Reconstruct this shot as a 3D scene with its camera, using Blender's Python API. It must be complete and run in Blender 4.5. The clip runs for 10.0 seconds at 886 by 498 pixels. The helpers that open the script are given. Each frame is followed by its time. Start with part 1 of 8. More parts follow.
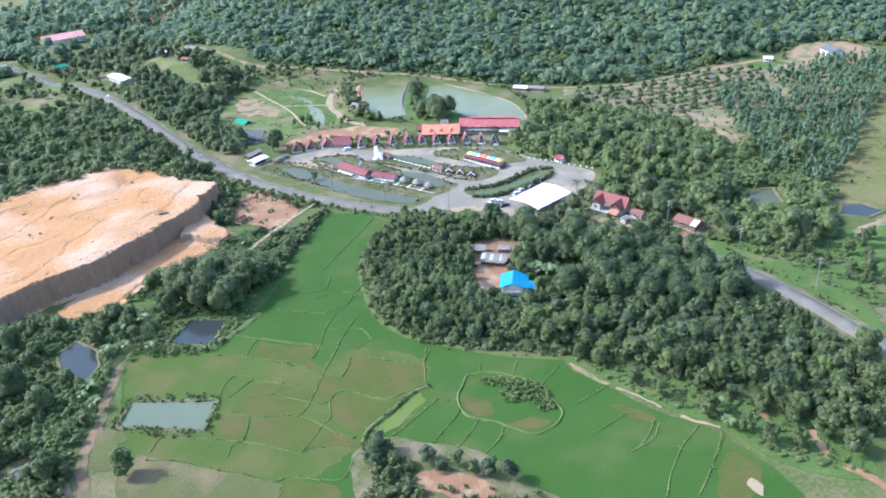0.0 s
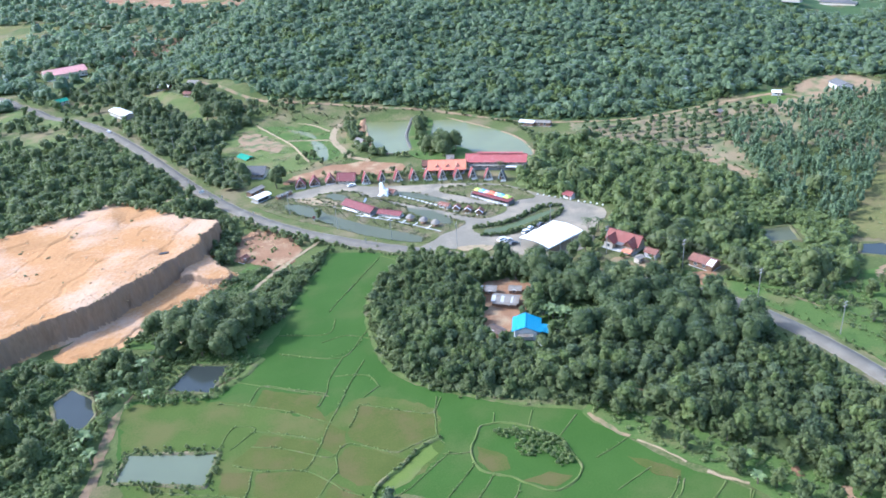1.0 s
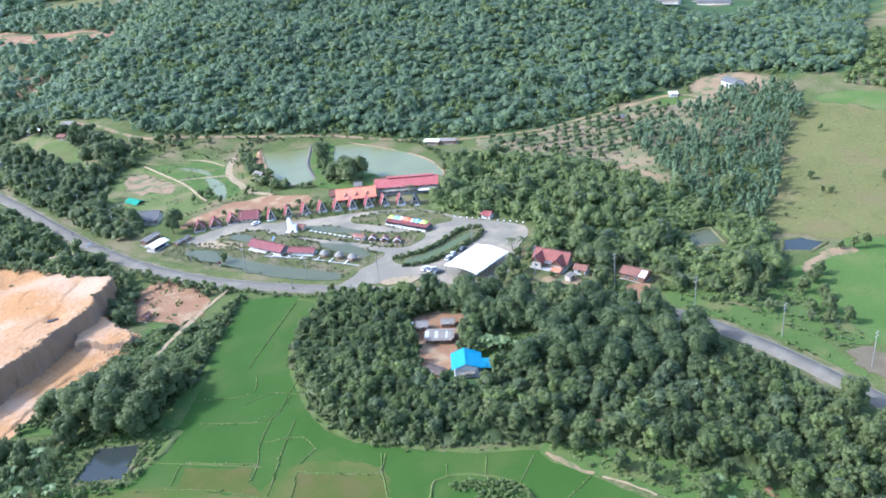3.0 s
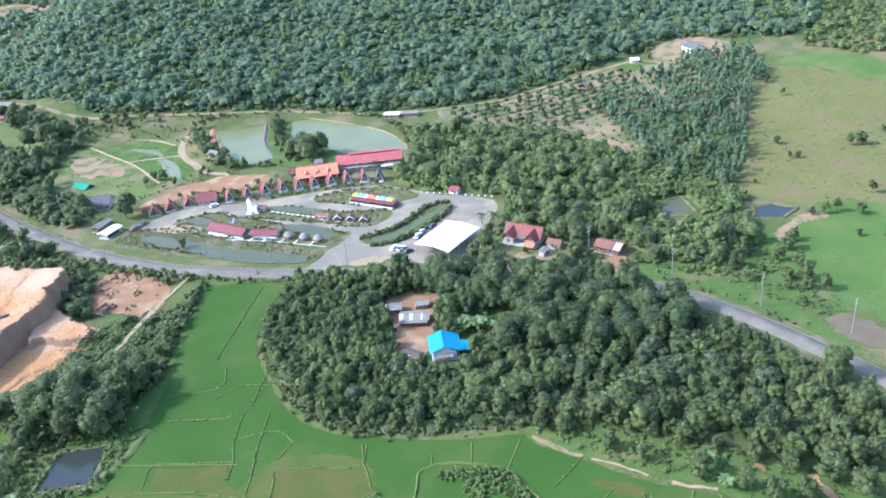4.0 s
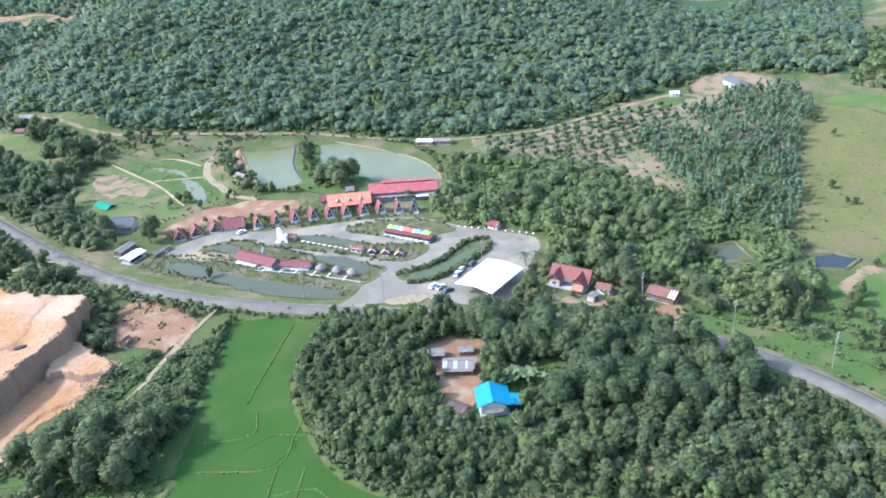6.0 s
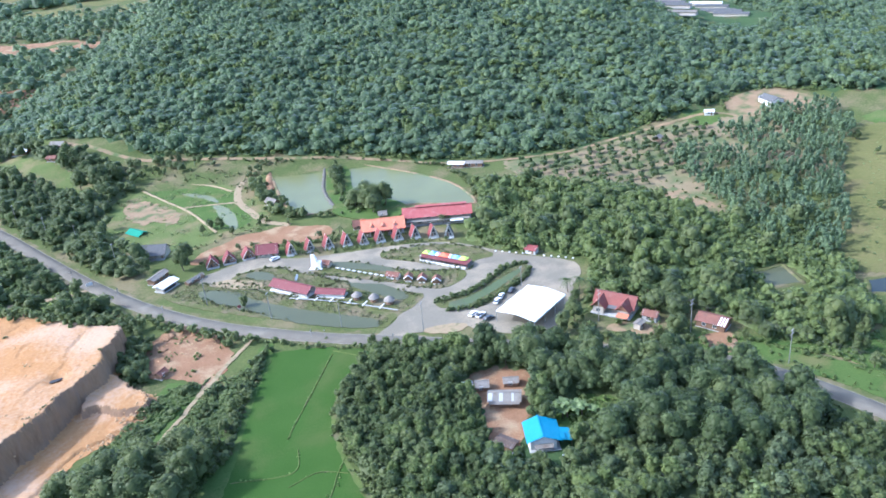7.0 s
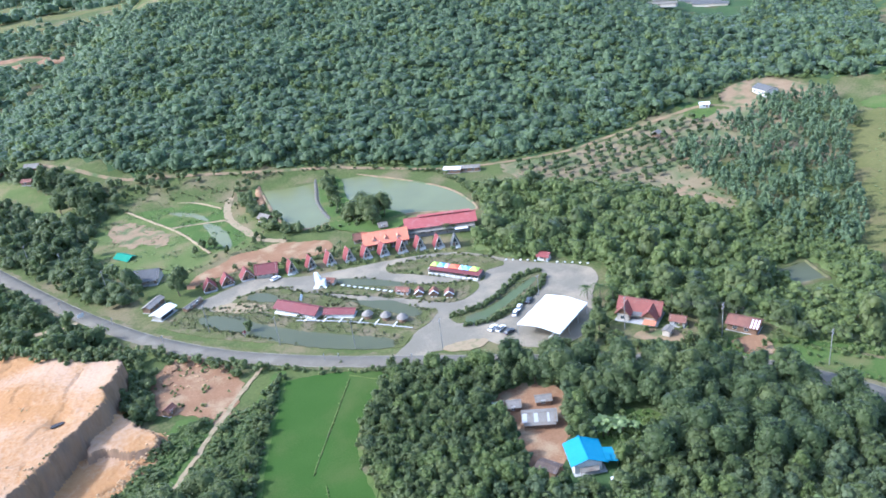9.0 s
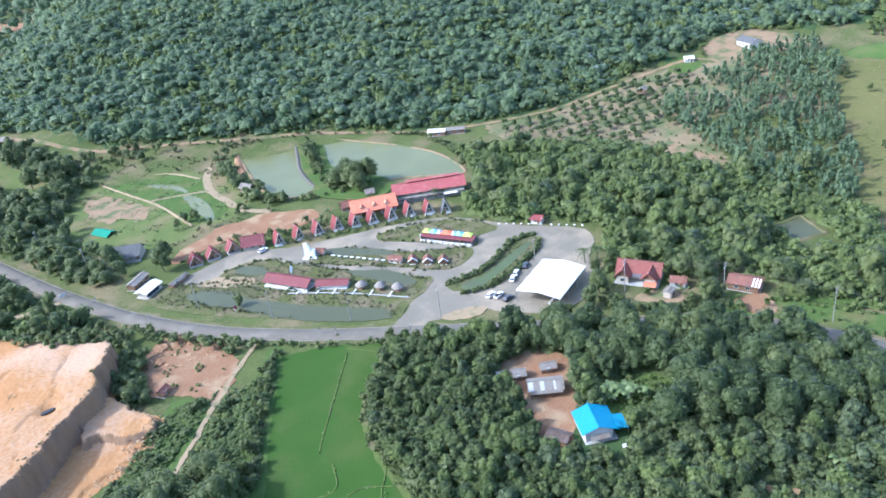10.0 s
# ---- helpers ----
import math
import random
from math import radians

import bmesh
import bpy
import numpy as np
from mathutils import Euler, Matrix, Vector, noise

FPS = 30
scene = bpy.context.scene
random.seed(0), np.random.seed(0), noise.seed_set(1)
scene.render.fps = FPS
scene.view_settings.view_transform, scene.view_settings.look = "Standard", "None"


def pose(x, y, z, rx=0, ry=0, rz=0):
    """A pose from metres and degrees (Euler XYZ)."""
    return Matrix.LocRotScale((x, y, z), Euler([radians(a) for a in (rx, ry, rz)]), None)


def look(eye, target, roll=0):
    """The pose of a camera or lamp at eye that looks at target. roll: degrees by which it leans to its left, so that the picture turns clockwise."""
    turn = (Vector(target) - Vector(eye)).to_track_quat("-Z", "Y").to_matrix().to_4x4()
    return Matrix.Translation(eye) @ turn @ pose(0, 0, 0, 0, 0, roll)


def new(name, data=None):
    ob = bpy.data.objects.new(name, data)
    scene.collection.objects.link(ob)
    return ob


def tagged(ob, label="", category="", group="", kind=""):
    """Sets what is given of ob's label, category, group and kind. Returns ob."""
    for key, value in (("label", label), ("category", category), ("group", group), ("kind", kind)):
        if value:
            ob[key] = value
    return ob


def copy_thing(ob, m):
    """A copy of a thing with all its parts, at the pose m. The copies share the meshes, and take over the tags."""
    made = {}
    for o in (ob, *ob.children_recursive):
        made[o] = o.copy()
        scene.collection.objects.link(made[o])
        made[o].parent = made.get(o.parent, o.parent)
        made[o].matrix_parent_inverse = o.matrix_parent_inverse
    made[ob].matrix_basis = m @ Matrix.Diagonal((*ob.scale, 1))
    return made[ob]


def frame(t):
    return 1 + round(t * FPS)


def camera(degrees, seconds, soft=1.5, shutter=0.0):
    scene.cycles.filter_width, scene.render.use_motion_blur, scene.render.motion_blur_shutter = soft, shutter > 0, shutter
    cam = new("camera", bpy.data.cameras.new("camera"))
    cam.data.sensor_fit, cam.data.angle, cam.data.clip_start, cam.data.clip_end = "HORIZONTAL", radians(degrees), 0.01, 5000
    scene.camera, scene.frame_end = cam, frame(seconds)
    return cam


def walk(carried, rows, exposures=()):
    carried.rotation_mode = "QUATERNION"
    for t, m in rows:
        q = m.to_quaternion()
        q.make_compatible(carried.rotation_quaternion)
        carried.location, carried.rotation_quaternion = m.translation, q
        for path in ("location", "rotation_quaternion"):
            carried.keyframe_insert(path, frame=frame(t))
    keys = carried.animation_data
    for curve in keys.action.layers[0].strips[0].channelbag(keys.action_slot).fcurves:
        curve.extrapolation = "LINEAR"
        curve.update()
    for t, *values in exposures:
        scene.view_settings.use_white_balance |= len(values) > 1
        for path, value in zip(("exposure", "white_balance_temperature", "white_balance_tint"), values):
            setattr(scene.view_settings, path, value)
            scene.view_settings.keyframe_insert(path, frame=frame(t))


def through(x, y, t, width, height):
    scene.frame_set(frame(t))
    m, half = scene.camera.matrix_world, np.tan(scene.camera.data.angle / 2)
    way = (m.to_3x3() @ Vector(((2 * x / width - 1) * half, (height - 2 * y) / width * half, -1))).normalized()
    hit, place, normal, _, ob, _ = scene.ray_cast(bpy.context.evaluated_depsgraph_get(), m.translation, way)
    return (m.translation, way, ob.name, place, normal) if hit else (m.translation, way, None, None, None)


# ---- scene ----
cam = camera(58.45, 10.0, 1.7)
PATH = [
    (0, (5.20, -17.08, 147.78), (57.92, 151.64, 54.20), -3.90),
    (0.5, (5.32, -11.59, 147.65), (59.45, 159.72, 59.77), -2.39),
    (1, (5.31, -6.17, 147.44), (59.57, 165.59, 60.53), -3.94),
    (1.5, (5.26, -0.78, 147.24), (68.56, 168.70, 61.97), -2.86),
    (2, (4.85, 4.69, 147.02), (74.11, 173.10, 64.29), -3.87),
    (2.5, (4.47, 10.10, 146.80), (78.70, 175.76, 62.86), -4.86),
    (2.7, (4.40, 12.37, 146.60), (80.45, 177.10, 62.47), -5.23),
    (3.8, (3.78, 24.75, 145.93), (88.11, 181.15, 54.13), -6.23),
    (4, (3.63, 27.05, 145.77), (89.60, 181.66, 52.47), -6.08),
    (4.5, (3.32, 32.77, 145.67), (93.52, 183.04, 49.32), -5.78),
    (5, (2.85, 38.59, 145.71), (96.45, 185.19, 46.98), -5.45),
    (5.5, (2.02, 44.16, 145.83), (94.35, 195.86, 53.84), -4.80),
    (5.7, (1.64, 46.34, 145.94), (90.75, 200.81, 55.39), -4.49),
    (6.8, (-1.10, 57.88, 146.48), (83.11, 217.91, 61.05), -4.42),
    (7, (-1.64, 59.94, 146.61), (81.78, 220.86, 62.09), -5.33),
    (7.5, (-3.17, 64.85, 146.79), (80.19, 226.22, 63.05), -6.17),
    (8, (-4.69, 69.74, 146.93), (79.69, 231.41, 64.81), -6.15),
    (8.5, (-6.15, 74.59, 147.01), (80.01, 234.85, 63.98), -6.24),
    (9, (-7.56, 79.59, 147.06), (81.81, 236.83, 61.68), -7.19),
    (9.5, (-8.91, 84.66, 147.10), (81.43, 238.03, 55.92), -7.49),
    (10, (-10.06, 89.90, 147.14), (81.51, 240.14, 52.05), -8.17),
]
walk(cam, [(t, look(eye, target, roll)) for t, eye, target, roll in PATH], [(0, 1.4, 4950, 14), (5.5, 1.45, 4950, 14), (7.5, 1.36, 4950, 14), (10, 1.33, 4950, 14)])

# ---- world and sun ----
world = bpy.data.worlds.new("sky")
scene.world = world
world.use_nodes = True
wt = world.node_tree
sky = wt.nodes.new("ShaderNodeTexSky")
sky.sky_type = "NISHITA"
sky.sun_disc = False
sky.sun_elevation, sky.sun_rotation = radians(40), radians(-63)
sky.air_density, sky.dust_density = 1.4, 3.0
wt.links.new(sky.outputs[0], wt.nodes["Background"].inputs[0])
wt.nodes["Background"].inputs[1].default_value = 0.15
sun = new("sun", bpy.data.lights.new("sun", "SUN"))
sun.data.energy, sun.data.angle, sun.data.color = 2.2, radians(1.2), (1.0, 0.94, 0.83)
sun.matrix_world = look((-69, 34, 64), (0, 0, 0))


# ---- materials ----
def nodes_of(name):
    m = bpy.data.materials.new(name)
    m.use_nodes = True
    nt = m.node_tree
    return m, nt, nt.nodes["Principled BSDF"]


def surface(name, c1, c2, rough=0.8, scale=0.3, fine=3.0, bump=0.2, c3=None, c3_at=0.62, c3_scale=0.08, spec=0.3, metal=0.0, world_space=True, random_amount=0.0, stretch=None):
    """Two scales of noise between c1 and c2, patches of c3 at a third, and fine relief."""
    m, nt, b = nodes_of(name)
    N, K = nt.nodes.new, nt.links.new
    if world_space:
        co = N("ShaderNodeNewGeometry").outputs["Position"]
    else:
        co = N("ShaderNodeTexCoord").outputs["Object"]
    if stretch:
        mp = N("ShaderNodeMapping")
        mp.inputs["Scale"].default_value = stretch
        K(co, mp.inputs["Vector"])
        co = mp.outputs[0]

    def noise_at(s, detail=4.0):
        n = N("ShaderNodeTexNoise")
        n.inputs["Scale"].default_value, n.inputs["Detail"].default_value = s, detail
        K(co, n.inputs["Vector"])
        return n.outputs[0]

    def maths(op, a, v):
        q = N("ShaderNodeMath")
        q.operation = op
        for i, s in enumerate((a, v)):
            if isinstance(s, (int, float)):
                q.inputs[i].default_value = s
            else:
                K(s, q.inputs[i])
        return q.outputs[0]

    def blend(f, a, c):
        q = N("ShaderNodeMix")
        q.data_type = "RGBA"
        if isinstance(f, (int, float)):
            q.inputs[0].default_value = f
        else:
            K(f, q.inputs[0])
        for i, s in ((6, a), (7, c)):
            if isinstance(s, tuple):
                q.inputs[i].default_value = (*s, 1)
            else:
                K(s, q.inputs[i])
        return q.outputs[2]

    big, small = noise_at(scale), noise_at(fine, 6.0)
    f = maths("ADD", maths("MULTIPLY", big, 0.6), maths("MULTIPLY", small, 0.6))
    f = maths("MULTIPLY_ADD", f, 2.2)
    f.node.inputs[2].default_value = -0.82
    f.node.use_clamp = True
    if random_amount:
        info = N("ShaderNodeObjectInfo").outputs["Random"]
        f = maths("ADD", f, maths("MULTIPLY", maths("SUBTRACT", info, 0.5), random_amount))
        f.node.use_clamp = True
    col = blend(f, c1, c2)
    if c3:
        r = N("ShaderNodeMapRange")
        r.inputs[1].default_value, r.inputs[2].default_value = c3_at - 0.07, c3_at + 0.07
        K(maths("ADD", maths("MULTIPLY", noise_at(c3_scale, 6.0), 0.8), maths("MULTIPLY", small, 0.2)), r.inputs[0])
        col = blend(r.outputs[0], col, c3)
    K(col, b.inputs["Base Color"])
    b.inputs["Roughness"].default_value, b.inputs["Metallic"].default_value = rough, metal
    b.inputs["Specular IOR Level"].default_value = spec
    if bump:
        bp = N("ShaderNodeBump")
        bp.inputs["Strength"].default_value, bp.inputs["Distance"].default_value = bump, 0.3 / max(fine, 0.3)
        K(small, bp.inputs["Height"])
        K(bp.outputs[0], b.inputs["Normal"])
    return m


def foliage(name, dark, light, odd=None, rough=0.5, through=0.5, sheen=0.15):
    """Leaves: tint follows each tree and leaf; some light passes through."""
    m, nt, b = nodes_of(name)
    N, K = nt.nodes.new, nt.links.new
    at = N("ShaderNodeAttribute")
    at.attribute_name = "tint"
    info = N("ShaderNodeObjectInfo")
    add = N("ShaderNodeMath")
    add.operation = "MULTIPLY_ADD"
    K(info.outputs["Random"], add.inputs[0])
    add.inputs[1].default_value = 0.45
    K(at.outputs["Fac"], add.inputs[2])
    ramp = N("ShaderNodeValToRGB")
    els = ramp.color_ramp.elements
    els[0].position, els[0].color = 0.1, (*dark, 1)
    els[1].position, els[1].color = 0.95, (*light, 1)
    if odd:
        e = els.new(1.0)
        e.color = (*odd, 1)
    co = N("ShaderNodeNewGeometry").outputs["Position"]
    n1 = N("ShaderNodeTexNoise")
    n1.inputs["Scale"].default_value, n1.inputs["Detail"].default_value = 1.3, 4.0
    K(co, n1.inputs["Vector"])
    vary = N("ShaderNodeMath")
    vary.operation = "MULTIPLY_ADD"
    K(n1.outputs[0], vary.inputs[0])
    vary.inputs[1].default_value = 1.1
    K(add.outputs[0], vary.inputs[2])
    drop = N("ShaderNodeMath")
    drop.operation = "SUBTRACT"
    drop.inputs[1].default_value = 0.52
    K(vary.outputs[0], drop.inputs[0])
    K(drop.outputs[0], ramp.inputs[0])
    bp = N("ShaderNodeBump")
    bp.inputs["Strength"].default_value, bp.inputs["Distance"].default_value = 0.4, 0.35
    K(n1.outputs[0], bp.inputs["Height"])
    K(bp.outputs[0], b.inputs["Normal"])
    K(ramp.outputs[0], b.inputs["Base Color"])
    b.inputs["Roughness"].default_value, b.inputs["Specular IOR Level"].default_value = rough, 0.3
    # Bluish sheen lightens dark leaves, stronger on the hill, in place of haze.
    b.inputs["Sheen Weight"].default_value, b.inputs["Sheen Roughness"].default_value = sheen, 0.5
    b.inputs["Sheen Tint"].default_value = (0.8, 0.92, 1.0, 1)
    tr = N("ShaderNodeBsdfTranslucent")
    K(ramp.outputs[0], tr.inputs[0])
    mix = N("ShaderNodeMixShader")
    mix.inputs[0].default_value = through
    K(b.outputs[0], mix.inputs[1])
    K(tr.outputs[0], mix.inputs[2])
    K(mix.outputs[0], nt.nodes["Material Output"].inputs[0])
    return m


def water(name, deep, ripple=0.02, rough=0.06):
    m, nt, b = nodes_of(name)
    N, K = nt.nodes.new, nt.links.new
    co = N("ShaderNodeNewGeometry").outputs["Position"]
    n1, n2 = N("ShaderNodeTexNoise"), N("ShaderNodeTexNoise")
    n1.inputs["Scale"].default_value, n2.inputs["Scale"].default_value = 1.5, 0.05
    K(co, n1.inputs["Vector"]), K(co, n2.inputs["Vector"])
    mx = N("ShaderNodeMix")
    mx.data_type = "RGBA"
    mx.inputs[6].default_value = (*deep, 1)
    mx.inputs[7].default_value = (*[v * 1.35 for v in deep], 1)
    K(n2.outputs[0], mx.inputs[0])
    K(mx.outputs[2], b.inputs["Base Color"])
    b.inputs["Roughness"].default_value, b.inputs["Specular IOR Level"].default_value = rough, 0.25
    bp = N("ShaderNodeBump")
    bp.inputs["Strength"].default_value, bp.inputs["Distance"].default_value = ripple, 0.3
    K(n1.outputs[0], bp.inputs["Height"])
    K(bp.outputs[0], b.inputs["Normal"])
    return m


M_GROUND = surface("rough_grass", (0.06, 0.082, 0.024), (0.118, 0.135, 0.044), 0.95, 0.08, 0.9, 0.9, (0.185, 0.15, 0.08), 0.55, 0.035, spec=0.1)
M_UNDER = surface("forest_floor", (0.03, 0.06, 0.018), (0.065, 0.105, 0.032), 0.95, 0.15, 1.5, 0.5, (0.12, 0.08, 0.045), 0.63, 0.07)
M_LAWN = surface("grass", (0.056, 0.096, 0.022), (0.1, 0.142, 0.038), 0.95, 0.15, 1.4, 0.8, (0.135, 0.135, 0.05), 0.59, 0.08, spec=0.1)
M_MEADOW = surface("meadow_grass", (0.085, 0.12, 0.032), (0.14, 0.16, 0.053), 0.95, 0.12, 1.6, 0.8, (0.21, 0.165, 0.085), 0.55, 0.05, spec=0.1)
M_YARD = surface("trodden_earth", (0.22, 0.145, 0.078), (0.3, 0.21, 0.12), 0.95, 0.2, 2.0, 0.5, (0.10, 0.125, 0.045), 0.55, 0.13)
M_VERGE = surface("verge_grass", (0.075, 0.088, 0.03), (0.125, 0.128, 0.048), 0.95, 0.2, 1.6, 0.8, (0.185, 0.15, 0.09), 0.54, 0.13, spec=0.1)
M_RICE = surface("young_rice", (0.034, 0.077, 0.011), (0.054, 0.1, 0.019), 0.85, 0.07, 2.2, 0.6, (0.072, 0.1, 0.025), 0.58, 0.045, spec=0.1)
M_RICE_MID = surface("sparse_rice", (0.052, 0.082, 0.014), (0.08, 0.108, 0.023), 0.85, 0.07, 1.8, 0.6, (0.1, 0.1, 0.03), 0.54, 0.06, spec=0.1)
M_RICE_GREEN = surface("tall_rice", (0.066, 0.116, 0.024), (0.098, 0.144, 0.036), 0.9, 0.06, 1.2, 0.8, (0.125, 0.145, 0.048), 0.56, 0.05, spec=0.1)
M_RICE_OLD = surface("thin_rice", (0.06, 0.079, 0.016), (0.09, 0.098, 0.024), 0.9, 0.12, 1.8, 0.7, (0.1, 0.088, 0.03), 0.55, 0.09, spec=0.08)
M_RICE_LIME = surface("lime_rice", (0.085, 0.125, 0.016), (0.12, 0.15, 0.024), 0.8, 0.1, 2.5, 0.3, (0.12, 0.13, 0.04), 0.58, 0.12)
M_BUND = surface("bund_grass", (0.068, 0.1, 0.02), (0.12, 0.145, 0.036), 0.9, 0.3, 2.5, 0.4, (0.15, 0.13, 0.065), 0.60, 0.2)
M_BROWNFIELD = surface("dry_pasture", (0.112, 0.117, 0.036), (0.167, 0.155, 0.056), 0.95, 0.06, 0.7, 0.9, (0.16, 0.132, 0.058), 0.57, 0.05, spec=0.1)
M_ASPHALT = surface("asphalt", (0.148, 0.13, 0.1), (0.19, 0.168, 0.131), 0.95, 0.3, 4.0, 0.1, (0.225, 0.2, 0.155), 0.6, 0.12, spec=0.1)
M_SHOULDER = surface("road_shoulder_grit", (0.2, 0.175, 0.13), (0.29, 0.26, 0.2), 0.95, 0.3, 4.0, 0.3, (0.14, 0.14, 0.07), 0.57, 0.2)
M_GRAVEL = surface("gravel_lot", (0.17, 0.148, 0.109), (0.23, 0.203, 0.153), 0.95, 0.12, 3.0, 0.5, (0.3, 0.25, 0.175), 0.55, 0.06, spec=0.2)
M_DIRT = surface("red_dirt", (0.205, 0.11, 0.058), (0.295, 0.172, 0.096), 0.97, 0.15, 2.0, 0.6, (0.34, 0.24, 0.14), 0.57, 0.12, spec=0.1)
M_FALLOW = surface("fallow_soil", (0.075, 0.085, 0.028), (0.115, 0.115, 0.042), 0.95, 0.1, 1.5, 0.6, (0.17, 0.13, 0.07), 0.57, 0.06, spec=0.1)
M_TRACK = surface("brown_track", (0.16, 0.105, 0.06), (0.235, 0.165, 0.1), 0.97, 0.25, 2.0, 0.6, (0.10, 0.11, 0.045), 0.55, 0.2, spec=0.1)
M_SAND = surface("pale_sand_track", (0.265, 0.195, 0.11), (0.36, 0.275, 0.165), 0.95, 0.3, 2.5, 0.4, (0.16, 0.15, 0.066), 0.58, 0.3)
M_QUARRY = surface("cut_clay", (0.345, 0.177, 0.07), (0.428, 0.246, 0.112), 0.97, 0.05, 0.7, 0.8, (0.45, 0.305, 0.195), 0.55, 0.035, spec=0.1)
# Earth brown, darkened further to hold the shade on the cut side.
M_CLIFF_SHADE = surface("shaded_cut_face", (0.2, 0.122, 0.068), (0.3, 0.19, 0.112), 0.95, 0.2, 1.5, 0.5, (0.20, 0.135, 0.09), 0.60, 0.2, stretch=(1, 1, 0.25))
M_WATER = water("pond_water", (0.135, 0.138, 0.056), 0.05, 0.2)
M_WATER_GREY = water("fish_pond_water", (0.1, 0.112, 0.066), 0.05, 0.3)
M_WATER_DARK = water("dark_pond_water", (0.03, 0.035, 0.03))
M_WATER_GREEN = water("canal_water", (0.075, 0.078, 0.038), 0.06, 0.35)
M_ALGAE = surface("weedy_water", (0.075, 0.10, 0.04), (0.105, 0.13, 0.055), 0.5, 0.2, 2.0, 0.1, (0.085, 0.09, 0.05), 0.6, 0.1)
M_BARK = surface("bark", (0.12, 0.09, 0.065), (0.2, 0.17, 0.13), 0.9, 1.0, 6.0, 0.5, world_space=False)
M_LEAF = foliage("broad_leaves", (0.074, 0.106, 0.032), (0.17, 0.204, 0.068))
M_LEAF_DEEP = foliage("deep_green_leaves", (0.05, 0.08, 0.025), (0.128, 0.168, 0.056))
M_LEAF_LIGHT = foliage("light_leaves", (0.08, 0.118, 0.03), (0.19, 0.238, 0.07))
M_LEAF_GREY = foliage("grey_green_leaves", (0.06, 0.092, 0.034), (0.15, 0.19, 0.085))
# Base paler and bluer than near leaves, painting distance haze in.
M_LEAF_HAZED = foliage("hazed_hill_leaves", (0.084, 0.13, 0.058), (0.192, 0.262, 0.116), sheen=0.3)
M_WEED = foliage("olive_weeds", (0.1, 0.112, 0.042), (0.19, 0.19, 0.078))
M_STONE = surface("rough_stone", (0.09, 0.082, 0.066), (0.16, 0.145, 0.118), 0.95, 0.4, 2.5, 0.8, (0.1, 0.1, 0.07), 0.58, 0.3)
M_GUM = foliage("pale_gum_leaves", (0.092, 0.148, 0.074), (0.2, 0.27, 0.14))
M_PALM = foliage("palm_leaves", (0.04, 0.075, 0.018), (0.12, 0.165, 0.045))

# ---- builders ----
def mesh_object(name, verts, faces, material, parent=None, smooth=False, tint=None):
    me = bpy.data.meshes.new(name)
    v, f = np.asarray(verts, np.float32), np.asarray(faces, np.int32)
    me.vertices.add(len(v))
    me.vertices.foreach_set("co", v.ravel())
    k = f.shape[1]
    me.loops.add(f.size)
    me.loops.foreach_set("vertex_index", f.ravel())
    me.polygons.add(len(f))
    me.polygons.foreach_set("loop_start", np.arange(0, f.size, k, dtype=np.int32))
    me.update(calc_edges=True)
    if smooth:
        me.polygons.foreach_set("use_smooth", np.ones(len(f), bool))
    if tint is not None:
        a = me.attributes.new("tint", "FLOAT", "FACE")
        a.data.foreach_set("value", np.asarray(tint, np.float32))
    me.validate()
    me.materials.append(material)
    ob = new(name, me)
    ob.parent = parent
    return ob


def part(name, bm, material, parent, label="", smooth=False):
    me = bpy.data.meshes.new(name)
    bmesh.ops.recalc_face_normals(bm, faces=bm.faces)
    bm.to_mesh(me)
    bm.free()
    if smooth:
        me.polygons.foreach_set("use_smooth", np.ones(len(me.polygons), bool))
    me.materials.append(material)
    ob = new(name, me)
    ob.parent = parent
    if label:
        tagged(ob, label)
    return ob


def thing(name, m, label, category, group="", kind=""):
    ob = new(name)
    ob.empty_display_size = 0.5
    ob.matrix_world = m
    return tagged(ob, label, category, group, kind)


def smooth01(t):
    t = np.clip(t, 0, 1)
    return t * t * (3 - 2 * t)


def wobble(x, y, s, k=0.0):
    """Cheap smooth noise from sines, about -1 to 1."""
    x, y = x / s, y / s
    return (np.sin(1.7 * x + 2.3 * y + k) + np.sin(2.9 * x - 1.3 * y + 1.7 * k + 1) + np.sin(-1.1 * x + 3.7 * y + 2.3 * k + 2) + np.sin(4.3 * x + 3.1 * y + k * 0.7 + 4) * 0.6) / 3.6


def height(x, y):
    """The lie of the land: a plain, a wooded hill behind it and a slow rise to the east."""
    x, y = np.asarray(x, float), np.asarray(y, float)
    d, e = 0.4 * x + 0.917 * y, 0.917 * x - 0.4 * y
    r = np.maximum(d - 488, 0)
    r = r * r / (r + 18)
    z = 135 * (1 - np.exp(-r / 600)) * smooth01((e + 335) / 150) * (1 - smooth01((e - 120) / 180))
    z = z + wobble(x, y, 70) * np.minimum(r, 120) * 0.04 + wobble(x, y, 28, 2) * np.minimum(r, 60) * 0.03
    z = z + 0.06 * np.clip(x - 265, 0, 220) * smooth01((y - 150) / 150)
    return z * smooth01((2200 - np.hypot(x, y)) / 600)


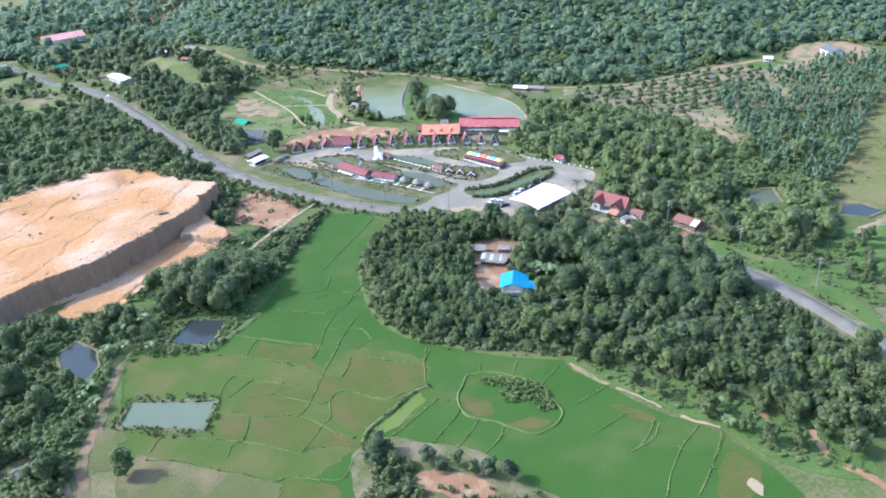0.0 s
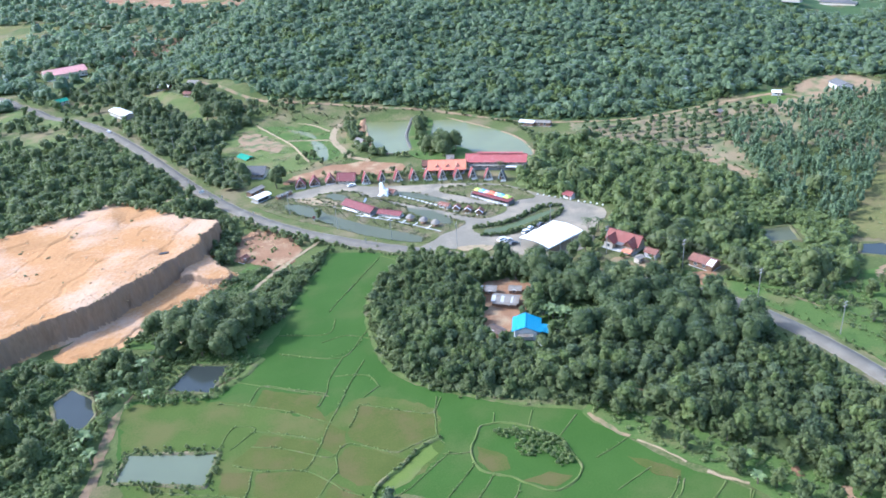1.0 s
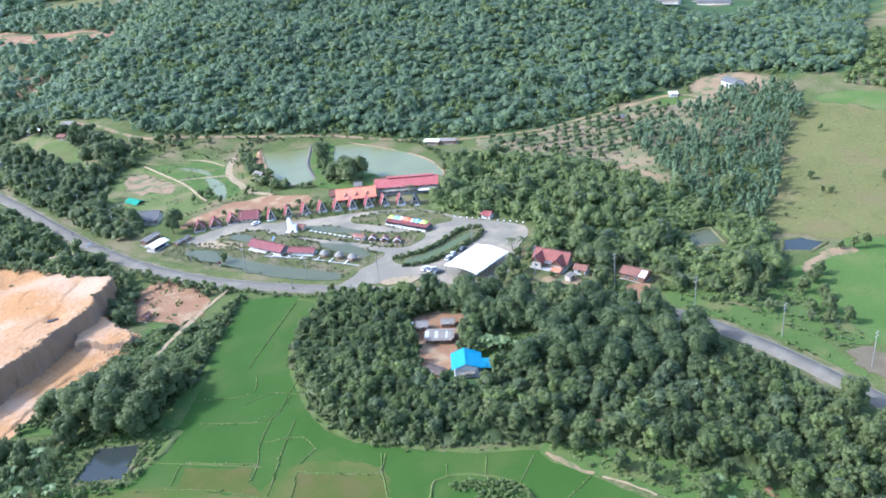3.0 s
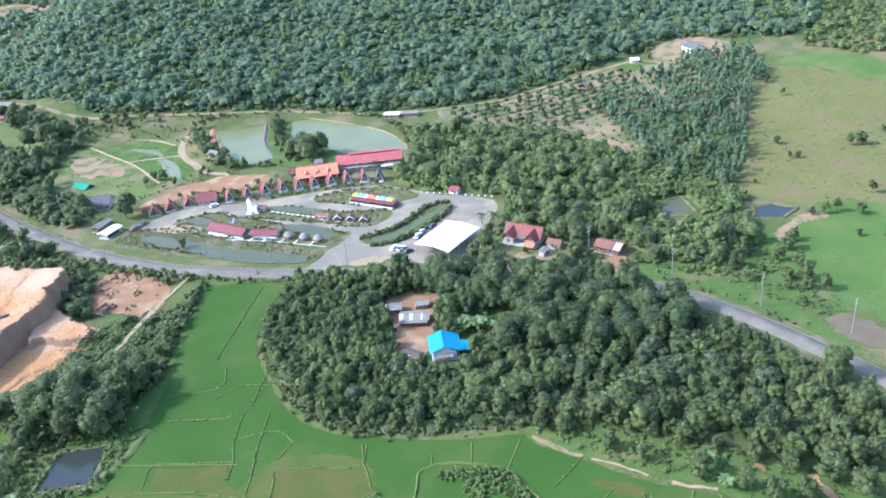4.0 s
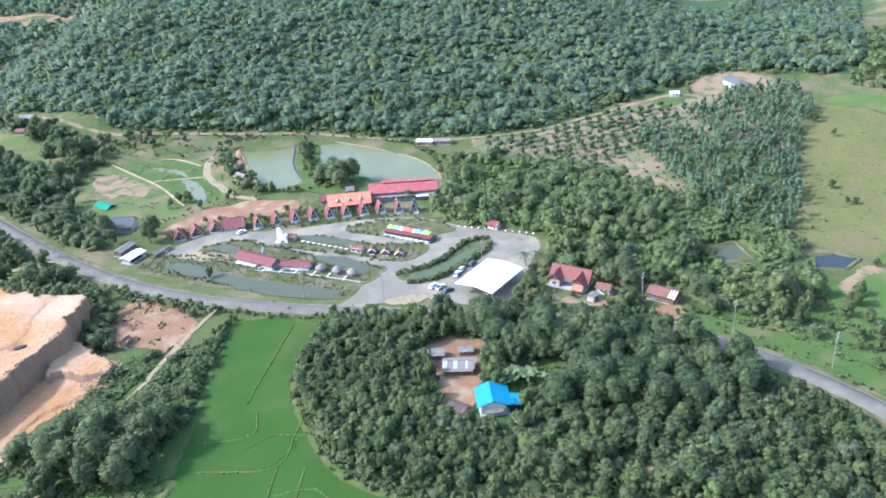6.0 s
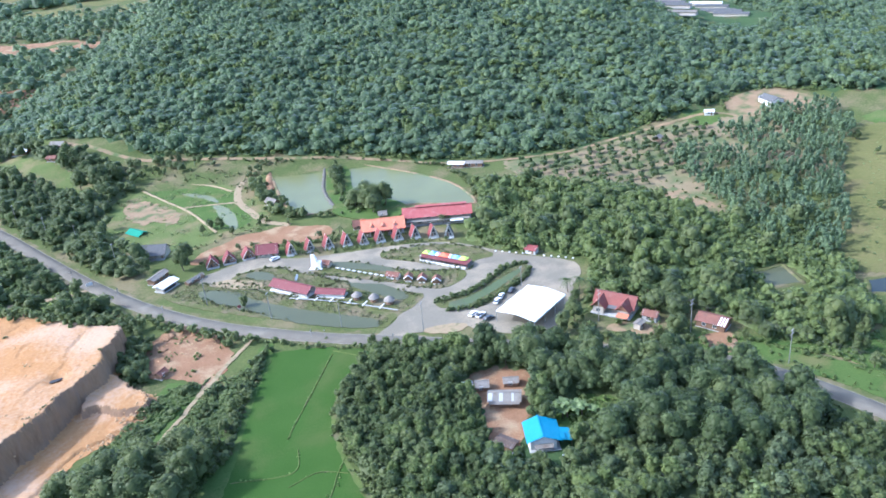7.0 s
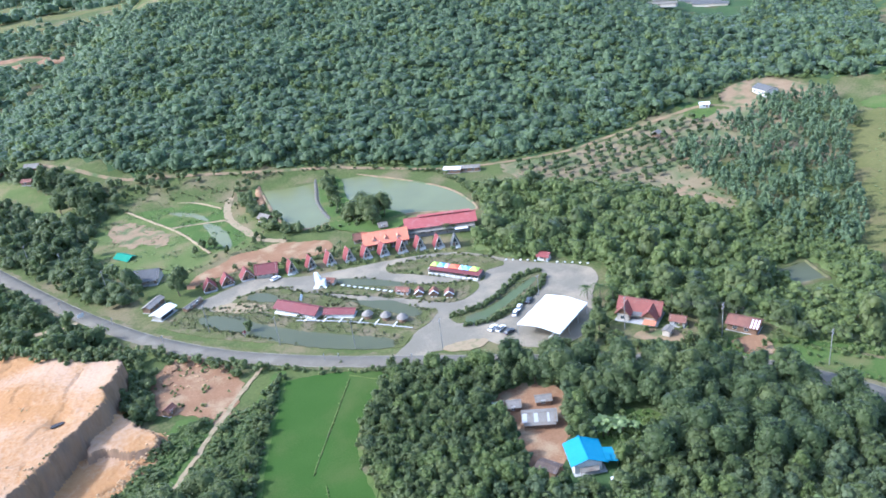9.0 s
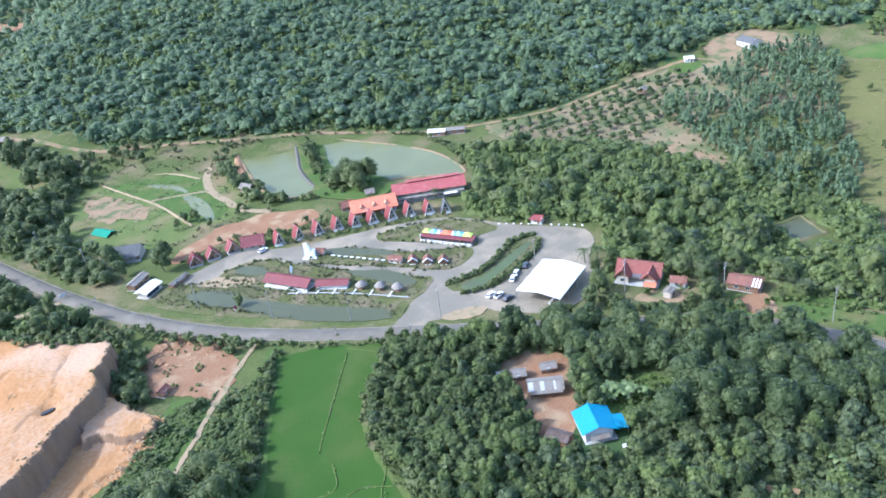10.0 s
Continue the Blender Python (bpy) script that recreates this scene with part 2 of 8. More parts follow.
def curve(points, step=2.0, closed=False):
    """A smooth line through points, as an array of x, y about a step apart."""
    p = [np.array(q, float) for q in points]
    n, out = len(p), []
    for i in range(n if closed else n - 1):
        a, b = p[i], p[(i + 1) % n]
        o = p[i - 1] if closed or i else a * 2 - b
        c = p[(i + 2) % n] if closed or i + 2 < n else b * 2 - a
        k = max(2, int(np.linalg.norm(b - a) / step))
        for t in np.arange(k) / k:
            out.append(0.5 * (2 * a + (b - o) * t + (2 * o - 5 * a + 4 * b - c) * t * t + (3 * a - o - 3 * b + c) * t ** 3))
    if not closed:
        out.append(p[-1])
    return np.array(out)


def inside(poly, x, y):
    x, y = np.asarray(x, float), np.asarray(y, float)
    hit = np.zeros(x.shape, bool)
    a, b = np.asarray(poly, float), np.roll(poly, -1, axis=0)
    for (x0, y0), (x1, y1) in zip(a, b):
        if y0 != y1:
            hit ^= ((y0 > y) != (y1 > y)) & (x < (x1 - x0) * (y - y0) / (y1 - y0) + x0)
    return hit


def edge_distance(line, x, y, closed=True):
    x, y = np.asarray(x, float), np.asarray(y, float)
    best = np.full(x.shape, 1e9)
    a = np.asarray(line, float)
    b = np.roll(a, -1, axis=0) if closed else a[1:]
    for (x0, y0), (x1, y1) in zip(a if closed else a[:-1], b):
        dx, dy = x1 - x0, y1 - y0
        t = np.clip(((x - x0) * dx + (y - y0) * dy) / (dx * dx + dy * dy + 1e-9), 0, 1)
        best = np.minimum(best, np.hypot(x - x0 - t * dx, y - y0 - t * dy))
    return best


def straight(points, step=1.5):
    """The outline with points added along its straight sides."""
    out = []
    for a, b in zip(points, points[1:] + points[:1]):
        n = max(1, int(math.hypot(b[0] - a[0], b[1] - a[1]) / step))
        out += [(a[0] + (b[0] - a[0]) * k / n, a[1] + (b[1] - a[1]) * k / n) for k in range(n)]
    return out


def patch(name, points, z, material, label, category="", rough_edge=0.4, round_corners=True, parent=None, kind="structure", step=1.5):
    """A flat piece of ground cover with an uneven outline."""
    line = curve(points, step, True) if round_corners else np.array(points, float)
    if rough_edge:
        line = line + rough_edge * np.stack([wobble(line[:, 0], line[:, 1], 2.5, 1), wobble(line[:, 0], line[:, 1], 2.5, 5)], 1)
    bm = bmesh.new()
    vs = [bm.verts.new((x, y, z)) for x, y in line]
    low = [bm.verts.new((x, y, z - 0.25)) for x, y in line]
    es = [bm.edges.new((vs[i], vs[(i + 1) % len(vs)])) for i in range(len(vs))]
    bmesh.ops.triangle_fill(bm, edges=es, use_beauty=True)
    for i in range(len(vs)):
        j = (i + 1) % len(vs)
        bm.faces.new((vs[i], vs[j], low[j], low[i]))
    ob = part(name, bm, material, parent)
    return tagged(ob, label, category or name.replace("_", " "), kind=kind) if parent is None else ob


def ribbon(name, points, width, z, material, label="", category="", profile=((-1, 0), (1, 0)), closed=False, step=2.0, parent=None, kind="structure", rough_edge=0.0, on_land=False):
    """A strip along a smooth line. profile: offsets across (in half widths) and heights."""
    line = curve(points, step, closed)
    tan = np.roll(line, -1, 0) - np.roll(line, 1, 0) if closed else np.gradient(line, axis=0)
    tan /= np.linalg.norm(tan, axis=1)[:, None] + 1e-9
    nrm = np.stack([tan[:, 1], -tan[:, 0]], 1)
    verts, n, k = [], len(line), len(profile)
    for i, (u, h) in enumerate(profile):
        w = width / 2 * u * (1 + rough_edge * wobble(line[:, 0], line[:, 1], 3.0, i * 2.0))
        q = line + nrm * w[:, None]
        base = height(q[:, 0], q[:, 1]) if on_land else 0
        hh = h * (1 + 0.3 * wobble(line[:, 0], line[:, 1], 2.0, i)) if rough_edge else h
        verts.append(np.stack([q[:, 0], q[:, 1], base + z + hh + np.zeros(n)], 1))
    v = np.concatenate(verts)
    i = np.arange(n if closed else n - 1)
    j = (i + 1) % n
    f = np.concatenate([np.stack([a * n + i, a * n + j, (a + 1) * n + j, (a + 1) * n + i], 1) for a in range(k - 1)])
    ob = mesh_object(name, v, f, material, parent, smooth=True)
    if parent is None:
        tagged(ob, label, category or name.replace("_", " "), kind=kind)
    return ob


RIDGE = ((-1, -0.15), (-0.55, 0.75), (0, 1.0), (0.55, 0.75), (1, -0.15))


def ridge(h):
    return tuple((u, v * h) for u, v in RIDGE)


# ---- the ground, one sheet to the horizon ----
def graded(lo, hi, step, far):
    mid = list(np.arange(lo, hi + 0.1, step))
    out, s, v = [], step, hi
    while v < far:
        s *= 1.25
        v += s
        out.append(v)
    left, s, v = [], step, lo
    while v > -far:
        s *= 1.25
        v -= s
        left.append(v)
    return np.array(left[::-1] + mid + out)


gx, gy = graded(-150, 560, 5.0, 6000), graded(60, 900, 5.0, 6000)
X, Y = np.meshgrid(gx, gy, indexing="ij")
Z = height(X, Y)
nx, ny = X.shape
idx = np.arange(nx * ny).reshape(nx, ny)
quads = np.stack([idx[:-1, :-1].ravel(), idx[1:, :-1].ravel(), idx[1:, 1:].ravel(), idx[:-1, 1:].ravel()], 1)
ground = mesh_object("ground", np.stack([X.ravel(), Y.ravel(), Z.ravel()], 1), quads, M_GROUND, smooth=True)
tagged(ground, "rough green grassland running out to a wooded hill", "ground", kind="structure")

# ---- land cover ----
field = patch("paddy_field", [(55, 302), (80, 287), (70, 273), (57, 258), (51, 232), (50, 213), (54, 200), (63, 189), (83, 172), (99, 162), (105, 145), (112, 130), (121, 118), (126, 90), (115, 50), (20, 70), (-25, 120), (-33, 160), (-33, 175), (-33, 204), (-31, 224), (-4, 217), (9, 231), (22, 251), (36, 281), (48, 299)], 0.05, M_RICE, "bright green paddy field of young rice cut by grassy bunds", "paddy field")


PLOTS = []
patch("sparse_plot", [(-32, 203), (-30, 221), (-6, 214), (8, 206), (24, 192), (40, 196), (58, 182), (56, 169), (52, 160), (31, 150), (8, 143), (-8, 156), (-29, 171)], 0.062, M_RICE_MID, "", rough_edge=1.2, parent=field)


def plot(points, material, name="plot"):
    PLOTS.append(patch(name, straight(points), 0.07 + 0.004 * len(PLOTS), material, "", rough_edge=0.45, round_corners=False, parent=field))


plot([(26, 171), (29, 174), (31, 175), (36, 171), (41, 166), (44, 163), (38, 159), (34, 156), (29, 158), (25, 165)], M_RICE_OLD)
plot([(38, 192), (48, 185), (57, 179), (55, 170), (48, 169), (42, 168), (37, 171), (32, 177), (31, 181), (35, 186)], M_RICE_OLD)
plot([(64, 160), (68, 156), (70, 153), (69, 148), (64, 149), (62, 154)], M_RICE_OLD)
plot([(69, 143), (78, 143), (83, 139), (77, 137), (71, 142)], M_RICE_OLD)
plot([(8, 190), (22, 181), (23, 178), (18, 171), (16, 170), (4, 176), (-2, 181), (4, 186)], M_RICE_OLD)
plot([(18, 169), (22, 164), (19, 159), (15, 155), (8, 160), (2, 165), (4, 174)], M_RICE_OLD)
plot([(26, 188), (31, 182), (29, 175), (26, 173), (23, 177)], M_RICE_OLD)
plot([(18, 208), (28, 202), (25, 197), (27, 189), (17, 198), (7, 205), (11, 213)], M_RICE_OLD)
plot([(-5, 178), (3, 175), (1, 168), (-2, 166), (-7, 169)], M_RICE_OLD)
plot([(20, 158), (23, 162), (29, 154), (31, 149), (28, 151), (18, 155)], M_RICE_OLD)
plot([(100, 140), (104, 137), (110, 130), (108, 127), (103, 131)], M_RICE_OLD)
plot([(10, 145), (21, 138), (21, 130), (4, 137)], M_RICE_OLD)
plot([(118, 110), (121, 110), (123, 102), (119, 97), (113, 94), (106, 97), (113, 106)], M_RICE_OLD)
plot([(52, 166), (53, 162), (47, 158), (42, 154), (38, 153), (35, 155), (41, 159), (47, 163)], M_RICE_LIME)
plot([(-34, 163), (-28, 171), (-17, 163), (-2, 152), (8, 144), (5, 139), (-21, 141), (-34, 153)], M_FALLOW, "fallow_plot")


BUND_LINES = []


def bund(points, w=0.45, h=0.2):
    BUND_LINES.append(points)
    ribbon("bund", points, w, 0.06, M_BUND, profile=ridge(h), parent=field, rough_edge=0.8, step=1.0)


for line in ([(45, 216), (37, 204), (32, 195), (27, 187), (23, 179), (18, 171), (16, 170)], [(37, 192), (35, 187), (32, 183)], [(39, 221), (32, 210), (30, 204), (26, 197)], [(-3, 211), (6, 206), (17, 198), (26, 189)], [(6, 208), (11, 215), (19, 210), (29, 203)], [(-5, 189), (0, 197), (6, 194), (2, 190), (-2, 187)], [(5, 193), (12, 189), (23, 181)], [(4, 186), (13, 181), (23, 173), (26, 173)], [(-2, 180), (4, 175), (16, 170), (22, 163), (25, 158), (29, 154)],):
    bund(line)
for line in ([(3, 176), (1, 168), (-1, 165), (-3, 165), (-5, 160)], [(-25, 171), (-22, 176), (-17, 174), (-7, 169), (0, 165), (7, 160), (14, 154), (18, 155), (28, 150)], [(14, 154), (19, 159), (22, 163), (25, 166), (26, 172), (28, 175), (31, 176), (36, 172), (42, 167), (48, 168), (53, 169), (56, 169)], [(58, 181), (57, 176), (55, 169), (56, 165)], [(62, 186), (57, 180), (50, 184), (38, 193)], [(56, 161), (48, 156), (42, 152), (37, 150)], [(54, 161), (60, 159), (62, 159)],):
    bund(line)
for line in ([(61, 154), (54, 148), (49, 144)], [(64, 148), (59, 143), (54, 139)], [(69, 142), (66, 138), (60, 134)], [(85, 169), (81, 163)], [(96, 162), (87, 155)], [(74, 172), (72, 168)], [(104, 147), (99, 145), (92, 143)], [(118, 122), (112, 118), (108, 116)], [(122, 117), (117, 112)], [(108, 128), (104, 124), (98, 120)], [(103, 134), (91, 130)], [(34, 211), (44, 207), (46, 199)], [(34, 233), (43, 234), (50, 229)], [(109, 127), (104, 122), (96, 120)], [(117, 121), (110, 117), (101, 109), (96, 103)],):
    bund(line)
for line in ([(122, 116), (115, 110), (108, 104), (103, 100)], [(-26, 168), (-17, 164), (-9, 157), (-2, 152), (5, 146), (10, 146), (22, 140), (27, 146), (30, 148)], [(8, 143), (6, 140)],):
    bund(line)
for line in ([(70, 289), (43, 256), (42, 254)], [(42, 247), (37, 238), (21, 244)], [(46, 200), (40, 196)], [(79, 280), (71, 291)], [(19, 232), (38, 221), (48, 231), (53, 237)], [(2, 222), (30, 201)], [(58, 180), (61, 187)]):
    bund(line)
bund([(56, 168), (51, 167), (46, 164), (42, 161), (37, 158), (33, 155), (31, 151)], 1.5, 0.6)
ribbon("bund", [(68, 168), (65, 164), (62, 160), (61, 155), (62, 150), (68, 145), (71, 141), (76, 136), (82, 137), (85, 139), (87, 142), (87, 147), (87, 154), (84, 159), (79, 164), (75, 167), (71, 168)], 0.8, 0.06, M_BUND, profile=ridge(0.35), parent=field, rough_edge=0.9, closed=True, step=1.0)
ribbon("bund", [(13, 232), (6, 224), (-2, 219), (-6, 216)], 3.4, 0.06, M_BUND, profile=ridge(0.5), parent=field, rough_edge=0.5)
ribbon("grove_margin", [(84, 282), (70, 273), (57.5, 257), (52, 238), (51, 216), (54.5, 202), (63, 190.5), (82, 174), (97, 165)], 1.5, 0.1, M_BUND, "dry grassy strip between grove and paddy", "grass margin", rough_edge=0.6, step=1.0)
patch("field_margin", [(98, 162), (103, 149), (107, 144), (114, 132), (122, 120), (130, 100), (146, 88), (150, 100), (146, 118), (136, 134), (122, 152), (110, 166)], 0.12, M_LAWN, "grassy margin between paddy field and trees", "grass margin")
ribbon("bare_edge", [(99, 161), (102, 153), (104.5, 147)], 1.6, 0.17, M_YARD, "worn tan soil along the paddy edge", "bare soil", rough_edge=0.9, step=1.0)
ribbon("sand_path", [(106, 145), (110, 139), (113, 132)], 0.7, 0.2, M_SAND, "narrow pale sand bank along the paddy edge", "path", rough_edge=0.9, step=0.7)
ribbon("sand_path", [(116, 127), (119, 123), (123, 119)], 1.0, 0.2, M_SAND, "broken pale sand bank along the paddy edge", "path", rough_edge=0.95, step=0.7)
patch("bare_soil", [(116, 99), (118.5, 100), (119, 97), (117, 94)], 0.2, M_SAND, "pale worn soil at the paddy corner", "bare soil")
for line in ([(112, 171), (117, 167), (122, 160)], [(134, 138), (137, 131), (139, 124), (136, 116)], [(144, 109), (142, 103), (141, 99)], [(142, 95), (144, 91), (146, 86), (148, 78)]):
    ribbon("earth_path", line, 2.2, 0.2, M_DIRT, "red earth path running beside the grove", "path", rough_edge=0.7, step=1.0)


def pond(points, material, label, bank=1.5, high=0.4):
    points = straight(points, 2.5)
    p = patch("pond", points, 0.12, material, label, "pond", rough_edge=0.6)
    ribbon("bank", points, bank, 0.06, M_VERGE, "grassy earth bank round a pond", "bank", profile=ridge(high), closed=True, rough_edge=0.6)
    return p


pond([(-19, 225), (-10, 238), (3, 232), (-5, 218)], M_WATER_DARK, "small dark still pond beside the paddy", 1.6, 0.4)
pond([(-34, 186), (-30, 197), (-17, 192), (-5, 187), (-10, 174), (-22, 180)], M_WATER_GREY, "grey-green fish pond with grassy banks", 1.6, 0.4)
pond([(-54, 234), (-48, 240), (-41, 231), (-40, 221), (-44, 213), (-51, 219)], M_WATER_DARK, "small dark pond among shrubs")
pond([(244, 207), (252, 214), (260, 211), (263, 202), (252, 200)], M_WATER_DARK, "dark pond at the edge of the pasture", 2.0, 0.5)
pond([(220, 231), (226, 243), (239, 240), (233, 226)], M_WATER_GREEN, "green pond among trees", 2.0, 0.5)

# ---- lake with its islet ----
LAKE = [(116, 493), (125, 495), (134, 491), (147, 484), (162, 471), (171, 455), (180, 435), (187, 412), (187, 392), (182, 376), (169, 386), (156, 396), (140, 401), (124, 417), (117, 415.5), (109, 420), (105.5, 431), (107, 450), (112, 477)]
patch("lake", LAKE, 0.14, M_WATER, "wide murky green lake behind the resort", "lake")
ribbon("bank", LAKE, 2.0, 0.04, M_YARD, "bare earth bank round the lake", "bank", profile=ridge(0.45), closed=True, rough_edge=0.6)
ribbon("bank", [(107, 466), (111, 482), (115, 493), (122, 497), (134, 494), (148, 487)], 4.2, 0.08, M_DIRT, "raw reddish bank at the lake's head", "bank", profile=ridge(0.9), rough_edge=0.5, step=1.0)
ISLET = [(146, 483), (154, 477), (153, 464), (146, 447), (143, 433), (148, 416), (154, 398), (146, 386), (134, 388), (125, 399), (121, 411), (126.5, 425), (130, 442), (138, 462)]
patch("islet", ISLET, 0.5, M_LAWN, "grassy islet causeway dividing the lake", "islet")
ribbon("stone_bank", [(146, 485), (137, 464), (130, 447), (126.5, 432), (125, 420)], 2.0, 0.16, M_STONE, "dark rubble-stone bank of the causeway", "bank", profile=ridge(0.6), rough_edge=0.6, step=0.8)

# ---- roads ----
ROAD = [(-190, 790), (-127, 687), (-89, 626), (-51, 563), (-26, 499), (-12, 456), (3, 411), (18, 374), (31, 350), (44, 331), (58, 315), (73, 300), (93, 282), (119, 259), (140, 240), (159, 222), (171, 208), (178.5, 194), (184, 177), (187.5, 158), (189, 140), (190, 122), (189, 90), (184, 40), (170, -60)]
ribbon("verge", ROAD, 10.5, 0.10, M_VERGE, "dry grass verge along the road", "verge", rough_edge=0.25, on_land=True)
road = ribbon("road", ROAD, 6.4, 0.22, M_ASPHALT, "grey two-lane asphalt road", "road", profile=((-1.02, -0.15), (-1, 0), (0, 0.08), (1, 0), (1.02, -0.15)), on_land=True)


def offset_line(points, off):
    line = curve(points, 6.0)
    tan = np.gradient(line, axis=0)
    tan /= np.linalg.norm(tan, axis=1)[:, None]
    return [tuple(q) for q in line + off * np.stack([tan[:, 1], -tan[:, 0]], 1)]


for off in (-3.25, 3.25):
    ribbon("shoulder", offset_line(ROAD, off), 0.55, 0.2, M_SHOULDER, parent=road, on_land=True, rough_edge=0.5)
TRACK = [(52, 320), (48.5, 315.5), (40, 308), (30.5, 298.5), (21.5, 289.5), (12.5, 279.5), (3, 270.5), (-9, 258), (-20, 247)]
ribbon("track", TRACK, 1.6, 0.22, M_SAND, "pale dirt track from the road past the quarry", "track", rough_edge=0.7)
ribbon("track", [(-20, 246), (-27, 236), (-29, 230), (-33, 221), (-35, 212), (-37, 204), (-39, 190), (-42, 181), (-43, 172), (-42, 162), (-40, 150)], 3.0, 0.15, M_TRACK, "brown dirt track between the ponds", "track", rough_edge=0.35, step=1.0)
patch("bare_soil", [(-40, 184), (-36, 186), (-31, 180), (-35, 175), (-33, 168), (-40, 170)], 0.13, M_FALLOW, "tan bare soil beside the track", "bare soil", 0.8)
ribbon("track", [(20, 612), (52, 560), (78, 540), (104, 521), (130, 503), (157, 484), (182, 460), (203, 436), (232, 418), (267, 405), (290, 402), (307, 400), (330, 396), (355, 390), (366, 376)], 2.8, 0.25, M_YARD, "pale dirt road along the foot of the hill", "track", rough_edge=0.25, on_land=True)
SPUR = [(7, 405), (1, 401.5), (-7, 402.5), (-16, 404.5), (-28, 408)]
ribbon("track", SPUR, 2.6, 0.2, M_SAND, "dirt spur leaving the road above the quarry", "track", rough_edge=0.4)

# ---- resort forecourt ----
patch("forecourt", [(44, 380), (53, 383), (60, 384), (72, 385), (90, 371), (112, 362), (130, 355), (144, 347), (152, 339), (157, 330), (165, 314), (178, 296), (176, 285), (165, 276), (158, 264), (146, 258), (132, 258), (121, 270), (115, 279), (108, 279), (99, 284), (93, 281), (86, 288), (92, 293), (98, 296), (106, 305), (95, 318), (84, 332), (74, 345), (66, 352), (58, 361), (50, 368)], 0.18, M_GRAVEL, "grey gravel drive and car park of the resort", "forecourt", 0.5)


def island(points, label, material=M_VERGE):
    p = patch("island", points, 0.30, material, label, "planted island", 0.35)
    return p


island([(120, 353), (130, 350), (142, 345), (151, 337), (157, 325), (156, 319), (148, 320), (142, 314), (136, 322), (126, 337), (118, 347)], "grassy island round the market stalls")
island([(92, 357), (103, 354), (113, 341), (124, 327), (138, 317), (138, 311), (130, 307), (122, 309), (112, 323), (100, 338), (92, 348), (88, 353)], "grassy garden island with huts and white tables")
island([(58, 372), (66, 374), (75, 371), (85, 355), (97, 334), (108, 318), (116, 308), (113, 304), (104, 300), (96, 308), (85, 325), (74, 341), (63, 357), (57, 365)], "grassy island with the long red-roofed pavilion")
island([(117, 293), (123, 289), (130, 285), (142, 288), (153, 292), (161, 298), (162, 304), (156, 307), (145, 302), (132, 296), (121, 299), (116, 298)], "shrub-lined island with a green canal")
patch("garden_pool", [(98, 358), (104, 354), (110, 347), (117, 336), (115, 333), (107, 342), (99, 351)], 0.36, M_WATER_GREEN, "long shallow pool in the garden island", "pool")
patch("garden_pool", [(63, 369), (67, 372), (73, 365), (73, 358), (67, 362)], 0.36, M_WATER_GREEN, "shallow pool beside the drive", "pool")
patch("garden_pool", [(95, 337), (101, 331), (107, 325), (111, 313), (109.5, 308), (105, 311), (101, 320), (97, 329)], 0.36, M_WATER_GREEN, "long shallow pool behind the pavilion", "pool")
patch("canal", [(119, 291), (124, 288), (130, 290), (142, 293), (156, 299), (158, 302), (146, 299), (131, 294.5), (121, 295)], 0.36, M_ALGAE, "green canal between shrub hedges", "canal")
# front canal beside the road
patch("front_lawn", [(30, 370), (36, 358), (46, 344), (58, 330), (73, 314), (86, 300), (93, 294), (98, 297), (104, 300), (96, 308), (84, 326), (73, 341), (60, 358), (48, 374), (40, 382), (30, 378)], 0.16, M_VERGE, "thin dry grass between road and front canal", "lawn", 0.4)
patch("canal", [(43, 368), (49, 365), (56, 357), (60, 346), (70, 330), (80, 317), (88, 308), (93, 300), (91, 296), (83, 301), (72, 312), (61, 327), (54, 341), (45, 355), (42, 362)], 0.24, M_WATER_GREEN, "murky olive canal in front of the pavilion", "canal", 0.6)
patch("bare_soil", [(50, 372), (58, 370), (67, 359), (64, 355), (56, 361), (50, 368)], 0.34, M_SAND, "pale bare soil at the canal end", "bare soil", 0.6)
patch("bare_soil", [(104, 284), (114, 281), (118, 277), (112, 275), (104, 280)], 0.26, M_SAND, "pale bare soil at the entrance", "bare soil", 0.5)
patch("dirt_yard", [(46, 398), (51, 405), (57, 409), (66, 411), (74, 416), (84, 413), (95, 413), (103, 406), (112, 399), (112, 390), (104, 387), (95, 388), (88, 393), (80, 396), (70, 399), (60, 399), (51, 396)], 0.12, M_DIRT, "reddish bare earth yard behind the huts", "dirt yard", 0.8)

# ---- meadow behind the huts ----
patch("meadow", [(14, 470), (25, 490), (47, 520), (60, 528), (82, 505), (92, 486), (100, 470), (96, 440), (90, 424), (60, 416), (40, 414), (24, 430)], 0.06, M_MEADOW, "green meadow with worn patches", "meadow", 0.8)
patch("paddock", [(49, 520), (62, 514), (80, 500), (88, 480), (86, 463), (72, 469), (61, 474), (55, 492)], 0.09, M_LAWN, "bright green paddock between bunds", "paddock", 0.6)
patch("paddock", [(62, 471), (85, 460), (86, 446), (84, 430), (69, 428)], 0.1, M_LAWN, "bright green paddock beside the track", "paddock", 0.6)
patch("bare_soil", [(32, 484), (36, 499), (46, 499), (52, 482), (57, 465), (50, 453), (44, 463), (36, 465)], 0.14, M_YARD, "worn reddish soil in the meadow", "bare soil", 2.6)
for line in ([(47, 520), (55, 490), (62, 463), (66, 427)], [(49, 522), (64, 514), (80, 501), (89, 480)], [(61, 473), (72, 468), (86, 461)]):
    ribbon("bund", line, 1.6, 0.10, M_SAND, "pale trodden bund across the meadow", "bund", profile=ridge(0.4), rough_edge=0.4)
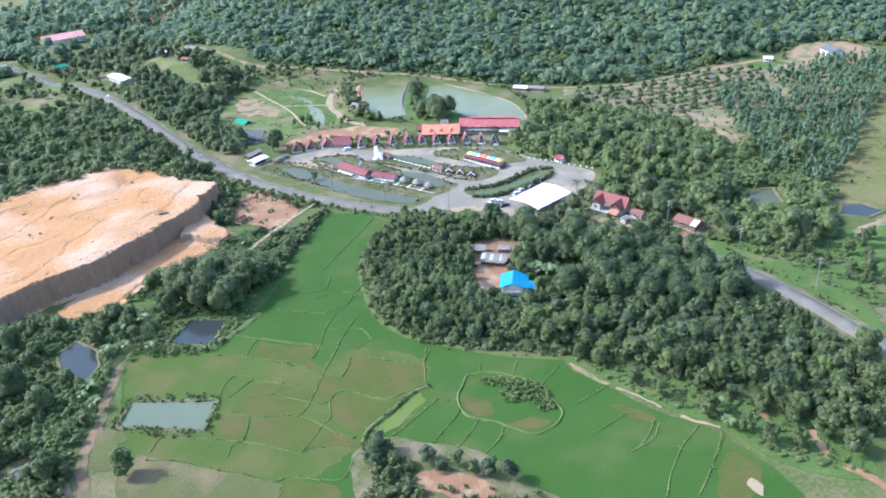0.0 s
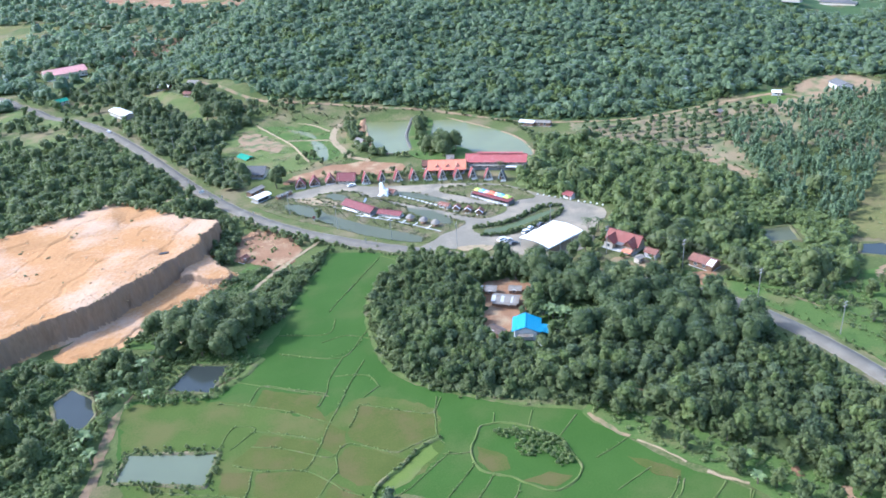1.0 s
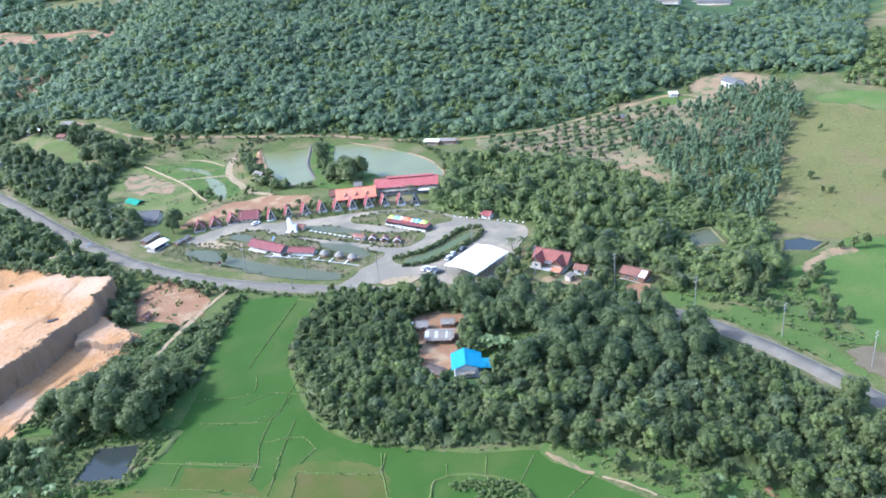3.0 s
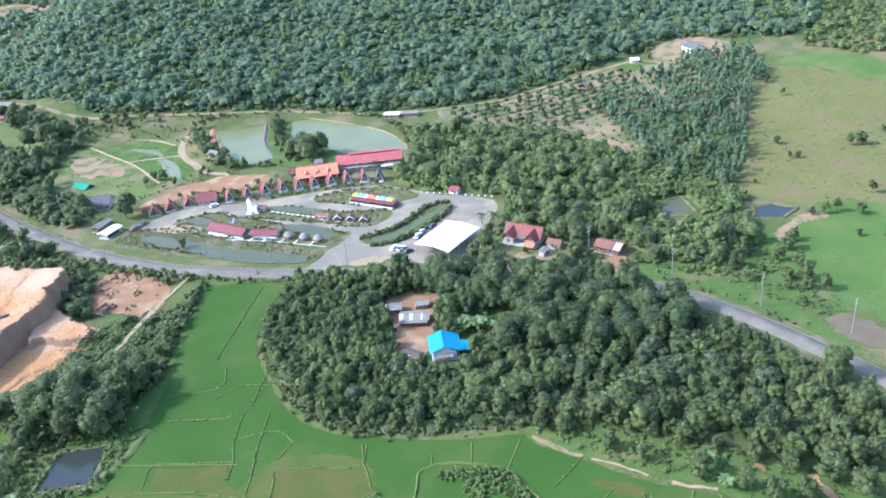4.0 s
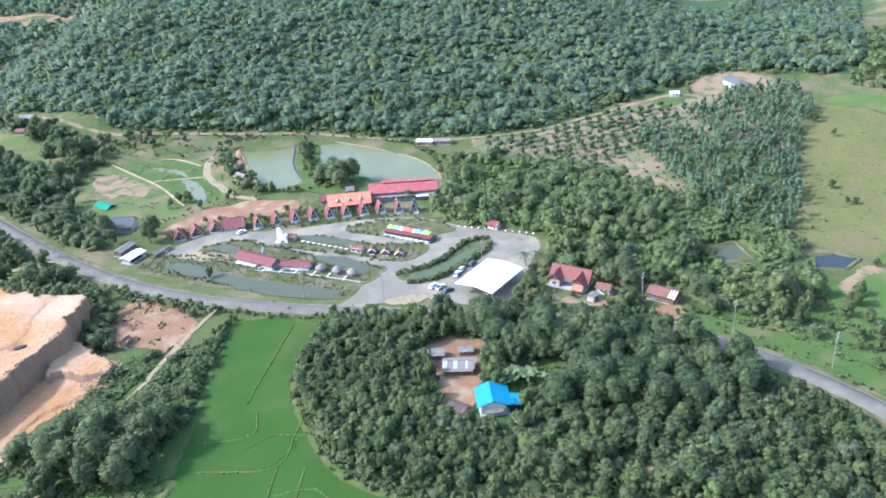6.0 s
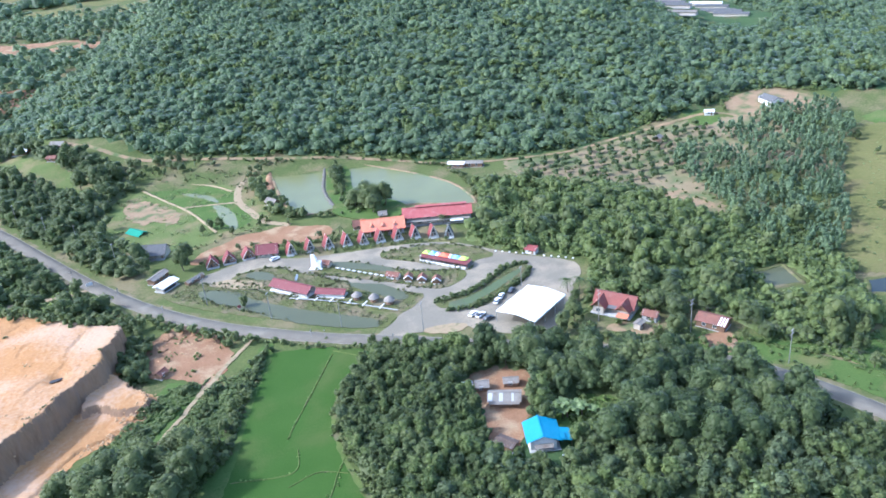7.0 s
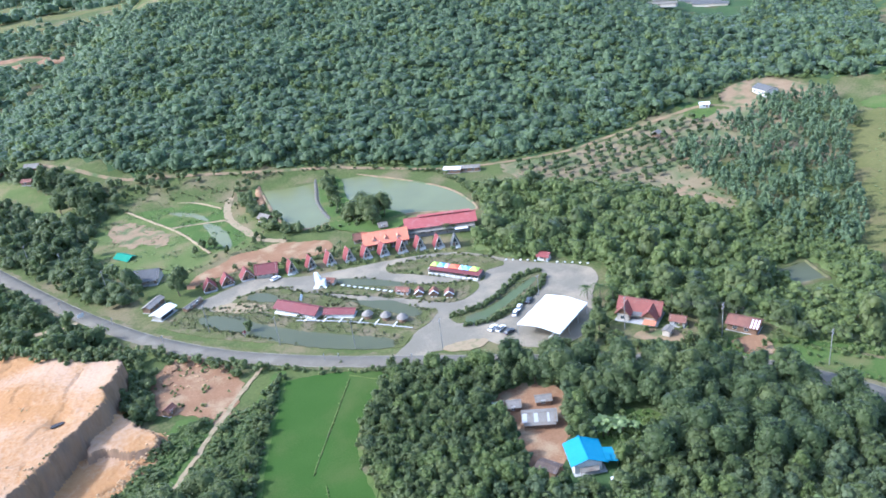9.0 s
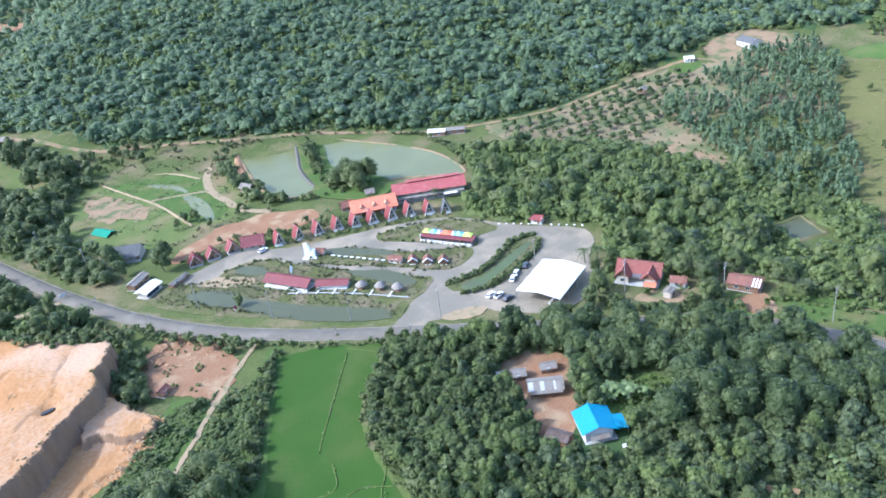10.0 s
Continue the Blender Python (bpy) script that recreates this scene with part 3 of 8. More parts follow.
ribbon("track", [(108, 516), (103, 502), (92, 480), (87, 460), (88, 440), (90, 424), (98, 412)], 4.0, 0.16, M_SAND, "pale sandy track through the meadow", "track", rough_edge=0.4)
patch("meadow_pond", [(74.5, 466), (79, 458), (80, 445), (78, 432), (74.5, 424), (73, 432), (73, 450)], 0.14, M_WATER, "narrow grey pond in the meadow", "pond", 0.5)
patch("meadow_pond", [(65, 497), (72, 490), (77, 480), (78.5, 469), (76, 470), (73, 480), (68, 488)], 0.14, M_WATER, "narrow grey pond in the meadow", "pond", 0.5)

# ---- east side ----
patch("bare_soil", [(201, 142), (206, 147), (211, 145), (212, 136), (211, 127), (206, 125), (200, 133)], 0.2, surface("wet_mud", (0.105, 0.083, 0.048), (0.155, 0.125, 0.076), 0.9, 0.2, 2.0, 0.3), "brown ploughed mud beside the road", "bare soil", 1.8)


def draped(name, points, material, label, category, step=4.0, lift=0.15, kind="structure"):
    """A cover of grid cells inside an outline, laid on sloping land."""
    line = curve(points, 4.0, True)
    lo, hi = line.min(0), line.max(0)
    n = np.maximum(((hi - lo) / step).astype(int), 2)
    xs, ys = np.linspace(lo[0], hi[0], n[0]), np.linspace(lo[1], hi[1], n[1])
    gx2, gy2 = np.meshgrid(xs, ys, indexing="ij")
    gx2, gy2 = gx2 + wobble(gx2, gy2, 9) * 1.2, gy2 + wobble(gx2, gy2, 9, 3) * 1.2
    k = np.arange(gx2.size).reshape(gx2.shape)
    q = np.stack([k[:-1, :-1].ravel(), k[1:, :-1].ravel(), k[1:, 1:].ravel(), k[:-1, 1:].ravel()], 1)
    cx, cy = gx2.ravel()[q].mean(1), gy2.ravel()[q].mean(1)
    q = q[inside(line, cx, cy)]
    v = np.stack([gx2.ravel(), gy2.ravel(), height(gx2, gy2).ravel() + lift], 1)
    used, back = np.unique(q, return_inverse=True)
    ob = mesh_object(name, v[used], back.reshape(q.shape), material, smooth=True)
    return tagged(ob, label, category, kind=kind)


draped("green_field", [(216, 150), (222, 180), (230, 192), (242, 196), (252, 197), (264, 197), (276, 199), (284, 190), (297, 177), (340, 148), (420, 90), (420, 20), (300, 40), (230, 100)], M_RICE_GREEN, "bright green paddy field beyond the road", "paddy field", 3.0, 0.13)
draped("field_edge", [(236, 187), (239, 194), (251, 196), (258, 198), (267, 193), (264, 189), (254, 193), (244, 190)], M_YARD, "bare brown earth edge of the paddy", "bare soil", 1.0, 0.2)
draped("pasture", [(256, 223), (275, 240), (296, 256), (325, 276), (351, 293), (380, 311), (394, 312), (401, 300), (404, 245), (396, 190), (380, 150), (330, 150), (293, 178), (283, 194), (268, 201), (262, 212)], M_BROWNFIELD, "dry yellow-green pasture dotted with small trees", "pasture", 2.5)
draped("green_strip", [(397, 317), (412, 322), (426, 308), (432, 280), (432, 240), (424, 190), (402, 170), (404, 220), (406, 262), (403, 300)], M_RICE_GREEN, "bright green crop strip above the pasture", "crop field", 3.0, 0.2)
CLEARED = [(-66, 885), (-50, 906), (-15, 914), (35, 900), (68, 922), (40, 878), (18, 840), (2, 800), (-8, 762), (-38, 800)]
FAR_FIELDS = [[(20, 1500), (200, 1420), (330, 1480), (250, 1640), (60, 1640)], [(-60, 1750), (60, 1700), (230, 1760), (160, 1950), (-40, 1930)], [(-200, 1400), (-90, 1350), (-40, 1480), (-140, 1560)], [(330, 1700), (480, 1640), (560, 1800), (400, 1900)], [(100, 2080), (420, 2030), (460, 2250), (120, 2300)], [(-260, 1000), (-150, 960), (-120, 1080), (-220, 1160)]]
M_ORCHARD = surface("orchard_soil", (0.185, 0.14, 0.075), (0.25, 0.195, 0.11), 0.95, 0.1, 1.0, 0.4, (0.11, 0.13, 0.05), 0.52, 0.07)
draped("orchard_soil", [(226, 416), (250, 405), (280, 399), (310, 396), (345, 388), (380, 350), (350, 318), (322, 302), (300, 330), (280, 320), (262, 288), (249, 294), (252, 330), (238, 360), (222, 380)], M_ORCHARD, "dry brown orchard ground with straw grass", "orchard soil", 2.5, 0.12)
draped("bare_soil", [(262, 334), (268, 315), (262, 290), (250, 290), (252, 316)], M_YARD, "bare brown clearing in the orchard", "bare soil", 1.5, 0.22)
CLEARING = [(362, 378), (374, 393), (394, 396), (411, 391), (416, 376), (412, 359), (401, 349), (389, 355), (379, 361), (367, 369)]
draped("grass", [(339, 379), (340, 392), (350, 400), (362, 393), (359, 384), (350, 376)], M_LAWN, "mown grass round the white hut", "grass", 2.0, 0.2)
draped("clearing", CLEARING, M_YARD, "pale bare clearing round a hillside house", "clearing", 2.0, 0.25)
draped("bare_soil", [(-80, 1330), (2, 1275), (70, 1200), (126, 1130), (115, 1077), (50, 1110), (-3, 1145), (-80, 1200)], M_DIRT, "distant cleared reddish slope", "bare soil", 12.0, 0.5)
draped("bare_soil", CLEARED, M_DIRT, "distant cleared reddish slope", "bare soil", 6.0, 0.5)
for field_line in FAR_FIELDS:
    draped("far_field", field_line, M_BROWNFIELD, "pale fields far out on the plain", "field", 20.0, 0.4)
patch("grass_bank", [(166, 226), (180, 222), (190, 206), (199, 188), (206, 170), (202, 150), (196, 130), (194, 160), (188, 184), (180, 202), (172, 214)], 0.14, M_LAWN, "lush green roadside bank", "grass bank", 0.5)
patch("grass_bank", [(186, 214), (196, 206), (208, 197), (224, 190), (232, 194), (224, 182), (217, 152), (212, 146), (204, 160), (202, 185), (192, 204)], 0.18, M_LAWN, "lush green grass between road and pasture", "grass bank", 0.6)
patch("dirt_yard", [(88, 211), (94, 210), (101, 216), (108, 223), (114, 230), (118, 239), (113, 248), (103, 250), (96, 246), (94, 236), (96, 231), (91, 226), (90, 219)], 0.16, M_DIRT, "red earth yard among the grove's houses", "dirt yard", 0.8)
patch("dirt_yard", [(176, 222), (186, 218), (180, 209), (174, 213)], 0.16, M_DIRT, "red earth drive from the road", "dirt yard", 0.4)
patch("dirt_yard", [(160, 246), (168, 240), (166, 233), (161, 236), (155, 244)], 0.16, M_YARD, "worn earth yard before the red house", "dirt yard", 0.4)
patch("dirt_yard", [(10, 324), (15, 334), (23, 342), (33, 343), (40, 333), (41, 318), (40, 309), (34, 300), (27, 294), (24, 302), (19, 308), (12, 314)], 0.14, M_DIRT, "bare reddish yard below the quarry", "dirt yard", 0.9)
patch("grass_bank", [(55, 309), (50, 297), (41, 283), (31, 265), (24, 251), (12, 232), (4, 224), (-4, 232), (-8, 241), (4, 252), (13, 266), (24, 280), (34, 292), (44, 302), (51, 309)], 0.1, M_LAWN, "olive weedy bank between track and paddy", "grass bank", 0.6)
patch("grass_bank", [(34, 300), (24, 292), (12, 280), (0, 267), (-14, 254), (-26, 256), (-34, 262), (-18, 274), (-2, 284), (10, 298), (18, 306), (26, 298)], 0.1, M_LAWN, "green weedy bank between track and quarry", "grass bank", 0.6)
patch("dirt_yard", [(-75, 158), (-62, 176), (-50, 172), (-44, 158), (-50, 140), (-70, 140)], 0.12, M_YARD, "bare yard round a farmhouse", "dirt yard", 0.9)
patch("dirt_yard", [(-92, 250), (-84, 262), (-76, 250), (-80, 225), (-90, 225)], 0.12, M_YARD, "worn red soil among shrubs", "dirt yard", 0.9)

# ---- quarry: a cut clay terrace with a steep face ----
RIM = [(1, 346), (9, 340), (8, 334), (4, 328), (1, 325), (0, 317), (-4, 313), (-14, 305.5), (-22, 296), (-31, 288.5), (-39, 281), (-49, 276), (-57, 273), (-66, 269), (-78, 263)]
QUARRY = curve(RIM + [(-100, 270), (-122, 300), (-112, 340), (-90, 356), (-77, 367), (-62, 374), (-48, 380), (-34, 383), (-25, 378), (-11, 359)], 2.0, True)
FACE = curve(RIM, 2.0)
qx, qy = np.meshgrid(np.arange(-150, 34, 0.8), np.arange(240, 402, 0.8), indexing="ij")
jx, jy = qx + 0.7 * wobble(qx, qy, 2.2, 3) + 0.3 * wobble(qx, qy, 0.8, 1), qy + 0.7 * wobble(qx, qy, 2.2, 8) + 0.3 * wobble(qx, qy, 0.8, 6)
depth_in = np.where(inside(QUARRY, jx, jy), 1, -1) * edge_distance(QUARRY, jx, jy)
to_face = edge_distance(FACE, jx, jy, False)
soft_side = 1.15 + 12 * smooth01((to_face + np.minimum(depth_in, 0) - 2) / 8)
top = 10.6 + 0.6 * wobble(qx, qy, 16) + 0.12 * wobble(qx, qy, 3, 2) + 0.25 * smooth01((qx + 20) / 30)
cuts = np.abs(np.sin(0.16 * qx - 0.11 * qy + 1.6 * wobble(qx, qy, 14, 4)))
top -= 0.55 * smooth01((0.16 - cuts) / 0.16) * (wobble(qx, qy, 13, 6) > 0.0) * (depth_in > 5)
top += 0.3 * np.maximum(wobble(qx, qy, 1.1, 9), 0) * (wobble(qx, qy, 9, 3) > 0.15) + 0.08 * wobble(qx, qy, 0.9, 7)
top += 1.1 * smooth01((-30 - qx) / 8) * smooth01((qy - 345) / 6)
top -= 1.6 * np.exp(-((qx + 15) ** 2 / 9 + (qy - 316) ** 2 / 4))
rise = np.clip((depth_in + soft_side) / soft_side, 0, 1)
talus = 1.8 * np.exp(-np.maximum(-depth_in, 0) / 2.2) * (1 + 0.7 * wobble(qx, qy, 4, 1)) * (depth_in < 0) * (to_face < 20)
TERRACE = curve([(-3, 326), (3, 317), (6, 308), (10, 299.5), (8, 294), (2, 294.5), (-2, 297), (-5, 301.5), (-11, 302.5), (-9, 309)], 1.5, True)
FLOOR = curve([(-12, 305), (0, 300), (6, 293), (3, 289), (-6, 285.5), (-15, 283), (-26, 272), (-34, 262), (-46, 258), (-54, 264), (-44, 276), (-30, 287)], 2.0, True)
ledge = np.where(inside(TERRACE, jx, jy), edge_distance(TERRACE, jx, jy), 0)
sunk = np.where(inside(FLOOR, jx, jy), edge_distance(FLOOR, jx, jy), 0)
bumps = 0.22 * wobble(qx, qy, 3, 5) + 0.12 * wobble(qx, qy, 1.0, 2)
terrace_top = 3.9 + 0.07 * (qy - 305) + bumps
floor_top = 1.1 + bumps
toe = np.maximum(talus, np.maximum(terrace_top * smooth01(ledge / 0.7), floor_top * smooth01(sunk / 1.6)))
qz = np.maximum(rise * top, toe) - 0.5
qi = np.arange(qx.size).reshape(qx.shape)
qq = np.stack([qi[:-1, :-1].ravel(), qi[1:, :-1].ravel(), qi[1:, 1:].ravel(), qi[:-1, 1:].ravel()], 1)
keep = (qz.ravel()[qq] > -0.25).any(1)
qq = qq[keep]
used, back = np.unique(qq, return_inverse=True)
qv = np.stack([qx.ravel(), qy.ravel(), qz.ravel()], 1)[used]
quarry = mesh_object("quarry", qv, back.reshape(qq.shape), M_QUARRY, smooth=False)
tagged(quarry, "orange clay quarry terrace with a steep cut face", "quarry", kind="structure")
quarry.data.materials.append(M_CLIFF_SHADE)
quarry.data.materials.append(M_GROUND)
nz = np.zeros(len(quarry.data.polygons) * 3)
quarry.data.polygons.foreach_get("normal", nz)
ctr = np.zeros(len(quarry.data.polygons) * 3)
quarry.data.polygons.foreach_get("center", ctr)
ctr = ctr.reshape(-1, 3)
far_side = (edge_distance(FACE, ctr[:, 0], ctr[:, 1], False) > 26) & ~inside(QUARRY, ctr[:, 0], ctr[:, 1])
# Steep faces take the cliff colour with its painted-in shade.
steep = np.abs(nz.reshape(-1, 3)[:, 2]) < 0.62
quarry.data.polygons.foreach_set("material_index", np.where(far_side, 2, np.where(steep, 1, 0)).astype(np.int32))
patch("quarry_apron", [(3, 318), (7, 309), (12, 300), (8, 291), (-4, 284), (-15, 281), (-26, 268), (-36, 258), (-48, 256), (-56, 264), (-44, 278), (-26, 292), (-8, 308)], 0.12, M_QUARRY, "orange clay apron below the quarry face", "quarry apron", 0.8)

# ---- vegetation ----
rng = np.random.default_rng(7)


def hex_dome():
    """A rounded core of eight quads, open below."""
    ring = [(math.cos(k * math.tau / 6), math.sin(k * math.tau / 6)) for k in range(6)]
    v = [(x, y, -0.45) for x, y in ring] + [(x * 0.78, y * 0.78, 0.62) for x, y in ring]
    f = [(k, (k + 1) % 6, 6 + (k + 1) % 6, 6 + k) for k in range(6)] + [(6, 7, 8, 9), (6, 9, 10, 11)]
    return np.array(v), np.array(f)


BALL_V, BALL_F = hex_dome()


def leaf_cards(at, out, size, r, long=1.5):
    """Small four-cornered leaf clumps at points, facing roughly outwards."""
    n = len(at)
    nrm = out + r.normal(0, 0.38, (n, 3)) + np.array([0, 0, 0.4])
    nrm /= np.linalg.norm(nrm, axis=1)[:, None]
    a = np.cross(nrm, r.normal(0, 1, (n, 3)))
    a /= np.linalg.norm(a, axis=1)[:, None] + 1e-9
    b = np.cross(nrm, a)
    s = (size * r.uniform(0.6, 1.35, n))[:, None]
    a, b = a * s * long / 2, b * s / 2
    droop = nrm * s * 0.22
    v = np.stack([at - a - droop, at - b * r.uniform(0.7, 1.1, (n, 1)), at + a - droop, at + b * r.uniform(0.7, 1.1, (n, 1))], 1).reshape(-1, 3)
    return v, np.arange(4 * n).reshape(n, 4)


def crown_shape(seed, radius, low, high, lobes, leaves, leaf, upright=1.0):
    """A crown of uneven lobes: cores tinted darker, as shade, wrapped in leaf clumps. Vertices, quads and a tint for
    each face.
    """
    r = np.random.default_rng(seed)
    vs, fs, ts, base = [], [], [], 0
    lobe = []
    for i in range(lobes):
        u = r.uniform(0, 1)
        z = low + (high - low) * (0.25 + 0.6 * u)
        reach = radius * (0.62 if lobes > 1 else 0.0) * (1 - 0.55 * max(u - 0.45, 0)) * np.sqrt(r.uniform(0.1, 1))
        ang = i * 2.4 + r.uniform(-0.5, 0.5)
        rad = radius * (r.uniform(0.46, 0.72) if lobes < 7 else r.uniform(0.26, 0.56)) if lobes > 1 else radius
        lobe.append((np.array([reach * np.cos(ang), reach * np.sin(ang), z]), rad, min((high - low) * 0.32, rad) * upright))
    for c, rad, tall in lobe:
        k = BALL_V * np.array([rad, rad, tall]) * 0.84 * (1 + 0.16 * r.normal(0, 1, (len(BALL_V), 1)))
        vs.append(k + c)
        fs.append(BALL_F + base)
        # Core tint starts low as inner shade and rises towards the top.
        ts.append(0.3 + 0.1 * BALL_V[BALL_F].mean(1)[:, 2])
        base += len(k)
    share = np.array([q[1] ** 2 for q in lobe])
    pick = r.choice(len(lobe), leaves, p=share / share.sum())
    way = r.normal(0, 1, (leaves, 3))
    way /= np.linalg.norm(way, axis=1)[:, None]
    way[:, 2] = np.where(way[:, 2] < -0.35, -way[:, 2], way[:, 2])
    cs, rd, tl = (np.array([lobe[i][k] for i in pick]) for k in range(3))
    at = cs + way * np.stack([rd, rd, tl], 1) * (0.7 + 0.6 * r.uniform(0, 1, (leaves, 1)) ** 1.5)
    v, f = leaf_cards(at, way, leaf, r)
    vs.append(v)
    fs.append(f + base)
    # Leaves facing up get a lighter tint, painted as light from above.
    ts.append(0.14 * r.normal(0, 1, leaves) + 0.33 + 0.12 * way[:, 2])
    return np.concatenate(vs), np.concatenate(fs), np.concatenate(ts)


def trunk_mesh(name, h, r0, seed, limbs=4, reach=1.6):
    """A tapered, leaning trunk that parts into limbs."""
    r = np.random.default_rng(seed)
    bm = bmesh.new()

    def limb(p, q, ra, rb, n=6):
        p, q = Vector(p), Vector(q)
        side = (q - p).orthogonal().normalized()
        other = (q - p).normalized().cross(side)
        rings = []
        for c, w in ((p, ra), ((p + q) / 2 + Vector(r.normal(0, 0.06 * h / 3, 3)), (ra + rb) / 2), (q, rb)):
            rings.append([bm.verts.new(c + (side * math.cos(k * math.tau / n) + other * math.sin(k * math.tau / n)) * w) for k in range(n)])
        for lo, hi in zip(rings, rings[1:]):
            for k in range(n):
                bm.faces.new((lo[k], lo[(k + 1) % n], hi[(k + 1) % n], hi[k]))

    fork = (r.normal(0, 0.15), r.normal(0, 0.15), h * 0.55)
    limb((0, 0, -0.3), fork, r0, r0 * 0.65)
    for i in range(limbs):
        a = i * math.tau / limbs + r.uniform(-0.4, 0.4)
        limb(fork, (fork[0] + reach * math.cos(a), fork[1] + reach * math.sin(a), h * r.uniform(0.9, 1.15)), r0 * 0.5, r0 * 0.2, 5)
    me = bpy.data.meshes.new(name)
    bm.to_mesh(me)
    bm.free()
    me.materials.append(M_BARK)
    return me


def joined(name, sets, material, label, category, kind="stuff", sway=0.25):
    """Many crowns in one mesh: sets of (shape, x, y, z, scale, turn)."""
    vs, fs, ts, base = [], [], [], 0
    for (v, f, t), x, y, z, s, turn in sets:
        c, q = math.cos(turn), math.sin(turn)
        sx, sy, sz = s if isinstance(s, tuple) else (s, s, s)
        w = np.empty(v.shape, np.float32)
        w[:, 0] = (v[:, 0] * c - v[:, 1] * q) * sx + x
        w[:, 1] = (v[:, 0] * q + v[:, 1] * c) * sy + y
        w[:, 2] = v[:, 2] * sz + z
        vs.append(w)
        fs.append(f + base)
        ts.append(t + rng.normal(0.0, sway * 0.7) + sway * 0.5 + 0.16 * float(wobble(x, y, 45, 3)) + 0.1 * float(wobble(x, y, 14, 1)))
        base += len(v)
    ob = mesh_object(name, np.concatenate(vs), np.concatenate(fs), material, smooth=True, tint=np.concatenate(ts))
    return tagged(ob, label, category, kind=kind)


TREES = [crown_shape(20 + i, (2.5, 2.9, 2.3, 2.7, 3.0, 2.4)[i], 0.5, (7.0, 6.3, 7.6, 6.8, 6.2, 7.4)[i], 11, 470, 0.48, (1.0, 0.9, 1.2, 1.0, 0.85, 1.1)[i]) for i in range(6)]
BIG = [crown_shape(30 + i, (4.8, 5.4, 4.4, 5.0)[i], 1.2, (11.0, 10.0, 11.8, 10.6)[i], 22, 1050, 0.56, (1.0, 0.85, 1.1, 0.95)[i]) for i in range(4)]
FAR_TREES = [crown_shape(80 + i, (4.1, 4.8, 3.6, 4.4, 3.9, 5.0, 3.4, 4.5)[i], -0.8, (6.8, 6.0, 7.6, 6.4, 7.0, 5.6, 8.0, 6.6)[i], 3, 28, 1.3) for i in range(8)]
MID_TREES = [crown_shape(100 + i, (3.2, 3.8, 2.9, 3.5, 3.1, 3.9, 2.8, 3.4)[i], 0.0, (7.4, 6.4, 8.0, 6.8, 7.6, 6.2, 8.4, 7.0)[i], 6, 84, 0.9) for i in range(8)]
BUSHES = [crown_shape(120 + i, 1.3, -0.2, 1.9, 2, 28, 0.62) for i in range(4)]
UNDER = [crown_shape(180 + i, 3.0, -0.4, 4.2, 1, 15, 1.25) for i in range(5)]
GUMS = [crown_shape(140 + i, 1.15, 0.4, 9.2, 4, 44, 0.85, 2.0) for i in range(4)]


def scatter(poly, spacing, jitter=0.45, seed=1, margin=0.0):
    """Uneven points inside an outline."""
    r = np.random.default_rng(seed)
    p = np.array(poly, float)
    lo, hi = p.min(0), p.max(0)
    xs, ys = np.meshgrid(np.arange(lo[0], hi[0], spacing), np.arange(lo[1], hi[1], spacing * 0.87), indexing="ij")
    xs = xs + (np.arange(xs.shape[1]) % 2) * spacing / 2
    xs, ys = xs.ravel() + r.normal(0, jitter * spacing * 0.6, xs.size), ys.ravel() + r.normal(0, jitter * spacing * 0.6, ys.size)
    ok = inside(p, xs, ys)
    if margin:
        ok &= edge_distance(p, xs, ys) > margin
    return np.stack([xs[ok], ys[ok]], 1)


ROAD_LINE = curve(ROAD, 6.0)
OPEN = []  # outlines kept free of trees
KEEP = []  # x, y, radius of buildings


def clear_of(points, road=4.6):
    x, y = points[:, 0], points[:, 1]
    ok = edge_distance(ROAD_LINE, x, y, False) > road
    for poly in OPEN:
        ok &= ~inside(poly, x, y)
    for cx, cy, r in KEEP:
        ok &= np.hypot(x - cx, y - cy) > r
    return points[ok]


OPEN += [[(88, 211), (94, 210), (101, 215), (108, 223), (114, 230), (117, 239), (112, 247), (103, 249), (96, 245), (94, 236), (96, 231), (91, 226), (90, 219)],
         [(176, 222), (186, 218), (180, 209), (174, 213)], [(158, 252), (169, 243), (166, 231), (158, 236), (150, 246)],
         [(118, 262), (132, 254), (150, 258), (162, 268), (172, 280), (184, 290), (178, 306), (162, 320), (155, 340), (120, 360)]]
KEEP += [(101, 207, 8.2), (102, 199, 5), (90, 209, 4), (104, 230, 6), (110, 237, 3.5), (99, 241, 4), (92, 213, 5.5), (165, 254, 9), (184, 224, 6), (171, 311, 4), (206, 426, 7), (391, 374, 9), (355, 388.5, 6), (303, 376, 4), (16.8, 309, 3), (100, 445, 5), (37, 421, 9), (33, 386, 9), (33, 452, 7), (-38, 588, 12), (-89, 768, 22), (-84, 657, 6), (-7, 624, 6), (15, 610, 6), (9, 592, 5), (-60, 178, 5)]


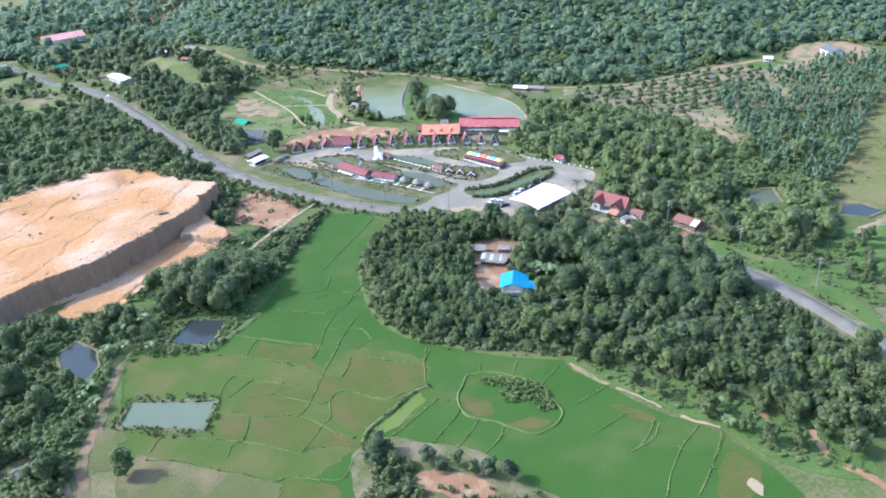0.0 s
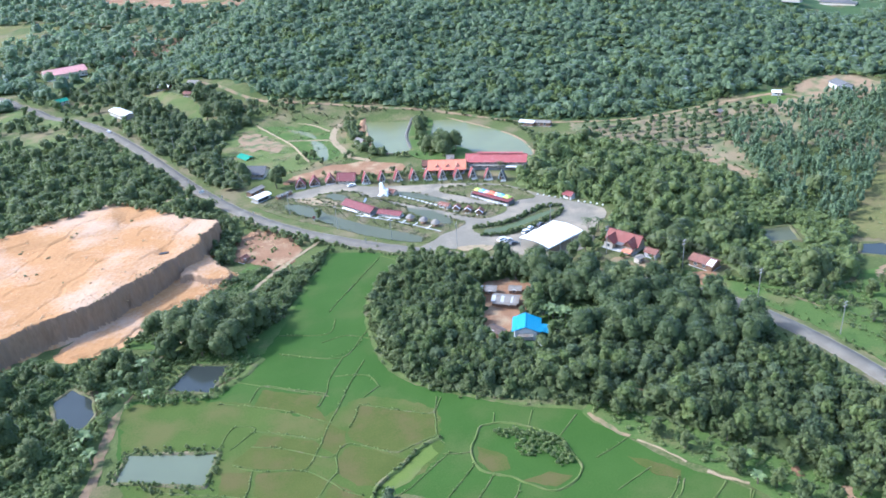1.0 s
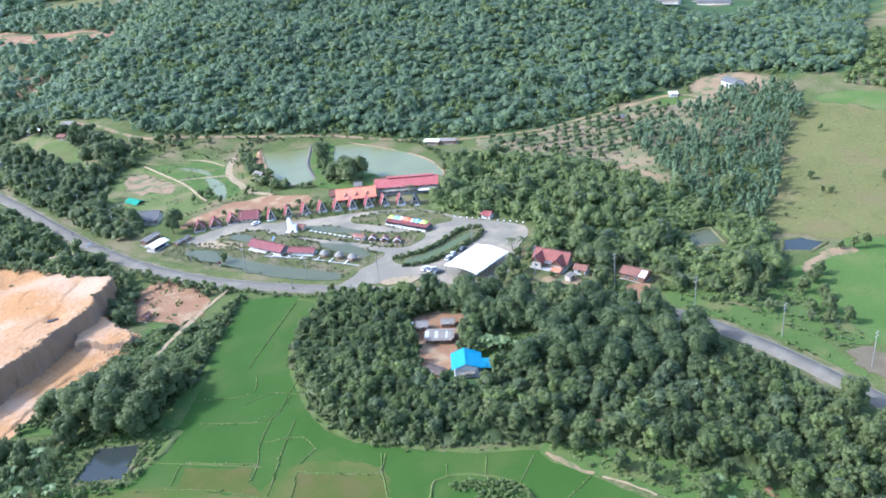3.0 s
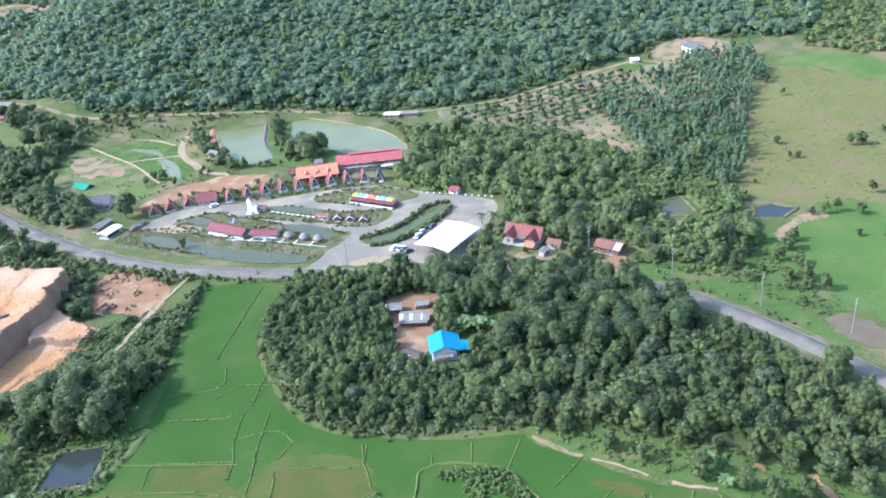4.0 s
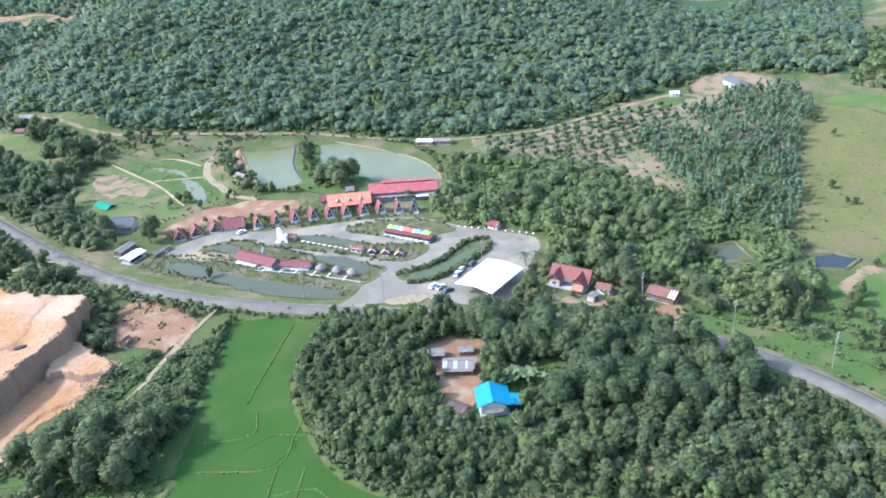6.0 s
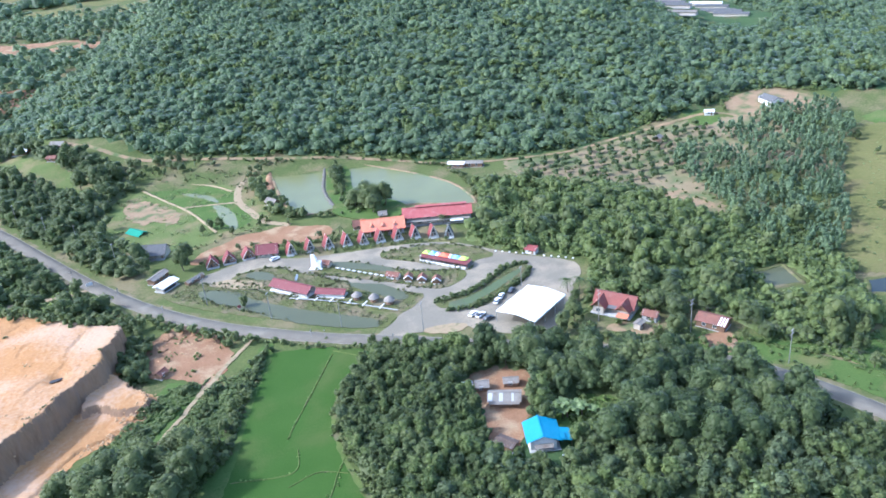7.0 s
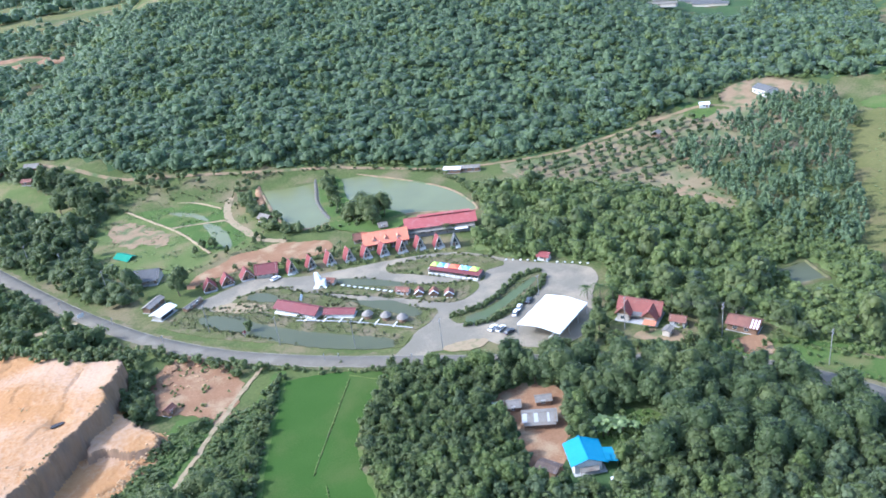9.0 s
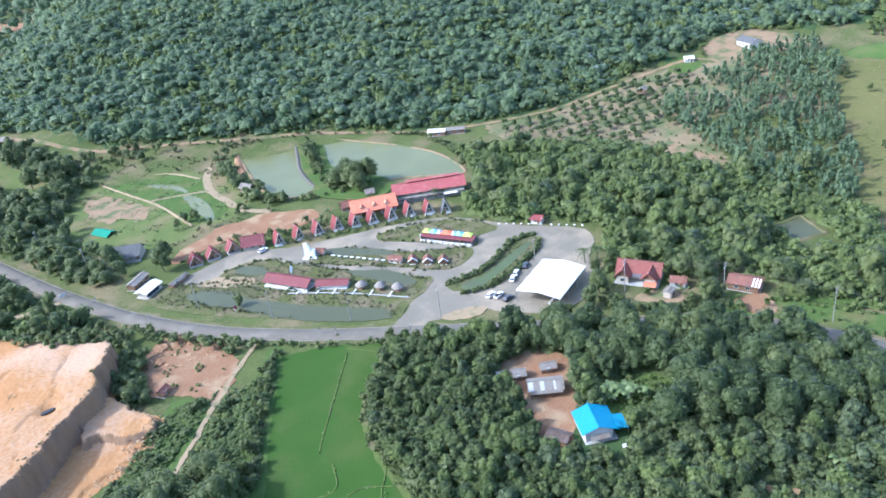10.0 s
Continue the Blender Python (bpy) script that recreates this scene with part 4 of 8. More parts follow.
def thicket(name, poly, lo, hi, step, material, label, seed=1, road=5.0):
    """A lumpy mat of creepers and saplings under the crowns."""
    p = np.array(poly, float)
    x0, y0, x1, y1 = *p.min(0), *p.max(0)
    r2 = np.random.default_rng(seed)
    tx, ty = np.meshgrid(np.arange(x0, x1, step), np.arange(y0, y1, step), indexing="ij")
    tx, ty = tx + r2.normal(0, 0.25 * step, tx.shape), ty + r2.normal(0, 0.25 * step, ty.shape)
    k = np.arange(tx.size).reshape(tx.shape)
    q = np.stack([k[:-1, :-1].ravel(), k[1:, :-1].ravel(), k[1:, 1:].ravel(), k[:-1, 1:].ravel()], 1)
    mx, my = tx.ravel()[q].mean(1), ty.ravel()[q].mean(1)
    ok = inside(p, mx, my) & (edge_distance(ROAD_LINE, mx, my, False) > road)
    for o in OPEN:
        ok &= ~inside(o, mx, my)
    for cx, cy, rad in KEEP:
        ok &= np.hypot(mx - cx, my - cy) > rad
    q = q[ok]
    full = np.bincount(q.ravel(), minlength=tx.size) == 4
    lift = (lo + (hi - lo) * np.clip(0.1 + 0.2 * wobble(tx, ty, 9, seed) + 0.9 * r2.uniform(0, 1, tx.shape), 0, 1)).ravel()
    v = np.stack([tx.ravel(), ty.ravel(), height(tx, ty).ravel() + np.where(full, lift, -0.2)], 1)
    used2, back2 = np.unique(q, return_inverse=True)
    t = 0.3 + 0.12 * r2.normal(0, 1, len(q)) + 0.2 * wobble(mx[ok], my[ok], 20, seed)
    return tagged(mesh_object(name, v[used2], back2.reshape(q.shape), material, smooth=True, tint=t), label, "thicket", kind="stuff")


def crowns(points, shapes, lo, hi, seed, sink=0.0, tall=0.15):
    r = np.random.default_rng(seed)
    z = height(points[:, 0], points[:, 1])
    out = []
    for (x, y), h in zip(points, z):
        s = lo + (hi - lo) * r.uniform() ** 1.4
        out.append((shapes[r.integers(len(shapes))], x, y, h - sink, (s, s, s * (1 + r.uniform(-tall, tall))), r.uniform(0, 6.28)))
    return out


# the wooded hill
HILL = [(40, 605), (60, 562), (105, 527), (160, 489), (205, 444), (235, 424), (268, 410), (300, 408), (340, 402), (370, 398), (400, 402), (425, 380), (440, 350), (470, 345), (560, 410), (690, 500), (640, 650), (420, 760), (250, 850), (90, 900), (0, 830), (-40, 700), (0, 640)]
OPEN += FAR_FIELDS + [[(-80, 1330), (2, 1275), (70, 1200), (126, 1130), (115, 1077), (50, 1110), (-3, 1145), (-80, 1200)]]
OPEN += [[(495, 540), (520, 498), (590, 535), (636, 636), (592, 728), (552, 706)], [(-112, 795), (-60, 785), (-60, 700), (-112, 705)]]
hp = clear_of(scatter(HILL, 5.9, seed=3))
hp = hp[~inside(CLEARED, hp[:, 0], hp[:, 1])]
sapling = scatter(CLEARED, 7.5, 0.25, seed=203)
joined("saplings", crowns(sapling, BUSHES, 1.0, 2.2, 204), M_LEAF, "young trees on the cleared slope", "saplings")
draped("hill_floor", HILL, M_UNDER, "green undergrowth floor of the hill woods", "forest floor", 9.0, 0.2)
thicket("hill_thicket", HILL, -0.2, 1.4, 6.0, M_LEAF_HAZED, "continuous green thicket under the hill trees", 3)
low_hill = clear_of(scatter(HILL, 5.2, 0.5, seed=250))
low_hill = low_hill[~inside(CLEARED, low_hill[:, 0], low_hill[:, 1])]
joined("hill_understorey", crowns(low_hill, UNDER, 0.8, 1.5, 251, 0.2, 0.35), M_LEAF_HAZED, "leafy understorey filling the hill woods", "understorey")
open_wood = wobble(hp[:, 0], hp[:, 1], 34, 5) + 0.6 * wobble(hp[:, 0], hp[:, 1], 12, 2)
near_hill = (0.4 * hp[:, 0] + 0.917 * hp[:, 1]) < 545
light_hill = wobble(hp[:, 0], hp[:, 1], 24, 9) + 0.7 * wobble(hp[:, 0], hp[:, 1], 7, 4) > 0.55
thick = open_wood > -0.33
joined("hill_woods", crowns(hp[near_hill & thick & ~light_hill], MID_TREES, 0.5, 1.5, 4, 1.3, 0.3), M_LEAF_HAZED, "dense mixed green woods on the lower hillside", "woods")
joined("hill_woods", crowns(hp[near_hill & thick & light_hill], MID_TREES, 0.5, 1.4, 4, 1.3, 0.3), M_LEAF_LIGHT, "light green trees on the lower hillside", "woods")
joined("hill_woods", crowns(hp[~near_hill & thick & ~light_hill], FAR_TREES, 0.5, 1.35, 5, 1.3, 0.3), M_LEAF_HAZED, "dense green forest covering the hill", "woods")
joined("hill_woods", crowns(hp[~near_hill & thick & light_hill], FAR_TREES, 0.55, 1.3, 5, 1.3, 0.3), M_LEAF_LIGHT, "lighter trees in the hill forest", "woods")
gap = hp[~thick]
joined("hill_thicket", crowns(gap, BUSHES, 1.6, 2.8, 7, -1.0, 0.3), M_LEAF_LIGHT, "creeper-covered light green thickets on the hill", "thicket")
joined("far_woods", crowns(clear_of(scatter([(-170, 640), (-40, 705), (-10, 830), (60, 930), (260, 1050), (300, 1400), (350, 1500), (-250, 1500), (-220, 1200), (-160, 1000)], 16.0, seed=6), 7), FAR_TREES, 1.2, 2.4, 6, 0.5), M_LEAF_HAZED, "far lowland woods", "woods")
joined("far_woods", crowns(clear_of(scatter([(-280, 1500), (380, 1500), (560, 2500), (-260, 2500)], 30.0, seed=10)), FAR_TREES, 3.0, 5.5, 6, 6.0), M_LEAF_HAZED, "farthest woods on the plain", "woods")
east_low = [(432, 330), (470, 345), (640, 430), (690, 500), (670, 650), (640, 760), (700, 900), (760, 850), (880, 680), (850, 520), (720, 430), (600, 360), (540, 300), (470, 240), (440, 270)]
joined("far_woods", crowns(clear_of(scatter(east_low, 8.2, seed=8)), FAR_TREES, 0.5, 1.15, 8, 0.5), M_LEAF_LIGHT, "far plantations and woods on the plain", "woods")
joined("far_scrub", crowns(clear_of(scatter([(432, 330), (470, 345), (560, 400), (560, 250), (470, 150), (436, 190), (440, 270)], 6.0, seed=9)), BUSHES, 1.0, 2.4, 8, 0.2), M_LEAF_LIGHT, "light green scrub beyond the crop strip", "scrub")

# woods between resort and orchard, and round the houses
EAST = [(156, 341), (162, 322), (176, 306), (186, 296), (180, 282), (166, 268), (158, 262), (176, 262), (184, 246), (192, 226), (196, 204), (204, 192), (222, 190), (240, 202), (246, 215), (258, 222), (254, 238), (270, 252), (258, 280), (250, 294), (252, 328), (240, 352), (222, 376), (198, 402), (192, 390), (184, 372), (176, 356)]
OPEN += [[(219, 230), (226, 246), (241, 241), (236, 225), (226, 216), (212, 219)], [(243, 208), (252, 216), (263, 212), (266, 201), (256, 190), (238, 195)]]
thicket("thicket", EAST, 0.0, 3.4, 2.2, M_LEAF_LIGHT, "creeper thicket under the woods", 4)
ep = clear_of(scatter(EAST, 4.9, seed=11))
LOW = [(222, 240), (244, 238), (268, 252), (262, 284), (250, 292), (236, 302), (224, 284)]
joined("scrub", crowns(clear_of(scatter(LOW, 2.6, seed=111)), BUSHES, 0.8, 2.0, 112), M_LEAF_LIGHT, "lush light green scrub beside the woods", "scrub")
ep = ep[~inside(LOW, ep[:, 0], ep[:, 1]) | (wobble(ep[:, 0], ep[:, 1], 6) > 0.5)]
creep = wobble(ep[:, 0], ep[:, 1], 13, 4) + 0.5 * wobble(ep[:, 0], ep[:, 1], 5, 1) > -0.25
joined("woods", crowns(ep[~creep], MID_TREES, 0.5, 1.6, 12, 1.5, 0.3), M_LEAF, "thick mixed woods with creepers beside the resort", "woods")
joined("woods", crowns(ep[creep], MID_TREES, 0.45, 1.25, 12, 1.5, 0.3), M_LEAF_LIGHT, "light green creeper-draped woods beside the resort", "woods")
joined("understorey", crowns(clear_of(scatter(EAST, 3.1, seed=242)), BUSHES, 1.2, 2.2, 243, -0.8), M_LEAF_LIGHT, "leafy creepers between the trees beside the resort", "understorey")
joined("creepers", crowns(clear_of(scatter([(190, 300), (215, 270), (250, 262), (252, 300), (240, 340), (205, 345)], 6.5, seed=13)), MID_TREES, 0.8, 1.15, 14), M_LEAF_LIGHT, "light green creeper-hung trees", "woods")
GLADES = [[(-97, 538), (-98, 570), (-84, 580), (-72, 565), (-72, 540), (-82, 530)], [(-126, 620), (-126, 660), (-110, 650), (-108, 618)], [(-98, 604), (-92, 624), (-72, 608), (-80, 586)], [(-30, 622), (-13, 625), (6, 592), (26, 549), (30, 518), (12, 529), (-2, 564), (-21, 598)]]
OPEN += GLADES + [[(6, 409), (-8, 406), (-28, 411), (-28, 404), (-8, 399), (6, 399)]]
for glade in GLADES:
    draped("glade", glade, M_MEADOW, "open pale grass among the roadside woods", "grass", 3.0, 0.2)
west = [(-120, 560), (-60, 530), (-32, 490), (-18, 452), (-4, 412), (10, 378), (4, 366), (-14, 372), (-30, 382), (-60, 384), (-90, 372), (-115, 350), (-125, 420)]
thicket("thicket", west, 0.1, 1.6, 3.2, M_LEAF, "green thicket beside the road", 5)
wp = clear_of(scatter(west, 6.2, seed=15), 7)
by_road = edge_distance(ROAD_LINE, wp[:, 0], wp[:, 1], False) < 7 + 0.03 * np.clip(wp[:, 1] - 380, 0, 220)
joined("roadside_scrub", crowns(np.concatenate([wp[by_road], wp[by_road] + rng.normal(0, 2.2, wp[by_road].shape), wp[by_road] + rng.normal(0, 3, wp[by_road].shape)]), BUSHES, 0.8, 2.0, 17), M_LEAF, "low green scrub beside the road", "scrub")
wk = wp[~by_road]
wk = wk[wobble(wk[:, 0], wk[:, 1], 16, 2) > -0.6]
pale = wobble(wk[:, 0], wk[:, 1], 11, 6) > 0.15
joined("roadside_woods", crowns(wk[~pale], MID_TREES, 0.5, 1.4, 16, 1.2), M_LEAF, "mixed roadside woods west of the road", "woods")
joined("roadside_woods", crowns(wk[pale], MID_TREES, 0.4, 1.1, 16, 1.2), M_LEAF_LIGHT, "light green trees west of the road", "woods")
joined("roadside_scrub", crowns(clear_of(scatter(west, 3.6, seed=230), 7), BUSHES, 0.9, 2.0, 231), M_LEAF_LIGHT, "light green scrub among the roadside woods", "scrub")
joined("roadside_woods", crowns(clear_of(scatter([(-150, 560), (-120, 560), (-92, 592), (-125, 655), (-150, 700), (-190, 690)], 9.0, seed=115), 9), MID_TREES, 0.6, 1.3, 116, 1.0), M_LEAF, "open woods west of the road", "woods")
joined("roadside_woods", crowns(clear_of(scatter([(-58, 632), (-36, 606), (0, 640), (-30, 700), (0, 830), (-40, 800), (-62, 700), (-90, 690)], 8.0, seed=117), 8), MID_TREES, 0.6, 1.5, 118, 1.0), M_LEAF, "mixed woods between road and hill", "woods")
belt = np.concatenate([np.array(offset_line(ROAD[1:7], o)) + rng.normal(0, 3.0, (len(offset_line(ROAD[1:7], o)), 2)) for o in (-13, -9, 9, 13, 18, 24, -19)])
belt = clear_of(belt, 6)
joined("roadside_woods", crowns(belt[::2], MID_TREES, 0.45, 1.1, 216, 0.5), M_LEAF, "mixed trees lining the far road", "woods")
joined("roadside_woods", crowns(belt[1::2], MID_TREES, 0.35, 0.9, 217, 0.5), M_LEAF_LIGHT, "light green trees lining the far road", "woods")
village = clear_of(scatter([(-190, 800), (-130, 700), (-100, 650), (-60, 700), (-40, 780), (-60, 860), (-140, 900)], 11.0, seed=218), 7)
joined("far_woods", crowns(village, MID_TREES, 0.6, 1.5, 219, 0.5), M_LEAF_HAZED, "trees round the far school", "woods")
west2 = [(-44, 640), (-20, 520), (-5, 470), (8, 430), (22, 400), (30, 404), (26, 426), (16, 450), (14, 475), (30, 505), (46, 528), (40, 560), (20, 600), (-10, 640)]
thicket("thicket", west2, 0.5, 3.0, 3.2, M_LEAF, "green thicket between road and meadow", 6, 6.5)
joined("roadside_woods", crowns(clear_of(scatter(west2, 6.2, seed=17), 6.5), MID_TREES, 0.7, 1.3, 18), M_LEAF, "mixed trees between road and meadow", "woods")
lake_side = scatter([(96, 412), (108, 412), (106, 440), (104, 484), (112, 500), (106, 504), (98, 484), (96, 450)], 4.6, seed=141)
joined("lake_trees", crowns(clear_of(lake_side), MID_TREES, 0.45, 0.9, 142), M_LEAF, "bushy trees along the lake shore", "trees")
OPEN.append([(22, 400), (44, 400), (48, 432), (26, 436), (20, 418)])
joined("meadow_trees", crowns(clear_of(scatter([(14, 402), (34, 396), (42, 410), (28, 428), (18, 452), (24, 470), (10, 470), (4, 440)], 6.0, seed=143), 7), MID_TREES, 0.5, 1.1, 144), M_LEAF, "mixed trees at the meadow's edge", "trees")
joined("meadow_trees", crowns(clear_of(scatter([(44, 530), (70, 528), (96, 508), (104, 520), (70, 545), (48, 560)], 7.5, seed=145), 7), MID_TREES, 0.4, 1.0, 146), M_LEAF, "scattered trees behind the meadow", "trees")
ponds_w = [(-98, 250), (-80, 262), (-62, 262), (-52, 252), (-34, 255), (-24, 250), (-14, 244), (-21, 240), (-30, 226), (-40, 205), (-42, 190), (-46, 176), (-47, 158), (-56, 150), (-84, 160), (-98, 190)]
OPEN.append([(-57, 234), (-48, 243), (-38.5, 231), (-38, 220), (-44, 209.5), (-54, 218)])
thicket("thicket", ponds_w, 0.1, 1.3, 1.8, M_LEAF_LIGHT, "tangled thicket round the ponds", 7)
wp = clear_of(scatter(ponds_w, 4.3, seed=19))
low = wobble(wp[:, 0], wp[:, 1], 10, 3) + 0.5 * wobble(wp[:, 0], wp[:, 1], 4, 1) < 0.0
joined("woods", crowns(wp[~low], TREES, 0.55, 1.3, 20, 0.5), M_LEAF, "bushy trees round the farm ponds", "woods")
wl = np.concatenate([wp[low], wp[low] + rng.normal(0, 1.6, wp[low].shape), wp[low] + rng.normal(0, 2.0, wp[low].shape), wp + rng.normal(0, 2.0, wp.shape), scatter(ponds_w, 2.3, seed=221)])
route = curve([(-20, 246), (-27, 236), (-29, 230), (-33, 221), (-35, 212), (-37, 204), (-39, 190), (-42, 181), (-43, 172), (-42, 162)], 3.0)
wl = wl[edge_distance(route, wl[:, 0], wl[:, 1], False) > 2.6]
joined("thicket", crowns(clear_of(wl), BUSHES, 0.6, 1.5, 20), M_LEAF_LIGHT, "tangled light green thicket round the farm ponds", "thicket")
hedge = [(42, 293), (36, 284), (28, 272), (14, 262), (0, 252), (-12, 244), (-22, 246), (-12, 256), (2, 272), (20, 288), (32, 299)]
hedge2 = [(36, 303), (24, 294), (10, 282), (-6, 266), (-18, 256), (-30, 262), (-18, 274), (-4, 284), (8, 297), (18, 303), (26, 299)]
OPEN.append([(10, 322), (20, 332), (32, 332), (38, 318), (34, 303), (22, 300), (14, 310)])
hp2 = np.concatenate([scatter(hedge, 1.35, seed=21), scatter(hedge2, 1.35, seed=22)])
track_line = curve(TRACK, 4.0)
hp2 = clear_of(hp2[edge_distance(track_line, hp2[:, 0], hp2[:, 1], False) > 1.9], 5)
tall_bush = wobble(hp2[:, 0], hp2[:, 1], 5, 2) > 0.45
joined("hedge", [(q, x, y, z, (w[0] * 1.15, w[1] * 1.15, w[2] * 0.6), k) for q, x, y, z, w, k in crowns(hp2[~tall_bush], BUSHES, 0.5, 1.0, 23)], M_LEAF_LIGHT, "dense creeping weeds beside the dirt track", "hedge")
joined("hedge", crowns(hp2[tall_bush], BUSHES, 0.7, 1.5, 24), M_LEAF, "overgrown bushes beside the dirt track", "hedge")
wb = scatter([(53, 306), (48, 297), (39, 283), (29, 265), (19, 252), (8, 241), (-3, 241), (4, 252), (13, 264), (24, 277), (34, 289), (46, 301)], 1.5, seed=121)
wb = wb[edge_distance(track_line, wb[:, 0], wb[:, 1], False) > 2.2]
joined("bank_weeds", [(q, x, y, z, (w[0] * 1.2, w[1] * 1.2, w[2] * 0.55), k) for q, x, y, z, w, k in crowns(wb, BUSHES, 0.4, 1.0, 123)], M_LEAF_LIGHT, "tangled green weeds on the paddy bank", "weeds")
quarry_bush = [(14, 352), (24, 338), (38, 318), (46, 312), (52, 312), (44, 322), (32, 343), (22, 358), (8, 374), (-6, 366)]
joined("hedge", crowns(np.concatenate([clear_of(scatter(quarry_bush, 4.0, seed=24), 5), scatter([(12, 342), (4, 324), (5, 312), (12, 311), (12, 324), (18, 336)], 2.2, seed=25)]), BUSHES, 1.0, 2.0, 26), M_LEAF, "shrubs between quarry and road", "hedge")

# plantation of slim gums, and the orchard
gum = [(284, 346), (300, 356), (328, 358), (360, 364), (385, 360), (404, 340), (381, 312), (346, 292), (329, 281), (302, 258), (272, 236), (258, 232), (252, 240), (250, 256), (258, 282), (274, 316)]
OPEN += [CLEARING, [(311, 361), (323, 362), (332, 354), (331, 335), (318, 335), (307, 343)]]
gp = clear_of(scatter(gum, 2.9, 0.4, seed=27))
gp = gp[wobble(gp[:, 0], gp[:, 1], 12) + 0.5 * wobble(gp[:, 0], gp[:, 1], 5, 3) > -0.15]
joined("gum_plantation", crowns(gp[::2], GUMS, 0.6, 1.5, 29), M_GUM, "rows of slim light green gum trees", "plantation")
joined("gum_plantation", crowns(gp[1::2], GUMS, 0.5, 1.35, 28), M_LEAF_HAZED, "rows of slim young gum trees", "plantation")
joined("undergrowth", crowns(scatter([(252, 226), (276, 244), (290, 256), (268, 262), (250, 290), (240, 300), (236, 260), (246, 240)], 4.0, seed=29), BUSHES, 0.8, 1.9, 30), M_LEAF_LIGHT, "light green scrub below the plantation", "scrub")
joined("undergrowth", crowns(clear_of(scatter(HILL[:14] + [(300, 430), (200, 470), (100, 550)], 4.4, seed=31), 5), BUSHES, 0.9, 1.8, 32), M_LEAF_LIGHT, "scrub along the foot of the hill", "scrub")


def bush_thing(name, x, y, s, label, shapes=BUSHES, mat=M_LEAF, group="", category="shrub", i=[0]):
    i[0] += 1
    v, f, t = shapes[i[0] % len(shapes)]
    key = (id(shapes), i[0] % len(shapes), mat.name)
    if key not in BUSH_MESH:
        ob = mesh_object(name, v, f, mat, smooth=True, tint=t)
        BUSH_MESH[key] = ob.data
    else:
        ob = new(name, BUSH_MESH[key])
    ob.matrix_world = Matrix.LocRotScale((x, y, float(height(x, y)) - 0.05), Euler((0, 0, i[0] * 2.1)), (s, s, s))
    return tagged(ob, label, category, group)


BUSH_MESH = {}
r = np.random.default_rng(33)
ORCHARD = [(228, 412), (252, 402), (290, 396), (345, 386), (330, 360), (300, 348), (280, 327), (258, 332), (240, 366), (226, 388)]
for a in range(18):
    for b in range(10):
        x, y = 226 + a * 7.0 + b * 2.2 + r.normal(0, 0.7), 409 - a * 0.9 - b * 7.4 + r.normal(0, 0.7)
        if inside(ORCHARD, x, y) and r.uniform() < 0.9:
            bush_thing("orchard_bush", x, y, r.uniform(1.7, 2.4), "round dark orchard bush on dry soil", mat=M_LEAF_DEEP, group="orchard bushes")

# single trees: a trunk with limbs and a leafy crown
TREE_MESH = {}


def tree(x, y, s, kind="tree", shapes=TREES, leaf=None, label="leafy green tree in the grove", group="", turn=0.0, pick=0, tall=1.0):
    leaf = leaf or M_LEAF
    key = (id(shapes), pick % len(shapes), leaf.name)
    if key not in TREE_MESH:
        v, f, t = shapes[pick % len(shapes)]
        root = new("maker")
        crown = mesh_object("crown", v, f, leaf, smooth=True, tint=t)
        top = float(v[:, 2].max())
        TREE_MESH[key] = (trunk_mesh("trunk", top * 0.72, 0.022 * top + 0.03, pick, 5, float(np.abs(v[:, 0]).max()) * 0.45), crown.data)
        bpy.data.objects.remove(crown)
        bpy.data.objects.remove(root)
    root = thing(kind, Matrix.LocRotScale((x, y, float(height(x, y))), Euler((0, 0, turn)), (s, s, s * tall)), label, "tree", group)
    for name, me in zip(("trunk", "crown"), TREE_MESH[key]):
        new(name, me).parent = root
    return root


GROVE = [(82, 284), (93, 277), (106, 267), (118, 255), (138, 237), (157, 220), (166, 204), (171, 189), (175, 172), (178, 153), (179.5, 128), (178, 104), (168, 92), (152, 104), (140, 118), (131, 131), (120, 145), (108, 160), (98, 168), (84, 176), (70, 185), (62, 193), (55, 205), (53, 218), (54, 240), (58, 256), (70, 272)]
path_line = curve([(134, 138), (137, 131), (139, 124), (136, 116)], 4.0)
OPEN.append([(108, 208), (114, 200), (122, 198), (131, 204), (131, 212), (124, 219), (112, 222)])
OPEN.append([(112, 171), (117, 172), (121, 164), (119, 159), (115, 163)])
patch("glade", [(109, 207), (114, 200), (122, 197), (132, 204), (132, 213), (124, 220), (113, 222)], 0.14, M_LAWN, "lush green clearing beside the blue-roofed house", "grass", 0.7)
TALL_PART = [(104, 266), (120, 255), (140, 236), (160, 219), (168, 203), (172, 184), (175, 165), (160, 166), (140, 176), (122, 190), (112, 200), (118, 226), (112, 250)]
thicket("thicket", GROVE, 0.0, 3.0, 1.9, M_LEAF, "saplings and creepers under the grove", 8, 4.6)
small = clear_of(scatter(GROVE, 3.9, 0.4, seed=41, margin=1.4))
small = small[edge_distance(path_line, small[:, 0], small[:, 1], False) > 2.0]
small = small[~inside(TALL_PART, small[:, 0], small[:, 1])]
tall = clear_of(scatter(TALL_PART, 6.2, 0.4, seed=42, margin=1.0), 4.2)
r = np.random.default_rng(43)
for x, y in tall:
    grey = r.uniform() < 0.1
    tree(x, y, r.uniform(0.7, 1.12), shapes=BIG, leaf=M_LEAF if grey else M_LEAF_DEEP, pick=int(r.integers(4)), turn=r.uniform(0, 6.28), group="tall grove trees", tall=r.uniform(0.9, 1.15), label="tall green spreading tree" if grey else "tall spreading dark green tree")
